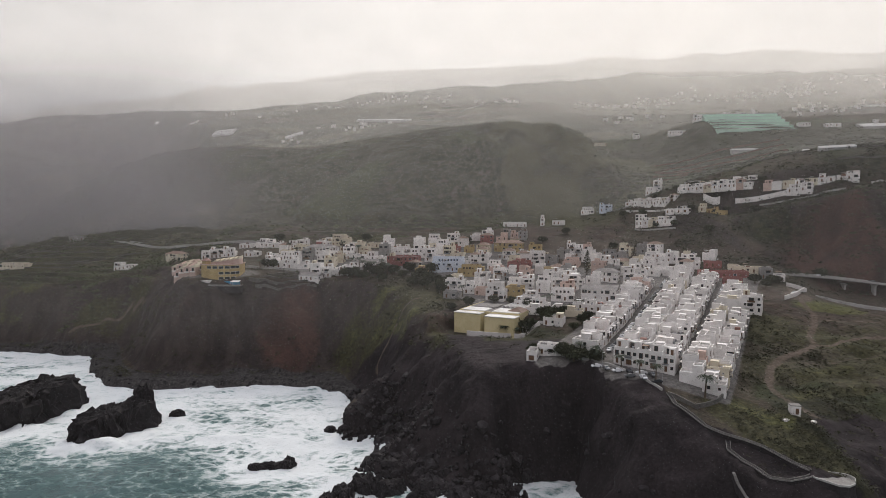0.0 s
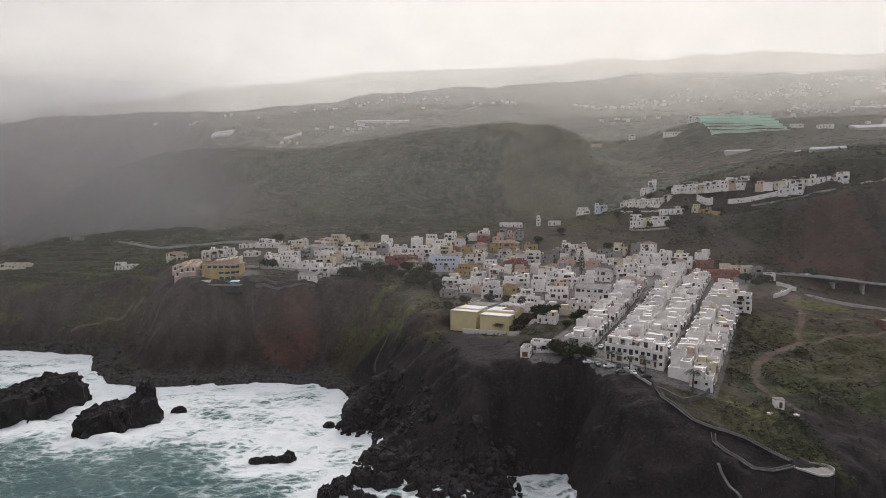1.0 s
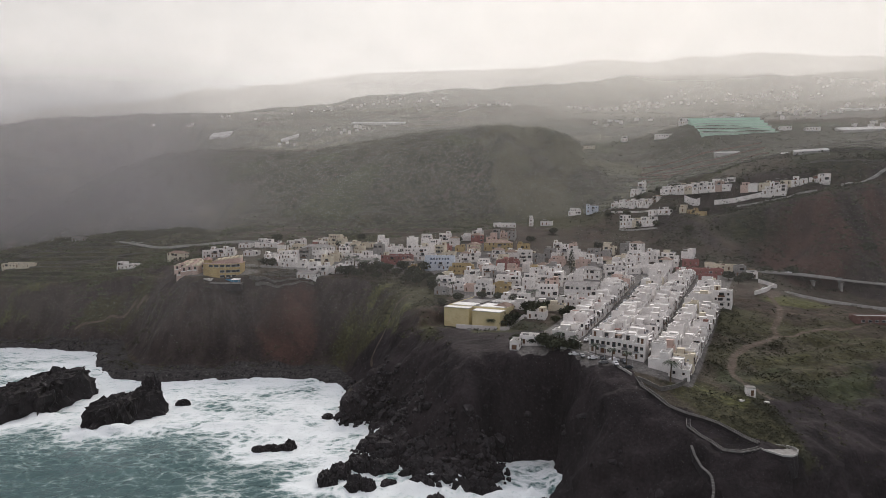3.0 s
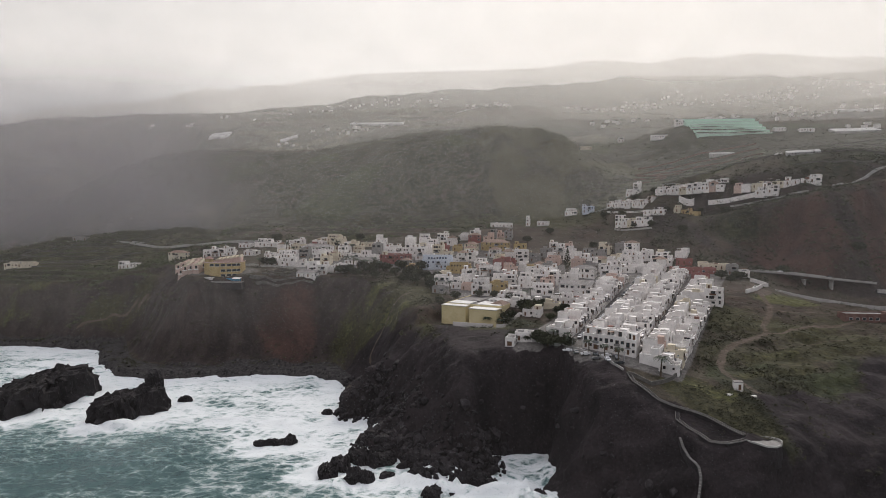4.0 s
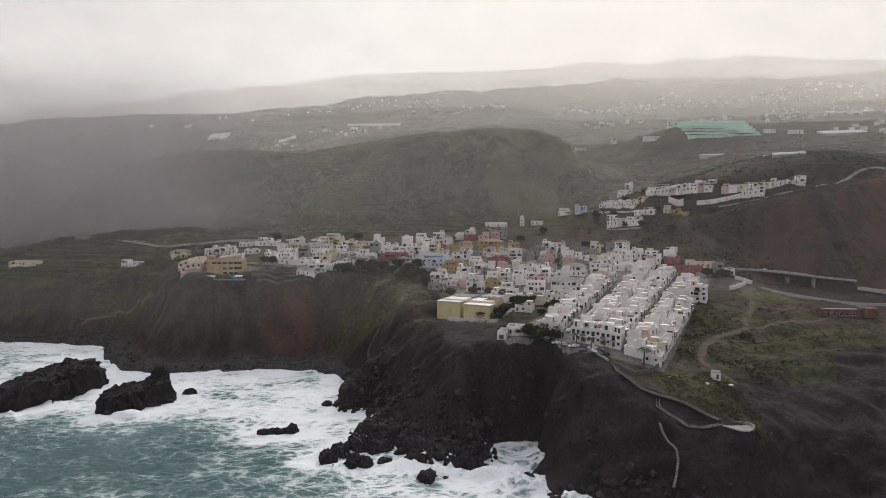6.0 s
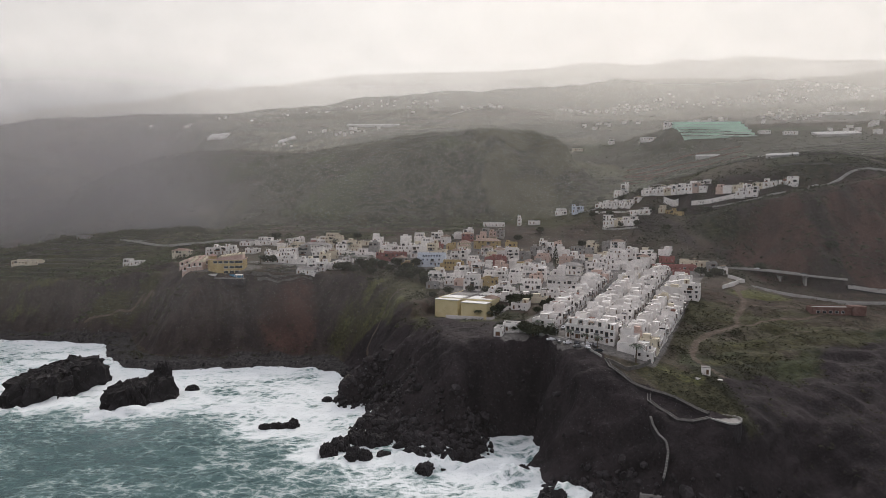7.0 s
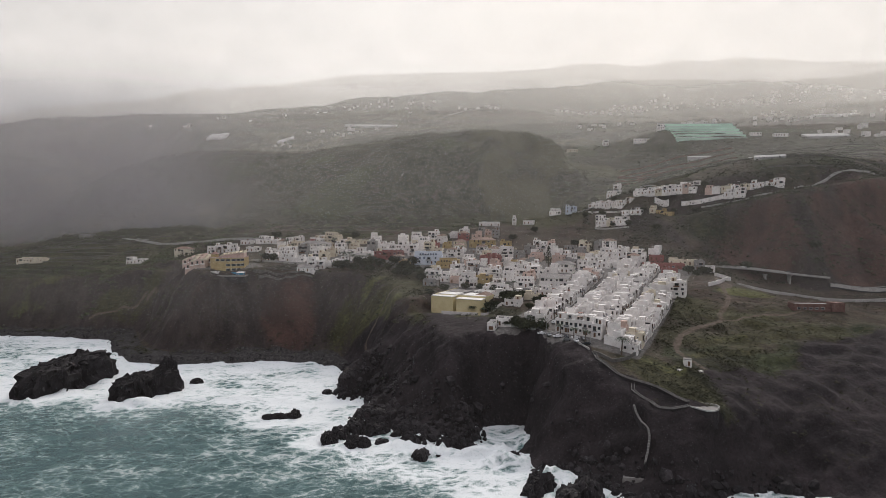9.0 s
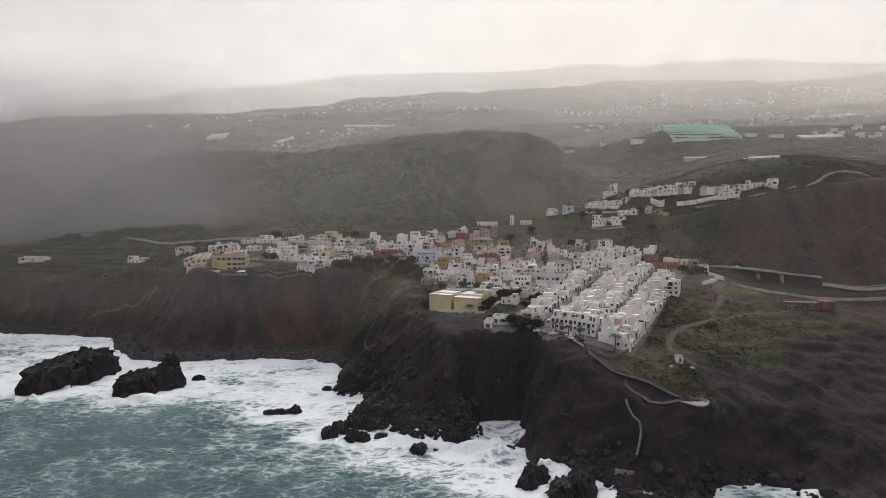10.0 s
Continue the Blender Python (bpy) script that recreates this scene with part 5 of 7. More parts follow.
hill_row((211, 502), (224, 492), [("ochre", 2), ("cream", 2)], (1, 1, 0), 1)


def fill_houses(cx, cy, rx, ry, count, yaw, weights, group, gap=10.0, seed=1, storeys=(2, 6, 2), pitch=0.09):
    """Further houses in the gaps of a quarter, clear of those already there."""
    local, done, tries = random.Random(seed), 0, 0
    while done < count and tries < 3000:
        tries += 1
        x, y = cx + rx * local.uniform(-1, 1), cy + ry * local.uniform(-1, 1)
        n = x * ACROSS[0] + y * ACROSS[1]
        e = x * ALONG[0] + y * ALONG[1]
        if ((x - cx) / rx) ** 2 + ((y - cy) / ry) ** 2 > 1 or (n > -97 and e < 436) or any(math.hypot(x - a, y - b) < r + gap * 0.55 for a, b, r in BUILT):
            continue
        done += 1
        w = local.uniform(7.5, 11.5)
        BUILT.append((x, y, w * 0.6))
        wall = local.choices([q for q, _ in weights], [k for _, k in weights])[0]
        pitched = local.random() < pitch
        house(x, y, yaw + local.choice((0, 0, 90, -90)) + local.uniform(-7, 7), w, local.uniform(7.5, 10), local.choices((1, 2, 3), storeys)[0], wall, "tiles" if pitched else tone(DECKS), faces="fblr", group=group, roof="hip" if pitched else "flat")


fill_houses(52, 405, 48, 48, 26, -20, MIXED, "houses of the old village", seed=3)
fill_houses(20, 478, 58, 58, 36, -12, OLD_TONES, "houses of the old village", seed=4, pitch=0.3)
fill_houses(120, 465, 42, 24, 14, -28, MIXED, "houses of the old village", seed=5)
fill_houses(152, 424, 44, 26, 16, -28, MIXED, "houses of the old village", seed=15, gap=8)
fill_houses(60, 328, 22, 30, 9, -25, WHITES, "houses of the old village", seed=9, storeys=(6, 3, 0), gap=7)
fill_houses(-80, 500, 60, 38, 18, -8, MIXED, "houses of the west side", seed=6)


def school():
    """The broad pale yellow building on the cliff edge: two front blocks with a gap between them, bright roof panels and a long glazed hall behind."""
    home = new("school_building")
    home.matrix_world = pose(32.0, 337.2, 44.6, 0, 0, -27)
    part_of(home, "wall", shell_geo(35, 40, 9.8, 0.5, 7), M["yellow"], Matrix.Translation((0, 3.0, 0)))
    part_of(home, "roof", box_geo(-17.2, 17.2, -16.7, 22.7, 9.5, 9.75), M["deck"])
    for x0, x1, y0, tall in ((-17.4, -2.2, -23.0, 9.6), (1.0, 17.3, -25.0, 9.0)):
        block = part_of(home, "front_block", rings_geo((x0 + x1) / 2, (y0 - 16.9) / 2, [((x1 - x0) / 2, (-16.9 - y0) / 2, -8), ((x1 - x0) / 2, (-16.9 - y0) / 2, tall)]), M["yellow"])
        part_of(block, "roof", rings_geo((x0 + x1) / 2, (y0 - 16.9) / 2, [((x1 - x0) / 2 + 0.25, (-16.9 - y0) / 2 + 0.25, tall), ((x1 - x0) / 2 + 0.25, (-16.9 - y0) / 2 + 0.25, tall + 0.35)]), M["deck_white"])
    for x0, y0, hx, hy, paint in ((-9.5, -10.5, 6.8, 5.4, "deck_white"), (8.6, -9.5, 7.4, 6.2, "deck_white"), (-9.0, 3.0, 7.2, 6.2, "deck")):
        part_of(home, "roof_panel", rings_geo(x0, y0, [(hx, hy, 9.7), (hx, hy, 10.4), (hx - 0.3, hy - 0.3, 10.5)]), M[paint])
    for k in range(6):
        part_of(home, "rooflight", rings_geo(2.0 + 2.6 * k, 11.0, [(0.9, 10.5, 9.7), (0.9, 10.5, 10.5), (0.3, 10.3, 11.1)]), M["sheeting"])
    for k in range(3):
        part_of(home, "window", None, None, Matrix.Translation((-0.6, -17.0, 1.2 + 2.8 * k)), mesh=PANES["window"][6])
    facade(home, 38, -17.5, math.pi / 2, 3, storey=3.1, doors=False, gap=3.4)
    tagged(home, "broad pale yellow school building with white flat roof panels", "school")


school()


def hotel():
    """The curved ochre block with ribbon windows, a roof terrace and a little round turret."""
    home = new("hotel")
    home.matrix_world = pose(-158, 433, 57.5, 0, 0, 4)
    n, r, flat, tall = 10, 13.8, 0.62, 13.5
    ring = [(r * math.cos(math.pi + math.pi * k / n), flat * r * math.sin(math.pi + math.pi * k / n)) for k in range(n + 1)] + [(r, 11), (-r, 11)]
    m = len(ring)
    around = [(k, (k + 1) % m, m + (k + 1) % m, m + k) for k in range(m)]
    part_of(home, "wall", ([(px, py, -5) for px, py in ring] + [(px, py, tall) for px, py in ring], around), M["ochre"])
    part_of(home, "roof", ([(0.98 * px, 0.98 * py, tall - 0.4) for px, py in ring] + [(0.98 * px, 0.98 * py, tall - 0.1) for px, py in ring], around + [tuple(range(m, 2 * m))]), M["deck_red"])
    for level_z, wide in ((tall, 1.03), (tall - 4.6, 1.015)):
        band_at = [(wide * px, wide * py) for px, py in ring]
        part_of(home, "cornice", ([(px, py, level_z - 0.35) for px, py in band_at] + [(px, py, level_z + 0.25) for px, py in band_at], around + [tuple(range(m - 1, -1, -1))] + ([] if level_z == tall else [tuple(range(m, 2 * m))])), M["pink" if level_z == tall else "ochre"])
    ribbon_pane = pane_mesh("window", 3.4, 1.9, M["frame"])
    for s, ks in ((10.6, (3, 4, 5, 6, 7, 8)), (6.6, (5, 6, 7, 8)), (3.0, (5, 6, 7))):
        for k in ks:
            (ax, ay), (bx, by) = ring[k], ring[k + 1]
            part_of(home, "window", None, None, Matrix.Translation(((ax + bx) / 2, (ay + by) / 2, s)) @ Matrix.Rotation(math.atan2(by - ay, bx - ax), 4, "Z"), mesh=ribbon_pane)
    circle = [(math.cos(6.283 * k / 10), math.sin(6.283 * k / 10)) for k in range(10)]
    turret = part_of(home, "turret", ([(-10 + 3 * px, -1 + 4 * py, tall - 0.2) for px, py in circle] + [(-10 + 3 * px, -1 + 4 * py, tall + 2.6) for px, py in circle], [(k, (k + 1) % 10, 10 + (k + 1) % 10, 10 + k) for k in range(10)]), M["ochre"])
    part_of(turret, "turret_roof", ([(-10 + 3.7 * px, -1 + 4.8 * py, tall + 2.5) for px, py in circle] + [(-10, -1, tall + 4.6)], [(k, (k + 1) % 10, 10) for k in range(10)] + [tuple(range(9, -1, -1))]), M["deck_red"])
    for k in range(6):
        x0, z0 = -5 + 3.2 * k, tall - 1.6 + 0.45 * k
        block = part_of(home, "penthouse", rings_geo(x0, 5.5, [(1.6, 4.5, tall - 0.3), (1.6, 4.5, z0 + 2.6)]), M["pink"])
        part_of(block, "gable_roof", ([(x0 - 1.75, 0.6, z0 + 2.6), (x0 + 1.75, 0.6, z0 + 2.6), (x0 + 1.75, 10.4, z0 + 2.6), (x0 - 1.75, 10.4, z0 + 2.6), (x0 + 1.5, 0.6, z0 + 4.6), (x0 + 1.5, 10.4, z0 + 4.6)], [(0, 1, 4), (0, 4, 5, 3), (1, 2, 5, 4), (2, 3, 5), (3, 2, 1, 0)]), M["cream"])
    tagged(home, "curved ochre-yellow hotel block with ribbon windows and a turret", "hotel")


hotel()


# ---- rocks in the surf ----
def rock(x, y, rx, ry, h, turn=0, seed=1, flat=0.75, levels=4, material="wet_lava", label="black craggy lava rock standing in white surf", sink=2.0, peaks=1.7, lean=0.26):
    """A craggy block of lava: a ball squared off, roughened at three scales and cut flat-topped."""
    bm = bmesh.new()
    bmesh.ops.create_icosphere(bm, subdivisions=levels, radius=1)
    off = Vector((seed * 7.1, seed * 3.7, seed * 1.9))
    for v in bm.verts:
        p = v.co.copy()
        big = noise.noise(p * 1.3 + off)
        mid = noise.noise(p * 3.1 + off)
        small = noise.noise(p * 7.5 + off)
        k = 1 + 0.30 * big + 0.55 * (0.3 - abs(mid)) + 0.46 * (0.3 - abs(small)) + 0.24 * (0.3 - abs(noise.noise(p * 15 + off)))
        sq = (abs(p.x) ** 2.4 + abs(p.y) ** 2.4 + abs(p.z) ** 2.4) ** (-1 / 2.4)
        p *= k * sq
        z = p.z * h / flat
        top = h * (0.84 + 0.26 * peaks * noise.noise(Vector((p.x * 1.6, p.y * 1.6, seed))) + 0.12 * noise.noise(Vector((p.x * 5, p.y * 5, seed))) + 0.10 * noise.noise(Vector((p.x * 11, p.y * 11, seed))) + 0.06 * noise.noise(Vector((p.x * 23, p.y * 23, seed))) + 0.10 * p.x)
        z = min(z, top)
        step = h / 5
        z += 0.12 * step * math.sin(6.283 * z / step + 5 * big)
        taper = 1.08 - lean * max(0, z) / h
        v.co = (p.x * rx * taper, p.y * ry * taper, max(z, -sink))
    me = bpy.data.meshes.new("sea_rock")
    bm.to_mesh(me)
    bm.free()
    me.materials.append(M[material])
    ob = new("sea_rock", me)
    ob.matrix_world = pose(x, y, 0, 0, 0, turn)
    return tagged(ob, label, "rock", "lava rocks in the surf")


rock(-219, 316, 26, 13, 17, 66, 1, 0.45, label="long flat-topped black lava stack in the surf", levels=5, peaks=0.35, lean=0.16)
rock(-162, 295, 17, 8.5, 13, 60, 2, 0.5, label="craggy black lava stack with a raised end", levels=5, peaks=0.8, lean=0.22)
rock(-156, 312, 5, 5, 18, 20, 5)
rock(-141, 318, 3.5, 2.5, 3, 0, 6, levels=3)
for n, (x, y, rx, ry, h) in enumerate([(-79, 251, 2.6, 1.6, 2.2), (-75, 252.5, 3.4, 1.6, 2.0), (-70, 253, 3.0, 1.5, 1.8), (-66, 254.5, 2.8, 2.0, 3.4), (-43, 218, 3.8, 2.6, 4.5), (-40, 216, 3.0, 2.2, 3.5), (-29, 213, 4, 2.8, 4.5), (-31, 210, 2.6, 2.2, 3.5),
        (-25, 211, 3.0, 2.4, 4.5), (-17, 215, 3.2, 2.0, 2.0), (2, 199, 4.2, 3.0, 3.6), (7, 202, 2.6, 2.0, 2.0), (9, 199, 1.6, 1.4, 1.4), (-38, 226, 5, 3.5, 4.5), (-31, 233, 5, 4, 5), (-56, 296, 2.4, 2.0, 2.0), (48, 166, 5, 5, 7), (44, 161, 4, 3.5, 5), (57, 156, 7, 5, 6), (64, 158, 7, 5, 8),
        (42, 196, 2.6, 2.2, 3), (12, 208, 4, 3, 5), (21, 206, 4, 3, 5), (-4, 216, 4, 3, 4), (-20, 229, 5, 4, 5)]):
    rock(x, y, rx, ry, h, 23 * n, 10 + n)


def shore_rubble():
    """Loose black boulders along the water's edge, too many to count."""
    local = random.Random(5)
    line = COAST + COAST_EAST
    base = bmesh.new()
    bmesh.ops.create_icosphere(base, subdivisions=1, radius=1)
    shape = [v.co.copy() for v in base.verts]
    tris = [[v.index for v in f.verts] for f in base.faces]
    base.free()
    verts, faces = [], []
    for (ax, ay, aw, _), (bx, by, bw, _) in zip(line[2:-2], line[3:-1]):
        length = math.hypot(bx - ax, by - ay)
        for _ in range(int(length * 1.7)):
            t = local.random()
            wide = aw + t * (bw - aw)
            x, y = ax + t * (bx - ax) + local.gauss(0, 2.2), ay + t * (by - ay) + local.gauss(0, 2.2) + 0.3 * local.random() * wide
            s = min(2.6, 0.35 + local.expovariate(1 / 0.55)) * (0.38 if wide > 8 else 1.25)
            z = max(-0.3, ground_at(x, y) if abs(x) < 400 else 0)
            if z > 9 or (32 < x < 62 and 186 < y < 250):
                continue
            n = len(verts)
            spin = Euler((local.random() * 6, local.random() * 6, local.random() * 6)).to_matrix()
            sx, sy, sz = s * local.uniform(0.7, 1.3), s * local.uniform(0.7, 1.3), s * local.uniform(0.5, 1.0)
            for p in shape:
                q = spin @ Vector((p.x * sx, p.y * sy, p.z * sz)) * local.uniform(0.8, 1.15)
                verts.append((x + q.x, y + q.y, z + q.z + 0.2 * s))
            faces += [[i + n for i in f] for f in tris]
    tagged(new("shore_boulders", mesh_from("shore_boulders", verts, faces, M["wet_lava"])), "loose black lava boulders along the waterline", "boulders", kind="stuff")


shore_rubble()


def lava_blocks():
    """Broken blocks and knobs that roughen the black lava above the waterline, too many to count."""
    local = random.Random(8)
    base = bmesh.new()
    bmesh.ops.create_icosphere(base, subdivisions=1, radius=1)
    shape = [v.co.copy() for v in base.verts]
    tris = [[v.index for v in f.verts] for f in base.faces]
    base.free()
    verts, faces, done = [], [], 0
    while done < 1500:
        x, y = local.uniform(-56, 118), local.uniform(146, 318)
        z = ground_at(x, y)
        v, u = np.interp(y, reach, np.arange(len(reach))), (x / (y + 180) + 1.2) / 2.4 * (len(fan) - 1)
        if z < 0.4 or z > 40 or lava_mask[int(v), int(u)] < 0.7 or local.random() > 1.15 - z / 26.0:
            continue
        if (78 < x < 124 and 160 < y < 222 and z > 14) or (38 < x < 62 and 184 < y < 250 and z < 16) or (x > 52 and local.random() < 0.7):
            continue
        done += 1
        s = min(2.4, 0.5 + local.expovariate(1 / 0.5)) * (1.25 if z < 9 else 0.95)
        n = len(verts)
        spin = Euler((local.random() * 6, local.random() * 6, local.random() * 6)).to_matrix()
        sx, sy, sz = s * local.uniform(0.6, 1.4), s * local.uniform(0.6, 1.4), s * local.uniform(0.6, 1.2)
        for p in shape:
            q = spin @ Vector((p.x * sx, p.y * sy, p.z * sz)) * local.uniform(0.72, 1.2)
            verts.append((x + q.x, y + q.y, z + q.z - 0.15 * s))
        faces += [[i + n for i in f] for f in tris]
    tagged(new("lava_blocks", mesh_from("lava_blocks", verts, faces, M["lava"])), "broken black lava blocks on the cliff above the surf", "rocks", kind="stuff")


lava_blocks()


# ---- walls, paths and roads ----
def ribbon(points, width, low, high, step=3.0, follow=True, lift=0.0):
    """An upright or flat strip of solid section that follows a line over the ground."""
    line = []
    for a, b in zip(points[:-1], points[1:]):
        n = max(1, int(math.hypot(b[0] - a[0], b[1] - a[1]) / step))
        line += [tuple(a[i] + (b[i] - a[i]) * k / n for i in range(len(a))) for k in range(n)]
    line.append(tuple(points[-1]))
    verts, faces = [], []
    for k, p in enumerate(line):
        q, r = line[max(k - 1, 0)], line[min(k + 1, len(line) - 1)]
        dx, dy = r[0] - q[0], r[1] - q[1]
        s = math.hypot(dx, dy) or 1
        nx, ny = -dy / s * width / 2, dx / s * width / 2
        z = (ground_at(p[0], p[1]) if follow else p[2]) + lift
        verts += [(p[0] - nx, p[1] - ny, z + low), (p[0] + nx, p[1] + ny, z + low), (p[0] + nx, p[1] + ny, z + high), (p[0] - nx, p[1] - ny, z + high)]
    for k in range(len(line) - 1):
        o, n = 4 * k, 4 * k + 4
        faces += [(o + j, o + (j + 1) % 4, n + (j + 1) % 4, n + j) for j in range(4)]
    m = len(verts)
    return verts, faces + [(0, 3, 2, 1), (m - 4, m - 3, m - 2, m - 1)]


def offset_line(points, by):
    out = []
    for k, p in enumerate(points):
        q, r = points[max(k - 1, 0)], points[min(k + 1, len(points) - 1)]
        dx, dy = r[0] - q[0], r[1] - q[1]
        s = math.hypot(dx, dy) or 1
        out.append((p[0] - dy / s * by, p[1] + dx / s * by, *p[2:]))
    return out


def wall(name, points, width, height, material, label, low=-1.5, follow=True):
    return tagged(new(name, mesh_from(name, *ribbon(points, width, low, height, follow=follow), M[material])), label, "wall")


def graded(points, step=2.0, lift=0.3):
    """The line with an even, smoothed height of its own, cut and filled through the rough ground."""
    line = []
    for p, q in zip(points[:-1], points[1:]):
        n = max(1, int(math.hypot(q[0] - p[0], q[1] - p[1]) / step))
        line += [(p[0] + (q[0] - p[0]) * k / n, p[1] + (q[1] - p[1]) * k / n) for k in range(n)]
    line.append(points[-1])
    z = [max(ground_at(x, y), ground_at(x + 0.8, y + 0.8), ground_at(x - 0.8, y - 0.8)) + lift for x, y in line]
    for _ in range(6):
        z = [(z[max(k - 1, 0)] + 2 * z[k] + z[min(k + 1, len(z) - 1)]) / 4 for k in range(len(z))]
    return [(x, y, h) for (x, y), h in zip(line, z)]


def footpath(points, wide, label):
    """A paved walk between two low parapets."""
    walk_ob = new("footpath")
    line = graded(points)
    part_of(walk_ob, "footing", ribbon(line, wide + 0.4, -4.0, -0.05, follow=False), M["lava"])
    part_of(walk_ob, "paving", ribbon(line, wide, -0.06, 0.06, follow=False), M["lava"])
    for side in (-1, 1):
        part_of(walk_ob, "parapet", ribbon(offset_line(line, side * (wide / 2 + 0.15)), 0.14, -0.1, 0.36, follow=False), M["parapet"])
    return tagged(walk_ob, label, "footpath")


footpath([(81.6, 217.5), (81.2, 209.5), (84, 203.8), (87, 198.2), (92.8, 194.4), (97.2, 192.2), (101.5, 189), (105.7, 184), (109.8, 178)], 1.05, "narrow cliff walk between pale low parapets")
footpath([(92.4, 193.6), (90.8, 189.3), (93, 185.4), (96.1, 181.8), (97.6, 177.2), (102.3, 175), (107.3, 175.6), (109.5, 176.6)], 0.95, "looping lower cliff walk between pale parapets")
stair = new("stair")
stair_line = graded([(89, 182.4), (88.9, 179.5), (90, 175.6), (91.4, 172), (91.2, 169.6), (89.6, 167.2), (88, 165.4)], 0.5, 0.5)
part_of(stair, "footing", ribbon(stair_line, 1.0, -3.0, -0.2, step=1.0, follow=False), M["lava"])
for low_end, high_end in zip(stair_line[:-1], stair_line[1:]):
    top_z = max(low_end[2], high_end[2])
    part_of(stair, "step", ribbon([(low_end[0], low_end[1], top_z), (high_end[0], high_end[1], top_z)], 0.8, -1.6, 0.0, step=9, follow=False), M["kerb"])
tagged(stair, "steep pale stone stair running down the black cliff", "stair")


def lookout():
    """The rounded pale terrace at the end of the cliff walk."""
    spot = new("lookout_terrace")
    z = 29.6
    spot.matrix_world = pose(0, 0, z)
    edge = [(109.8, 179.6), (115.2, 178.2), (118.9, 176.9), (120.3, 175.4), (120.3, 173.4), (118.9, 171.4), (116.4, 169.9), (113.8, 170.3), (111.6, 173.2), (109.2, 176.4)]
    n = len(edge)
    around = [(k, (k + 1) % n, n + (k + 1) % n, n + k) for k in range(n)]
    part_of(spot, "paving", ([(x, y, -0.4) for x, y in edge] + [(x, y, 0) for x, y in edge], around + [tuple(range(n, 2 * n))]), M["kerb"])
    wide = [(116 + 1.22 * (x - 116), 175 + 1.22 * (y - 175)) for x, y in edge]
    inner = [(116 + 0.98 * (x - 116), 175 + 0.98 * (y - 175)) for x, y in edge]
    part_of(spot, "base", ([(x, y, -7) for x, y in wide] + [(x, y, -0.35) for x, y in inner], around), M["lava"])
    part_of(spot, "parapet", ribbon([(x, y, 0.0) for x, y in edge[0:6]], 0.28, -0.3, 0.8, follow=False, step=9), M["concrete"])
    part_of(spot, "kerb", ribbon([(x, y, 0.0) for x, y in edge[5:]], 0.28, -0.3, 0.25, follow=False, step=9), M["concrete"])
    tagged(spot, "pale concrete lookout terrace with a rounded end", "terrace")


lookout()
slab = tagged(new("landing", mesh_from("landing", *rings_geo(0, 0, [(5.2, 1.5, -4.0), (4.4, 0.9, -0.2), (4.3, 0.8, 0.05)]), M["parapet"])), "pale concrete bathing landing at the foot of the stair", "landing")
slab.matrix_world = pose(84.2, 165.4, ground_at(84.2, 165.4) + 0.2, 0, 0, -14)
wall("school_wall", [(12.5, 315.5), (22, 312), (35, 308), (49, 304.5)], 0.6, 2.6, "white", "long white boundary wall below the yellow school")
ESPLANADE = [(47, 254), (57, 248.5), (64, 243), (70, 236), (75, 228), (80, 219)]
wall("esplanade_wall", ESPLANADE, 0.5, 0.9, "concrete", "low pale parapet along the cliff-top esplanade", -4)
wall("garden_wall", [(81, 216), (88, 209), (97, 212), (104, 219)], 0.5, 1.6, "stone_wall", "low stone garden wall round the end house", -4)
wall("retaining_wall", [(-150, 461), (-144, 459.5), (-134, 455), (-115, 454), (-100, 453)], 0.7, 1.7, "concrete", "pale retaining wall of a curving lane", -3)
wall("retaining_wall", [(220, 517), (232, 512)], 0.9, 6.0, "white", "tall white retaining wall under the hill hamlet", -3)
wall("retaining_wall", [(239, 500), (251, 489), (267, 476)], 0.8, 3.4, "white", "tall white retaining wall under the hill hamlet", -3)
for p, q, h, m in (((251, 485), (294, 447), 1.4, "concrete"), ((170, 568), (204, 511), 1.2, "white"), ((167, 531), (189, 496), 1.3, "concrete"), ((150, 596), (178, 572), 1.0, "concrete"), ((222, 563), (255, 508), 1.0, "concrete")):
    wall("terrace_wall", [p, ((p[0] + q[0]) / 2 - 1, (p[1] + q[1]) / 2 - 1), q], 0.5, h, m, "pale garden wall along a row of hill houses", -3)
wall("boundary_wall", [(193, 342), (206, 353), (222, 370), (214, 378)], 0.6, 2.4, "white", "white boundary wall at the edge of the village", -2)
wall("boundary_wall", [(46, 256), (52, 259), (58, 259)], 0.5, 2.2, "white", "white boundary wall at the cliff edge", -2)
wall("field_wall", [(-137, 428), (-110, 425), (-84, 426)], 0.6, 1.0, "stone_wall", "dry stone wall of an old field", -2)
wall("field_wall", [(-131, 423.5), (-106, 421.5), (-88, 422)], 0.6, 1.0, "stone_wall", "dry stone wall of an old field", -2)
for n in range(9):
    y0 = 560 + 11 * n
    wall("field_wall", [(-480 + 21 * (n % 3), y0), (-400, y0 - 9), (-330 + 15 * (n % 4), y0 - 5)], 0.8, 0.8, "stone_wall", "dry stone wall of a farmed terrace", -2)
for n in range(9):
    wall("field_wall", [(300 + 13 * n, 478 + 26 * n), (345 + 13 * n, 462 + 25 * n), (420 + 13 * n, 455 + 24 * n)], 0.8, 1.3, "stone_wall", "dry stone wall of a farmed terrace", -2)
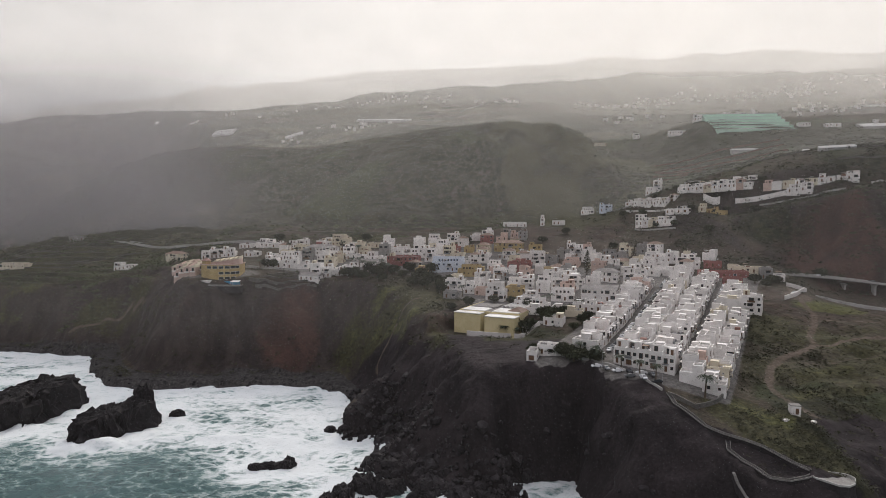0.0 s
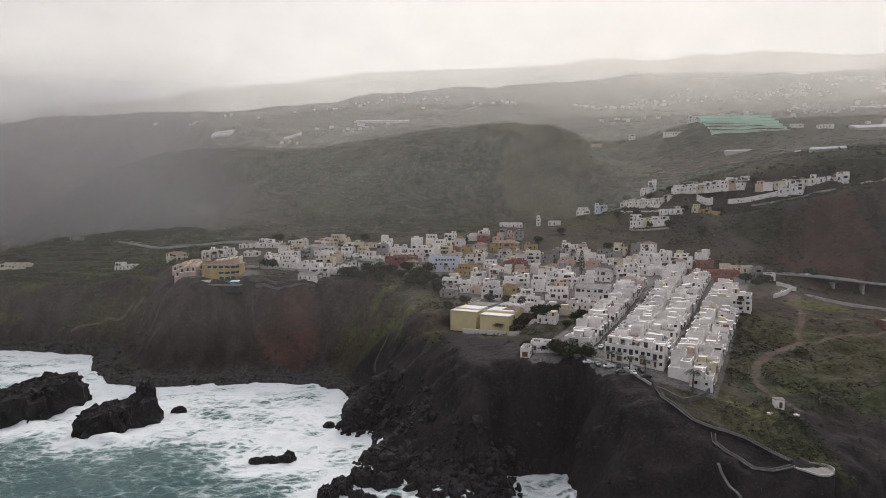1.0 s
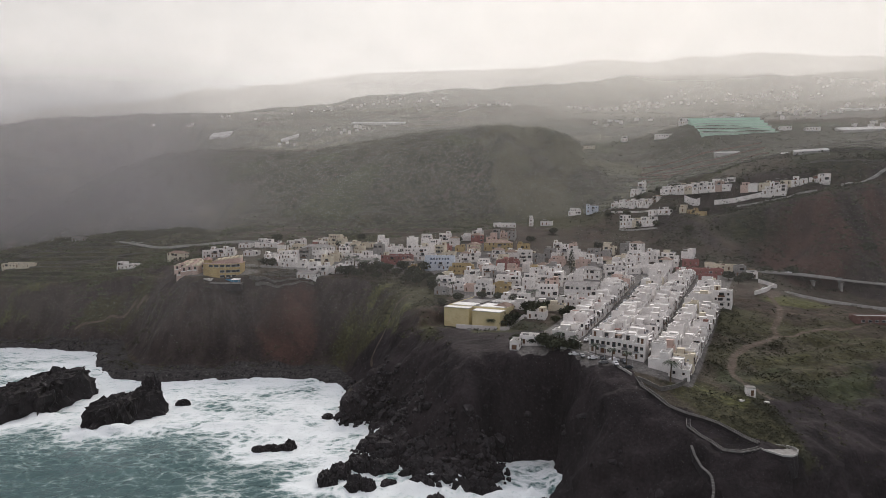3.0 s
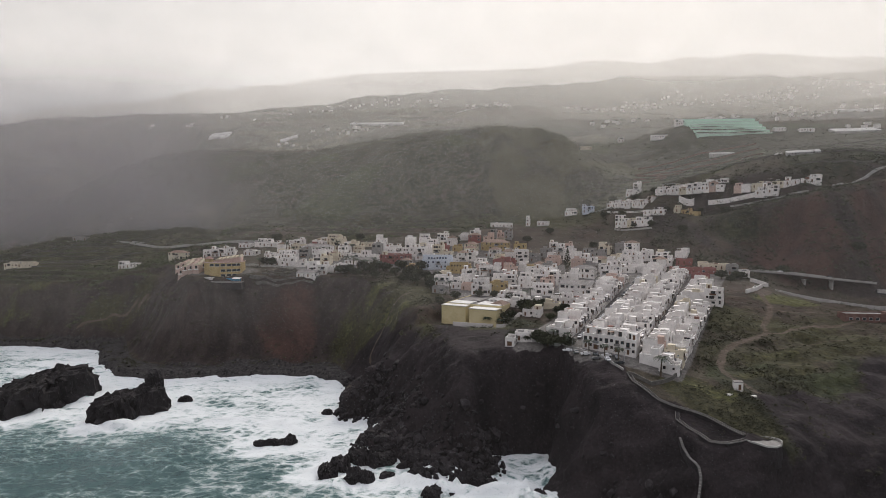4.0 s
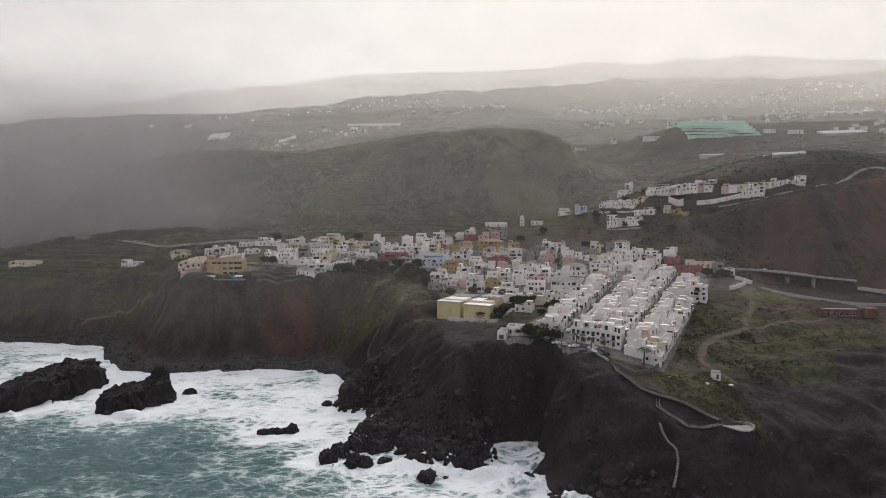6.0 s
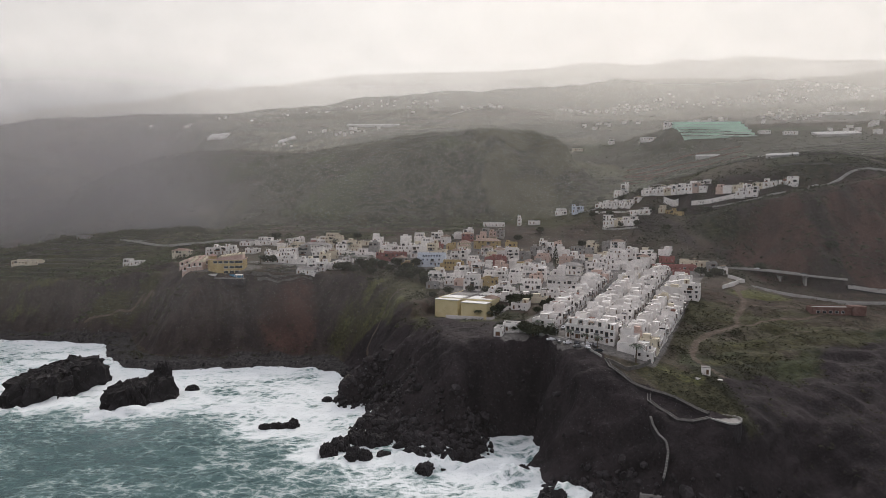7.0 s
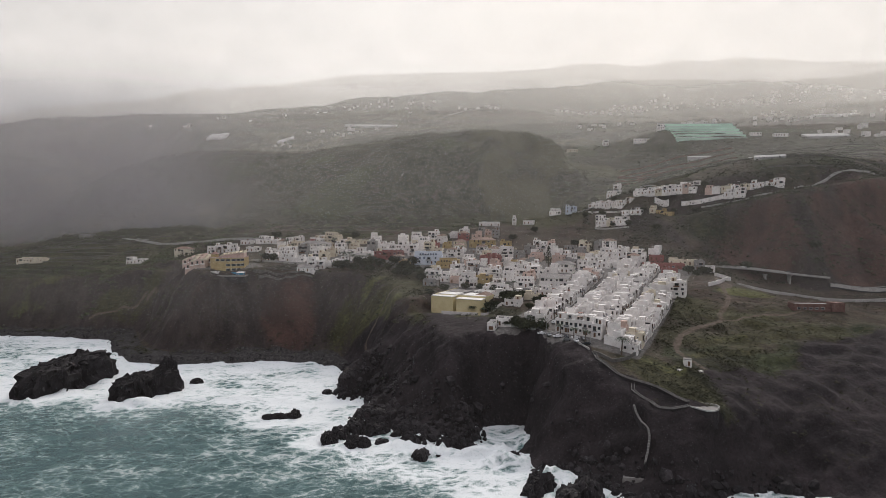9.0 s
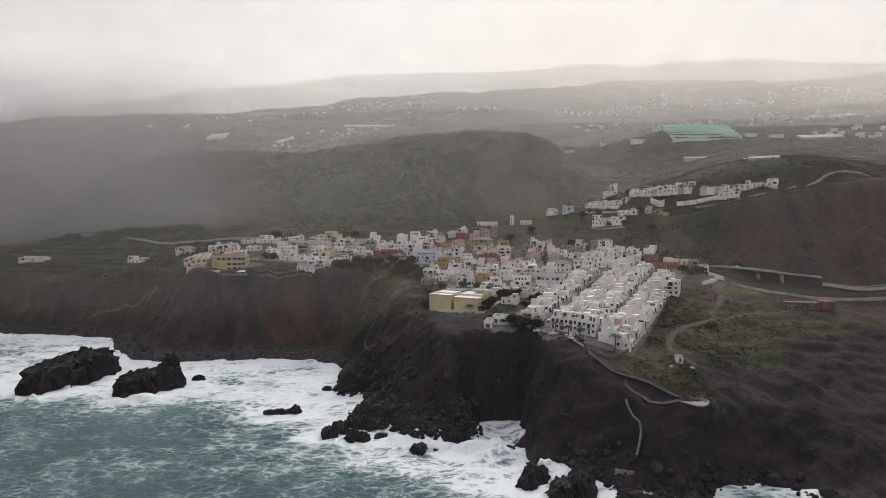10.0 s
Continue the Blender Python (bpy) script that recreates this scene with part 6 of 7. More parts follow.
for n in range(5):
    wall("field_wall", [(225 + 9 * n, 566 + 14 * n), (280 + 6 * n, 540 + 14 * n), (330 + 4 * n, 520 + 15 * n)], 0.8, 1.2, "stone_wall", "dry stone wall of a farmed terrace", -2)


def road(points, wide, label):
    way = new("road")
    line = graded(points, 6.0)
    part_of(way, "carriageway", ribbon(line, wide, -2.5, 0.1, follow=False), M["asphalt"])
    for side in (-1, 1):
        part_of(way, "barrier", ribbon(offset_line(line, side * (wide / 2 + 0.3)), 0.35, -1.6, 0.8, follow=False), M["concrete"])
    return tagged(way, label, "road", kind="structure")


road([(-340, 638), (-323, 628), (-283, 605), (-258, 591), (-230, 576), (-195, 566), (-150, 556)], 8, "two-lane coast road with a pale barrier wall")
road([(300, 380), (345, 372), (420, 366), (520, 372)], 8, "two-lane coast road with a pale barrier wall")
road([(222, 366), (232, 359), (246, 356), (262, 354), (337, 350), (420, 346), (520, 346)], 6, "lower lane with a pale kerb wall")
wall("lane_wall", [(312, 446), (340, 450), (370, 454), (420, 464), (520, 484)], 0.7, 1.3, "concrete", "pale kerb wall of a hill lane")

wall("lane_wall", [(50, 1373), (80, 1402), (105, 1425), (140, 1440), (170, 1490), (198, 1580)], 3.5, 0.8, "concrete", "pale kerbed lane winding over the uplands")
for n in range(6):
    wall("field_wall", [(214 + 9 * n, 628 + 24 * n), (262 + 8 * n, 618 + 24 * n), (306 + 9 * n, 606 + 25 * n), (352 + 9 * n, 600 + 25 * n)], 0.9, 1.5, "ruin", "reddish dry stone wall of a hill terrace", -2)
for n in range(4):
    wall("field_wall", [(-128 + 3 * n, 431 + 5.5 * n), (-112, 430 + 5.5 * n), (-90 - 2 * n, 431 + 5 * n)], 0.6, 1.0, "stone_wall", "dry stone wall of an old field", -2)


def viaduct():
    """The road bridge between the village and the hill, on slab piers."""
    bridge = new("viaduct")
    line = [(206, 420, 67), (222, 412, 66.5), (238, 405, 66.0), (253.6, 397, 65.2), (267, 390, 63.8), (281, 385, 62.2), (300, 380, 60.5)]
    part_of(bridge, "deck", ribbon(line, 8, -0.9, 0, follow=False), M["kerb"])
    for side in (-1, 1):
        part_of(bridge, "parapet", ribbon(offset_line(line, side * 4.0), 0.3, -0.5, 0.7, follow=False), M["concrete"])
    for x, y in ((230, 408.5), (246, 401), (260, 393.6), (275, 387)):
        g = ground_at(x, y)
        part_of(bridge, "pier", rings_geo(x, y, [(0.6, 1.6, g - 2), (0.6, 1.6, 60.6), (0.9, 2.8, 61.4)]), M["concrete"])
    tagged(bridge, "pale concrete road viaduct on slab piers", "bridge")


viaduct()


# ---- by the hotel: salmon terraces, pool court ----
for row in range(3):
    for k in range(6):
        x, y = -206 + 5.4 * k + 3.0 * row, 456 - 3.6 * k + 7.5 * row
        if (row == 2 and k > 3) or (row == 0 and k < 2):
            continue
        home = new("holiday_flat")
        home.matrix_world = pose(x, y, ground_at(x, y) + 0.4 + 0.5 * k, 0, 0, -10 + 3 * ((k + row) % 3))
        part_of(home, "wall", rings_geo(0, 0, [(2.2, 3.6, -6), (2.2, 3.6, 3.2)]), M["pink"])
        part_of(home, "roof", ([(-2.5, -3.9, 3.2), (2.5, -3.9, 3.2), (2.5, 3.9, 3.2), (-2.5, 3.9, 3.2), (2.1, -3.9, 5.4), (2.1, 3.9, 5.4)], [(0, 1, 4), (0, 4, 5, 3), (1, 2, 5, 4), (2, 3, 5), (3, 2, 1, 0)]), M["cream" if (k + row) % 2 else "pink"])
        part_of(home, "balcony_door", None, None, Matrix.Translation((0.3, -3.6, 0.6)), mesh=PANES["glazed"][0])
        part_of(home, "balcony", rings_geo(0.3, -4.2, [(1.5, 0.6, -0.2), (1.6, 0.6, 0.5)]), M["white"])
        tagged(home, "salmon-pink holiday flat with a slanting tiled roof", "flat", "stepped holiday flats")


def pool_court():
    ob = new("pool_court")
    ob.matrix_world = pose(-151, 421.0, 57.0, 0, 0, -2)
    part_of(ob, "footing", rings_geo(0, 0, [(12.2, 4.6, -5), (10.9, 3.4, -0.3)]), M["lava"])
    part_of(ob, "terrace", rings_geo(0, 0, [(11, 3.5, -0.3), (11, 3.5, 0)]), M["kerb"])
    part_of(ob, "pool", rings_geo(-3, 0.2, [(5, 1.8, -0.2), (5, 1.8, 0.06)]), M["pool"])
    for k in range(6):
        part_of(ob, "windbreak", rings_geo(-7 + 2.9 * k, 2.9, [(1.4, 0.06, -0.1), (1.4, 0.06, 2.6)]), M["pool"])
    part_of(ob, "parapet", rings_geo(0, -3.3, [(10.9, 0.15, -0.05), (10.9, 0.15, 0.9)]), M["kerb"])
    part_of(ob, "kiosk", rings_geo(-13.5, 1.0, [(2.6, 2.2, -5), (3, 2.2, 3.0), (3.3, 2.5, 3.0), (3.3, 2.5, 3.3)]), M["white"])
    part_of(ob, "awning", ([(4, -2.6, 2.6), (10, -2.6, 2.6), (10, 2, 3.2), (4, 2, 3.2), (4, -2.6, 2.5), (10, -2.6, 2.5), (10, 2, 3.1), (4, 2, 3.1)], [(0, 1, 2, 3), (7, 6, 5, 4), (0, 4, 5, 1), (1, 5, 6, 2), (2, 6, 7, 3), (3, 7, 4, 0)]), M["deck_white"])
    for px, py in ((4.3, -2.4), (9.7, -2.4), (4.3, 1.8), (9.7, 1.8)):
        part_of(ob, "post", rings_geo(px, py, [(0.08, 0.08, -0.1), (0.08, 0.08, 2.55)]), M["metal"])
    tagged(ob, "pale pool terrace with blue water below the hotel", "pool terrace")


pool_court()


# ---- field: hut, ruin ----
def field_hut():
    ob = new("hut")
    ob.matrix_world = pose(121.5, 207, ground_at(121.5, 207), 0, 0, -12)
    part_of(ob, "wall", rings_geo(0, 0, [(1.6, 1.5, -1), (1.6, 1.5, 2.9)]), M["white"])
    part_of(ob, "roof", rings_geo(0, 0, [(1.75, 1.65, 2.9), (1.75, 1.65, 3.1)]), M["deck"])
    part_of(ob, "door", None, None, Matrix.Translation((0.4, -1.5, 0)), mesh=PANES["door"][0])
    tagged(ob, "small white pump hut on bare ground", "hut")


field_hut()
for x, y in ((116.5, 203), (126.5, 204.5)):
    ob = new("debris_slab", mesh_from("debris_slab", *rings_geo(0, 0, [(1.2, 0.7, -0.3), (1.1, 0.6, 0.35)]), M["white"]))
    ob.matrix_world = pose(x, y, ground_at(x, y), 0, 4, 25)
    tagged(ob, "pale broken slab lying on the field", "debris")


def ruin():
    """The roofless block building in the field."""
    ob = new("ruined_building")
    ob.matrix_world = pose(238, 300, ground_at(238, 300) - 0.3, 0, 0, -6)
    part_of(ob, "wall", shell_geo(26, 8, 4.4, 0.3, 2, 0.3), M["ruin"])
    part_of(ob, "end_block", box_geo(8, 15.5, -5.6, 1, -2, 5.6), M["ruin"])
    part_of(ob, "roof", box_geo(-12.6, 12.6, -3.7, 3.7, 3.9, 4.2), M["grey"])
    for k in range(5):
        part_of(ob, "window", None, None, Matrix.Translation((-10 + 3.4 * k, -4.0, 1.2)), mesh=PANES["window"][2])
    tagged(ob, "ruined reddish block building with gaping windows", "ruin")


ruin()


# ---- shade houses on the slopes ----
def shade_house(x, y, turn, length, bay, bays, material, label, height=3.0, cells=6, level_by=0.25, climb=None):
    """Long sheeted bays side by side that lie along the slope, each with a low ridge."""
    ob = new("greenhouse")
    ob.matrix_world = pose(x, y, ground_at(x, y), 0, 0, turn)
    a, z0 = radians(turn), ground_at(x, y)

    def level(u, v):
        return ground_at(x + u * math.cos(a) - v * math.sin(a), y + u * math.sin(a) + v * math.cos(a)) - z0

    for k in range(bays):
        v, f = [], []
        near, mid, back = k * bay, (k + 0.47) * bay, (k + 0.985) * bay
        even = [climb * near, climb * near + 0.6] if climb is not None else [float(np.mean([level((i / 8 - 0.5) * length, w) for i in range(9)])) for w in (near, back)]
        for i in range(cells + 1):
            u = (i / cells - 0.5) * length
            zn, zb = even[0] + level_by * (level(u, near) - even[0]), even[1] + level_by * (level(u, back) - even[1])
            low = min(level(u, near), zn) - 1.0
            v += [(u, near, low), (u, near, zn + height), (u, mid, (zn + zb) / 2 + height + 1.0), (u, back, zb + height), (u, back, min(level(u, back), zb) - 1.0)]
        for i in range(cells):
            f += [(5 * i + r, 5 * i + 5 + r, 5 * i + 6 + r, 5 * i + 1 + r) for r in range(4)]
        f += [(0, 1, 2, 3, 4), tuple(5 * cells + r for r in (4, 3, 2, 1, 0))]
        one = part_of(ob, "bay", (v, f), M[material])
        g0, g1 = v[1][2], v[5 * cells + 1][2]
        part_of(one, "gutter", ([(-length / 2, near - 0.3, g0 - 0.15), (length / 2, near - 0.3, g1 - 0.15), (length / 2, near - 0.3, g1 + 0.35), (-length / 2, near - 0.3, g0 + 0.35), (-length / 2, near + 0.05, g0 - 0.15), (length / 2, near + 0.05, g1 - 0.15), (length / 2, near + 0.05, g1 + 0.35), (-length / 2, near + 0.05, g0 + 0.35)],
            [(0, 1, 2, 3), (7, 6, 5, 4), (3, 2, 6, 7), (0, 4, 5, 1), (1, 5, 6, 2), (4, 0, 3, 7)]), M["metal"])
    return tagged(ob, label, "greenhouse", "greenhouses on the slopes")


shade_house(392, 768, -6, 96, 12, 6, "net", "large shade house under pale green netting", 2.6, level_by=0.0, climb=0.46)
shade_house(-113, 1172, -2, 104, 8, 3, "deck_white", "long greenhouse with pale plastic sheeting", 4.2, level_by=0.0, climb=0.24)
shade_house(-410, 1145, -14, 44, 7, 2, "sheeting", "long greenhouse with pale plastic sheeting", 2.2, level_by=0.45)
shade_house(-250, 1034, 14, 30, 6, 2, "sheeting", "small greenhouse with pale plastic sheeting", 2.0, level_by=0.95)
shade_house(860, 1190, 22, 150, 9, 2, "deck_white", "long greenhouse with pale plastic sheeting", 3.0, level_by=0.6)
shade_house(357, 710, -14, 44, 6, 1, "sheeting", "narrow greenhouse with grey plastic sheeting", 0.6, level_by=0.0)
shade_house(320, 498, -24, 26, 5, 2, "sheeting", "stepped greenhouse with pale sheeting", 2.0)
shade_house(385, 622, -24, 36, 6, 2, "sheeting", "stepped greenhouse with pale sheeting", 2.0)
shade_house(520, 720, -14, 50, 8, 3, "sheeting", "long greenhouse with grey plastic sheeting", 2.5)
shade_house(68, 575, -6, 20, 7, 1, "deck_white", "shed with a bright white roof", 3.0)


# ---- scattered houses on the far slopes ----
FAR_TOWN = []


def far_cluster(cx, cy, rx, ry, count, low=8, high=16):
    """Pale houses with a roof slab, strewn over a far slope, each turned its own way."""
    for _ in range(count):
        a, r = far.uniform(0, 6.283), math.sqrt(far.random())
        x, y, s, h, t = cx + rx * r * math.cos(a), cy + ry * r * math.sin(a), far.uniform(low, high) * 0.34, 2.8 * far.choice((1, 1, 1, 2, 2)), far.uniform(-0.5, 0.5)
        z = ground_at(x, y)
        v, f = rings_geo(0, 0, [(s, s * 0.7, -4), (s, s * 0.7, h), (s + 0.25, s * 0.7 + 0.25, h), (s + 0.25, s * 0.7 + 0.25, h + 0.4)])
        FAR_TOWN.append(([(x + px * math.cos(t) - py * math.sin(t), y + px * math.sin(t) + py * math.cos(t), z + pz) for px, py, pz in v], f))


far = random.Random(12)
far_cluster(740, 1600, 300, 90, 58, 6, 12)
far_cluster(1080, 1620, 260, 110, 40, 6, 12)
far_cluster(470, 1560, 130, 60, 40, 6, 13)
far_cluster(560, 1000, 140, 120, 12, 6, 10)
far_cluster(470, 1000, 60, 40, 10, 8, 18)
far_cluster(600, 760, 60, 60, 10, 7, 13)
far_cluster(-150, 1700, 200, 60, 20, 6, 11)
far_cluster(900, 1250, 200, 120, 16, 6, 11)
far_cluster(700, 1000, 120, 90, 9, 6, 11)
far_cluster(60, 1480, 150, 60, 14, 7, 12)
far_cluster(-560, 1420, 160, 80, 4, 7, 12)
far_cluster(-480, 1600, 160, 70, 4, 6, 10)
far_cluster(-180, 1010, 90, 30, 8, 5, 8)
far_cluster(330, 1090, 80, 40, 8, 7, 14)
far_cluster(-150, 1110, 80, 50, 8, 6, 10)
tagged(new("distant_houses", mesh_from("distant_houses", *joined(FAR_TOWN), M["white"])), "small pale houses strewn over the distant misty slopes", "houses", kind="stuff")


# ---- plants ----
def palm_mesh_parts(height, fronds, seed):
    local = random.Random(seed)
    v, f = [], []
    for k in range(7):
        t = k / 6
        r = 0.32 - 0.12 * t
        for j in range(7):
            v.append((r * math.cos(6.283 * j / 7) + 0.35 * t * t, r * math.sin(6.283 * j / 7), height * t - 0.8 * (1 - t)))
    for k in range(6):
        f += [(7 * k + j, 7 * k + (j + 1) % 7, 7 * k + 7 + (j + 1) % 7, 7 * k + 7 + j) for j in range(7)]
    trunk = mesh_from("trunk", v, f, M["bark"])
    v, f = [], []
    for k in range(fronds):
        a, up = 6.283 * k / fronds + local.uniform(-0.2, 0.2), local.uniform(-0.2, 1.0)
        reach_by = local.uniform(2.2, 3.2)
        ax, ay = math.cos(a), math.sin(a)
        pts = []
        for s in range(6):
            t = s / 5
            pts.append((0.35 + ax * reach_by * t, ay * reach_by * t, height + reach_by * (up * t - (0.55 + 0.5 * up) * t * t) + 0.1))
        for s in range(5):
            p, q = pts[s], pts[s + 1]
            for side in (-1, 1):
                for half in (0.0, 0.5):
                    m = [p[i] + (q[i] - p[i]) * half for i in range(3)]
                    n = [p[i] + (q[i] - p[i]) * (half + 0.42) for i in range(3)]
                    wide = 0.62 * math.sin(3.14 * min(0.95, (s + half + 0.6) / 5.6))
                    tip = (m[0] + ax * 0.35 - ay * side * wide, m[1] + ay * 0.35 + ax * side * wide, m[2] - 0.28)
                    o = len(v)
                    v += [tuple(m), tuple(n), tip]
                    f.append((o, o + 1, o + 2))
    return trunk, mesh_from("crown", v, f, M["palm"])


PALMS = [palm_mesh_parts(h, 26, s) for h, s in ((4.5, 1), (6.0, 2), (7.5, 3))]


def palm(x, y, kind, turn, grow=1.0):
    ob = new("palm_tree")
    ob.matrix_world = pose(x, y, ground_at(x, y), 0, 0, turn) @ Matrix.Scale(grow, 4)
    part_of(ob, "trunk", None, None, mesh=PALMS[kind][0])
    part_of(ob, "crown", None, None, mesh=PALMS[kind][1])
    tagged(ob, "date palm with a slim trunk and drooping dark fronds", "palm tree", "palms")


for n, (x, y, k, g) in enumerate([(94, 215, 1, 1.25), (79, 223, 2, 0.9), (75, 229, 1, 0.9), (70, 236, 1, 0.9), (63, 246, 0, 1.2), (58, 254, 0, 1.1), (31.5, 310.5, 0, 1.3), (37, 309.5, 0, 1.1), (58, 345, 1, 1.0), (62, 350, 1, 1.0), (-62, 450, 2, 1.3), (-66, 444, 2, 1.4), (-58, 442, 2, 1.2), (-54, 448, 1, 1.2), (-50, 440, 2, 1.1), (-46, 452, 1, 1.2),
        (-128, 505, 2, 1.2), (-85, 515, 2, 1.2), (-70, 505, 1, 1.3), (12, 372, 1, 1.1), (-137, 455, 1, 1.1), (-120, 500, 1, 1.1), (-40, 436, 1, 1.2), (2, 382, 1, 1.0)]):
    palm(x, y, k, 47 * n, g)


def tree(x, y, tall, wide, seed, label="dark round broadleaf tree", slim=False):
    """A tapered trunk with limbs and a crown of many small leaf clumps."""
    local = random.Random(seed)
    ob = new("tree")
    ob.matrix_world = pose(x, y, ground_at(x, y))
    v, f = [], []

    def limb(p, q, r0, r1):
        o = len(v)
        for c, r in ((p, r0), (q, r1)):
            v.extend((c[0] + r * math.cos(6.283 * j / 6), c[1] + r * math.sin(6.283 * j / 6), c[2]) for j in range(6))
        f.extend((o + j, o + (j + 1) % 6, o + 6 + (j + 1) % 6, o + 6 + j) for j in range(6))
    limb((0, 0, -0.8), (0, 0, tall * 0.45), wide * 0.06, wide * 0.035)
    for k in range(5):
        a = 6.283 * k / 5
        limb((0, 0, tall * 0.35), (0.3 * wide * math.cos(a), 0.3 * wide * math.sin(a), tall * 0.65), wide * 0.03, wide * 0.012)
    part_of(ob, "trunk", (v, f), M["bark"])
    v, f = [], []
    for _ in range(380 if not slim else 420):
        while True:
            p = Vector((local.uniform(-1, 1), local.uniform(-1, 1), local.uniform(-1, 1)))
            if p.length < 1:
                break
        p *= 1 + 0.25 * noise.noise(p * 2 + Vector((seed, 0, 0)))
        c = Vector((p.x * wide / 2, p.y * wide / 2, tall * (0.62 + 0.38 * p.z))) if not slim else Vector((p.x * wide / 2 * (1 - 0.6 * max(0, p.z)), p.y * wide / 2 * (1 - 0.6 * max(0, p.z)), tall * (0.52 + 0.48 * p.z)))
        for _ in range(4):
            d1 = Vector((local.gauss(0, 1), local.gauss(0, 1), local.gauss(0, 1))) * wide * 0.055
            d2 = Vector((local.gauss(0, 1), local.gauss(0, 1), local.gauss(0, 1))) * wide * 0.055
            o = len(v)
            v += [tuple(c), tuple(c + d1), tuple(c + d2)]
            f.append((o, o + 1, o + 2))
    part_of(ob, "crown", (v, f), M["leaf"])
    tagged(ob, label, "tree", "broadleaf trees")


for n, (x, y, tall, wide) in enumerate([(-63, 428, 7, 9), (-56, 420, 6, 9), (-47, 431, 7, 10), (-36, 436, 7, 9), (-24, 443, 7, 10), (-15, 428, 6, 9), (-8, 436, 7, 9), (-4, 400, 7, 8), (-2, 390, 7, 7), (-1, 380, 6, 7), (-3, 442, 7, 9), (4, 403, 6, 8), (-28, 428, 5, 8), (-18, 416, 5, 8), (-10, 408, 5, 8), (-42, 416, 5, 8), (-70, 434, 6, 8)]):
    tree(x, y, tall, wide, 70 + n)
tree(45, 310.5, 8.0, 13, 1)
tree(53, 316, 6.5, 9, 2)
tree(101, 426, 17, 5.5, 3, "tall slim dark cypress beside white houses", True)
tree(62, 245.5, 4.2, 8, 7, "low dark bush on the cliff edge")
tree(54, 248.5, 4.6, 9, 8, "low dark bush on the cliff edge")
tree(40, 259, 4.0, 8, 9, "low dark bush on the cliff edge")
tree(51, 253, 5.0, 9, 4, "low dark bush on the cliff edge")
tree(57, 250, 3.6, 7, 5, "low dark bush on the cliff edge")
tree(46, 256, 3.2, 6, 6, "low dark bush on the cliff edge")
for n, (x, y, tall, wide) in enumerate([(-55, 446, 7, 8), (-64, 437, 6, 8), (-44, 444, 7, 9), (-35, 440, 6, 8), (-25, 446, 6, 8), (72, 300, 4, 6), (64, 296, 4, 5), (76, 316, 4, 6), (56, 322, 5, 6), (70, 335, 4, 6), (48, 345, 5, 6), (78, 345, 4, 5), (40, 352, 5, 7), (30, 356, 5, 6), (15, 352, 5, 7), (5, 345, 4, 6), (-128, 458, 7, 8), (-134, 461, 7, 8), (60, 318, 6, 8), (66, 326, 5, 7), (70, 305, 5, 6), (197, 383, 6, 8), (205, 378, 6, 7), (212, 386, 5, 7), (195, 366, 5, 6), (53, 310, 5, 7), (-10, 412, 6, 8), (-20, 402, 5, 8), (120, 470, 6, 7), (85, 520, 6, 8), (20, 520, 6, 9), (-70, 560, 7, 9), (-100, 570, 7, 9), (-150, 560, 7, 10), (-205, 525, 6, 9), (-240, 545, 6, 9), (140, 500, 6, 8), (110, 545, 6, 8), (-12, 395, 6, 8), (250, 402, 6, 9), (300, 396, 6, 9), (205, 470, 5, 8), (240, 470, 5, 8), (190, 500, 5, 7), (178, 545, 5, 7), (194, 560, 5, 7), (210, 552, 5, 7), (222, 540, 5, 8), (232, 500, 4, 6), (206, 508, 4, 6), (258, 494, 5, 7), (180, 515, 4, 6), (165, 560, 5, 7), (280, 470, 4, 6), (300, 462, 4, 6), (182, 590, 6, 9), (160, 610, 6, 9)]):
    tree(x, y, tall, wide, 20 + n)


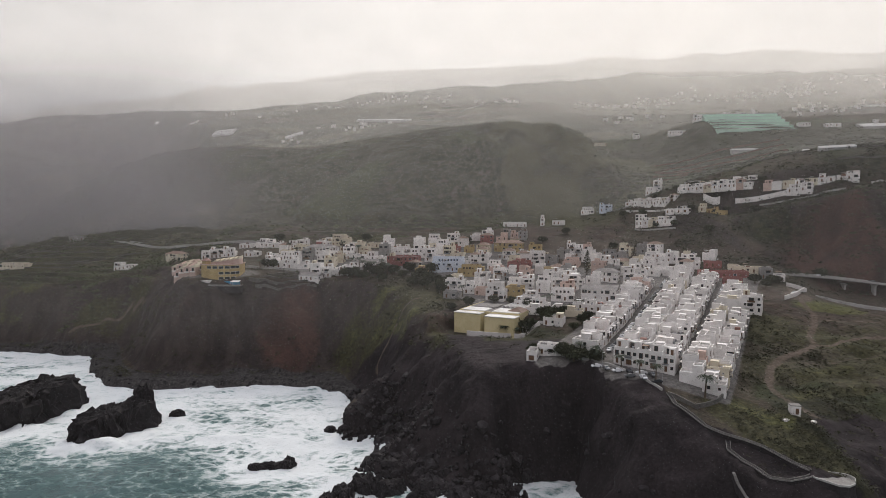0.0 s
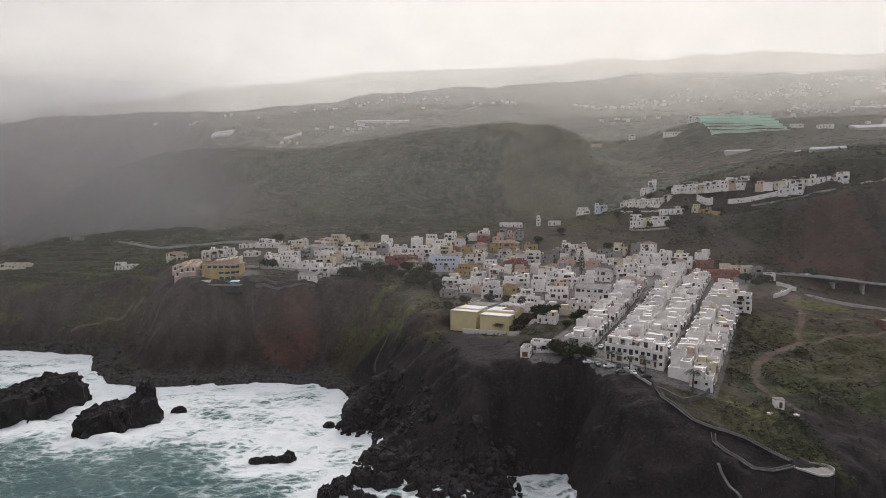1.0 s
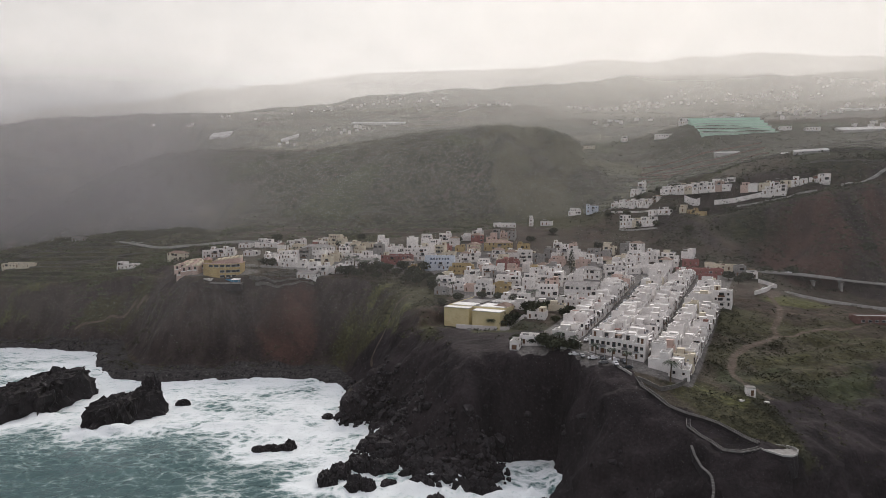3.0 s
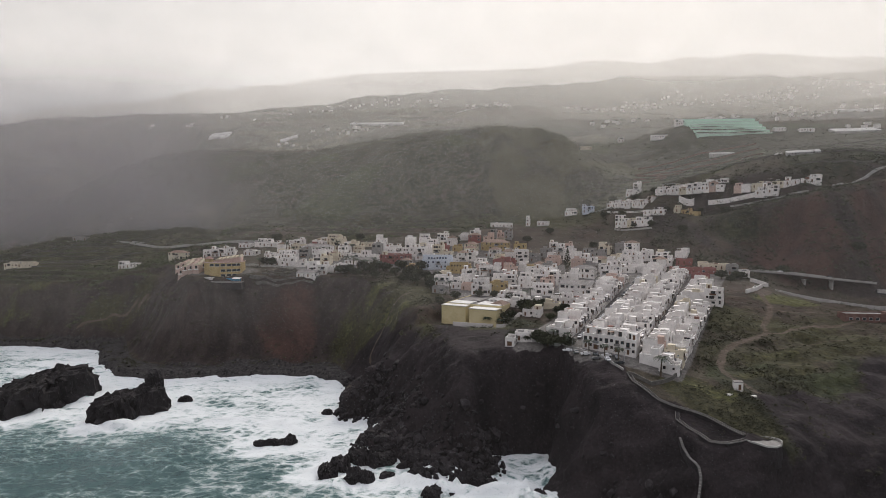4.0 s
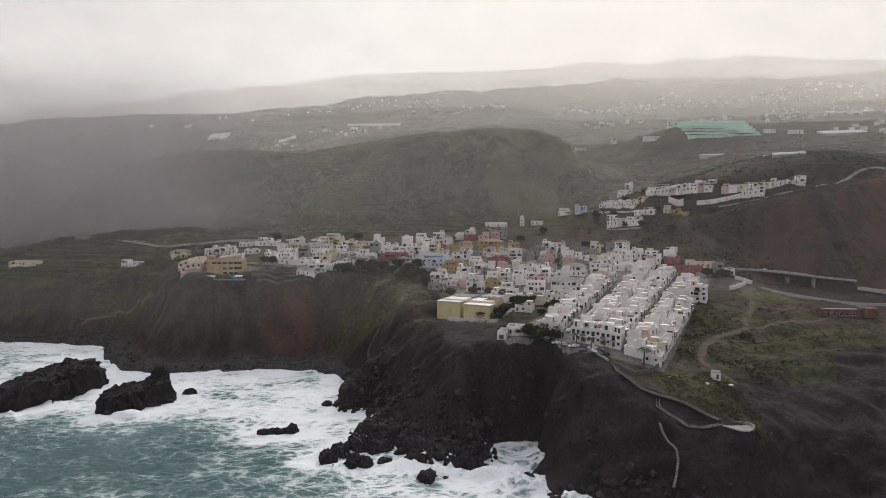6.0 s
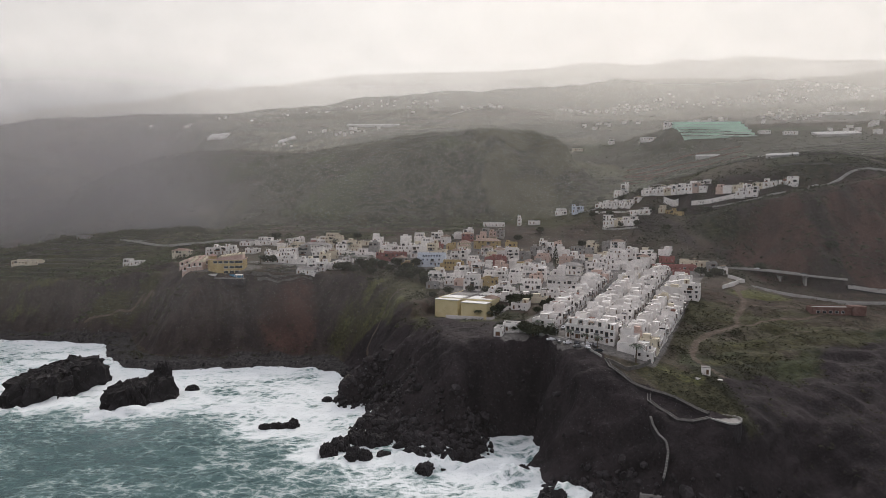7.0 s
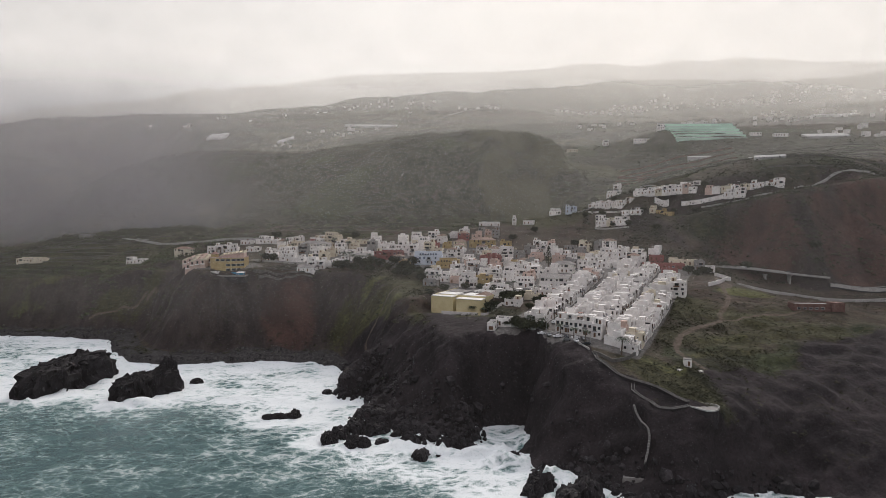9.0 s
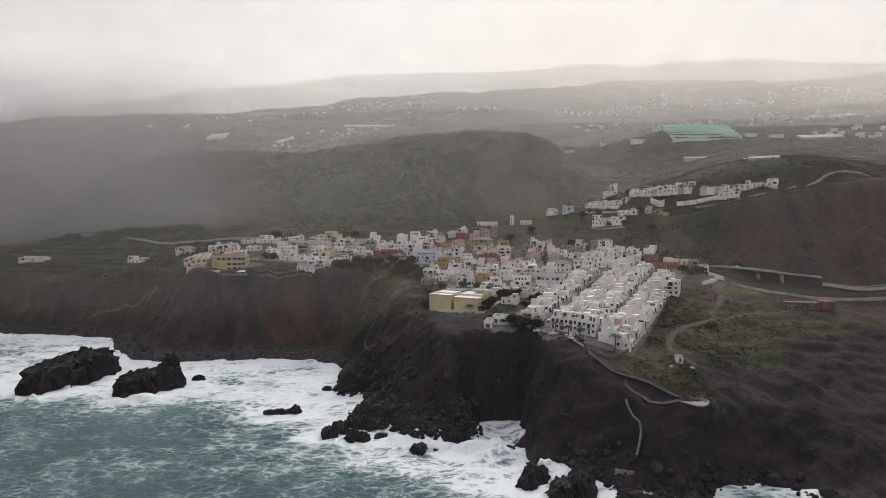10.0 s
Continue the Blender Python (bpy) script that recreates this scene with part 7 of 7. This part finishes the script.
def shrubs(name, count, spots, size, material, label, seed, tri=14):
    """Low scrub, too much to count: small ragged tufts of leaf blades strewn over areas of the plan."""
    local = np.random.RandomState(seed)
    which = local.choice(len(spots), count, p=np.array([s[4] for s in spots]) / sum(s[4] for s in spots))
    spot = np.array([s[:4] for s in spots], float)[which]
    px, py = spot[:, 0] + spot[:, 2] * local.uniform(-1, 1, count), spot[:, 1] + spot[:, 3] * local.uniform(-1, 1, count)
    iv, iu = np.interp(py, reach, np.arange(len(reach))), (px / (py + 180) + 1.2) / 2.4 * (len(fan) - 1)
    i, j = np.clip(np.round(iv).astype(int), 0, len(reach) - 1), np.clip(np.round(iu).astype(int), 0, len(fan) - 1)
    pz = FZ[i, j]
    keep = (track[i, j] < 0.3) & (village[i, j] < 0.4) & (d[i, j] > 3) & (pz > 2.5) & (rough(px, py, 22, 2, seed) + local.uniform(-0.6, 0.6, count) > -0.15)
    keep &= (lava_mask[i, j] < 0.6) | (local.rand(count) < 0.10)
    px, py, pz = px[keep], py[keep], pz[keep]
    n = len(px)
    s = size * np.exp(np.clip(local.normal(0, 0.45, n), -1.0, 0.7))
    base = np.stack([px, py, pz], -1)[:, None, None, :]
    mid = local.normal(0, 1, (n, tri, 1, 3)) * np.array([0.55, 0.55, 0.25]) + np.array([0, 0, 0.3])
    blade = mid + np.clip(local.normal(0, 1, (n, tri, 3, 3)), -1.5, 1.5) * np.array([0.28, 0.28, 0.2])
    verts = (base + blade * s[:, None, None, None]).reshape(-1, 3)
    me = bpy.data.meshes.new(name)
    me.vertices.add(len(verts))
    me.vertices.foreach_set("co", verts.ravel())
    me.loops.add(len(verts))
    me.loops.foreach_set("vertex_index", np.arange(len(verts)))
    me.polygons.add(len(verts) // 3)
    me.polygons.foreach_set("loop_start", np.arange(0, len(verts), 3))
    me.update(calc_edges=True)
    me.materials.append(M[material])
    tagged(new(name, me), label, "scrub", kind="stuff")


shrubs("field_scrub", 9000, [(165, 250, 70, 70, 5), (240, 300, 70, 60, 2), (112, 195, 14, 16, 1.5), (130, 200, 30, 25, 1.0), (115, 300, 80, 90, 0.7), (280, 380, 80, 40, 1.6), (190, 200, 60, 40, 1.2)], 0.6, "scrub", "low olive and dry scrub over the fields", 1)
shrubs("green_scrub", 3600, [(150, 278, 18, 22, 4), (128, 250, 10, 16, 2), (150, 222, 14, 14, 2), (-30, 425, 45, 25, 4), (-10, 395, 25, 30, 2), (155, 262, 50, 60, 3), (118, 196, 18, 14, 1), (140, 290, 20, 40, 1.5), (-20, 360, 40, 30, 1.5), (20, 275, 30, 30, 0.8)], 0.95, "scrub", "dark green bushes on rough ground", 2)
shrubs("slope_scrub", 5000, [(165, 188, 50, 26, 3), (230, 200, 60, 40, 2)], 0.8, "scrub", "dark low scrub over the eastern slope", 7)
shrubs("cliff_scrub", 5000, [(-130, 420, 110, 40, 2), (-280, 470, 90, 50, 1.5), (0, 300, 60, 50, 1.2), (-20, 360, 50, 40, 1)], 1.2, "scrub", "scrub clinging to the brown cliffs", 3)
shrubs("terrace_crops", 9000, [(-390, 600, 200, 120, 4), (-260, 520, 70, 50, 1), (-60, 600, 120, 40, 1.3), (290, 590, 130, 60, 1.2)], 1.5, "turf", "rows of green crops on farmed terraces", 4)
shrubs("hill_scrub", 16000, [(-100, 740, 420, 140, 5), (280, 620, 180, 150, 2), (-620, 980, 300, 170, 2), (340, 430, 120, 50, 1)], 1.3, "leaf", "dark bushes over the hillside", 5, 10)
shrubs("east_hill_scrub", 20000, [(300, 560, 150, 110, 4), (330, 430, 150, 45, 6), (420, 640, 140, 120, 3), (250, 470, 60, 50, 1)], 1.5, "leaf", "dark bushes and hedges over the eastern hill", 8, 9)
shrubs("upland_scrub", 9000, [(-100, 1150, 700, 280, 4), (500, 1150, 400, 350, 2), (0, 1650, 1200, 250, 2)], 2.2, "scrub", "scrub and hedges over the uplands", 6, 9)


# ---- cars and lamps ----
def car_parts():
    outline = [(-2.05, 0.45), (-2.1, 0.8), (-1.9, 0.98), (-1.2, 1.02), (-0.65, 1.45), (0.75, 1.48), (1.45, 1.05), (2.0, 0.95), (2.1, 0.7), (2.05, 0.4), (1.7, 0.28), (-1.7, 0.28)]
    n = len(outline)
    v = []
    for y, k in ((-0.82, 0.0), (-0.72, 1.0), (0.72, 1.0), (0.82, 0.0)):
        v += [(x, y * (0.86 if z > 1.1 and k else 1), z) for x, z in outline]
    f = []
    for r in range(3):
        f += [(n * r + j, n * r + (j + 1) % n, n * r + n + (j + 1) % n, n * r + n + j) for j in range(n)]
    f += [tuple(range(n - 1, -1, -1)), tuple(range(3 * n, 4 * n))]
    glass = []
    for pts in ([(-1.14, -0.66, 1.07), (-1.14, 0.66, 1.07), (-0.7, 0.58, 1.43), (-0.7, -0.58, 1.43)], [(1.40, 0.66, 1.1), (1.40, -0.66, 1.1), (0.82, -0.58, 1.46), (0.82, 0.58, 1.46)]):
        glass.append(([(x + math.copysign(0.03, x), y, z + 0.02) for x, y, z in pts] + [(x * 0.97, y, z - 0.03) for x, y, z in pts], [(0, 1, 2, 3), (7, 6, 5, 4), (0, 4, 5, 1), (1, 5, 6, 2), (2, 6, 7, 3), (3, 7, 4, 0)]))
    ring = [(0.32 * math.cos(6.283 * j / 10), 0.32 * math.sin(6.283 * j / 10)) for j in range(10)]
    w = [(x, -0.1, z) for x, z in ring] + [(x, 0.1, z) for x, z in ring]
    wf = [(j, (j + 1) % 10, 10 + (j + 1) % 10, 10 + j) for j in range(10)] + [tuple(range(9, -1, -1)), tuple(range(10, 20))]
    return (v, f), glass, (w, wf)


BODY, GLASS, WHEEL = car_parts()
CAR_BODIES = {k: mesh_from("body", *BODY, M[k]) for k in ("car_white", "car_grey", "car_dark", "car_red")}
CAR_GLASS = [mesh_from("windscreen", *g, M["glass"]) for g in GLASS]
CAR_WHEEL = mesh_from("wheel", *WHEEL, M["rubber"])


def car(x, y, turn, paint, z=None):
    ob = new("car")
    ob.matrix_world = pose(x, y, (ground_at(x, y) if z is None else z) + 0.06, 0, 0, turn)
    part_of(ob, "body", None, None, mesh=CAR_BODIES[paint])
    for g in CAR_GLASS:
        part_of(ob, "windscreen", None, None, mesh=g)
    for wx in (-1.3, 1.3):
        for wy in (-0.78, 0.78):
            part_of(ob, "wheel", None, None, Matrix.Translation((wx, wy, 0.32)), mesh=CAR_WHEEL)
    names = {"car_white": "white", "car_grey": "grey", "car_dark": "dark", "car_red": "red"}
    tagged(ob, f"small {names[paint]} hatchback parked on the asphalt", "car", "parked cars")


paints = ["car_white", "car_grey", "car_white", "car_dark", "car_white", "car_grey", "car_dark"]
for n, (e, q) in enumerate([(238.5, -66), (238, -62), (237.5, -57.5), (237.5, -53), (238, -48.5), (238.5, -44.5), (233.5, -42), (234, -47), (234.5, -52)]):
    x, y = street_point(e, q)
    car(x, y, YAW_STREET + 90 * (n % 2) + 35, paints[n % 7])
for n in range(30):
    x, y = street_point(262 + 6.0 * n, -35.6)
    if n % 7 != 5:
        car(x, y, YAW_STREET + 90, paints[(n * 3 + n // 4) % 7])
for n in range(26):
    x, y = street_point(258 + 6.4 * n, -66.0 - 0.032 * 6.4 * n)
    if n % 6 != 3:
        car(x, y, YAW_STREET + 90, paints[(n * 5 + n // 3) % 7])
for x, y, turn, paint, z in ((247, 400.5, -26, "car_white", 65.6), (274, 387.5, -20, "car_grey", 63.0), (207, 357, 30, "car_white", None)):
    car(x, y, turn, paint, z)


def street_lamp(x, y, turn):
    ob = new("street_lamp")
    ob.matrix_world = pose(x, y, ground_at(x, y), 0, 0, turn)
    v, f = [], []
    for z, r in ((-0.5, 0.09), (5.5, 0.06)):
        v += [(r * math.cos(6.283 * j / 6), r * math.sin(6.283 * j / 6), z) for j in range(6)]
    f = [(j, (j + 1) % 6, 6 + (j + 1) % 6, 6 + j) for j in range(6)]
    part_of(ob, "pole", (v, f), M["metal"])
    part_of(ob, "lamp_head", rings_geo(0, -0.5, [(0.12, 0.6, 5.5), (0.16, 0.65, 5.62), (0.1, 0.5, 5.72)]), M["metal"])
    tagged(ob, "slim grey street lamp on a pole", "street lamp", "street lamps")


for n, (e, q) in enumerate([(234, -40), (236, -52), (240, -64), (246, -74), (290, -40.6), (320, -40.6), (350, -40.6), (300, -74.5), (340, -74.5)]):
    x, y = street_point(e, q)
    street_lamp(x, y, 60 * n)
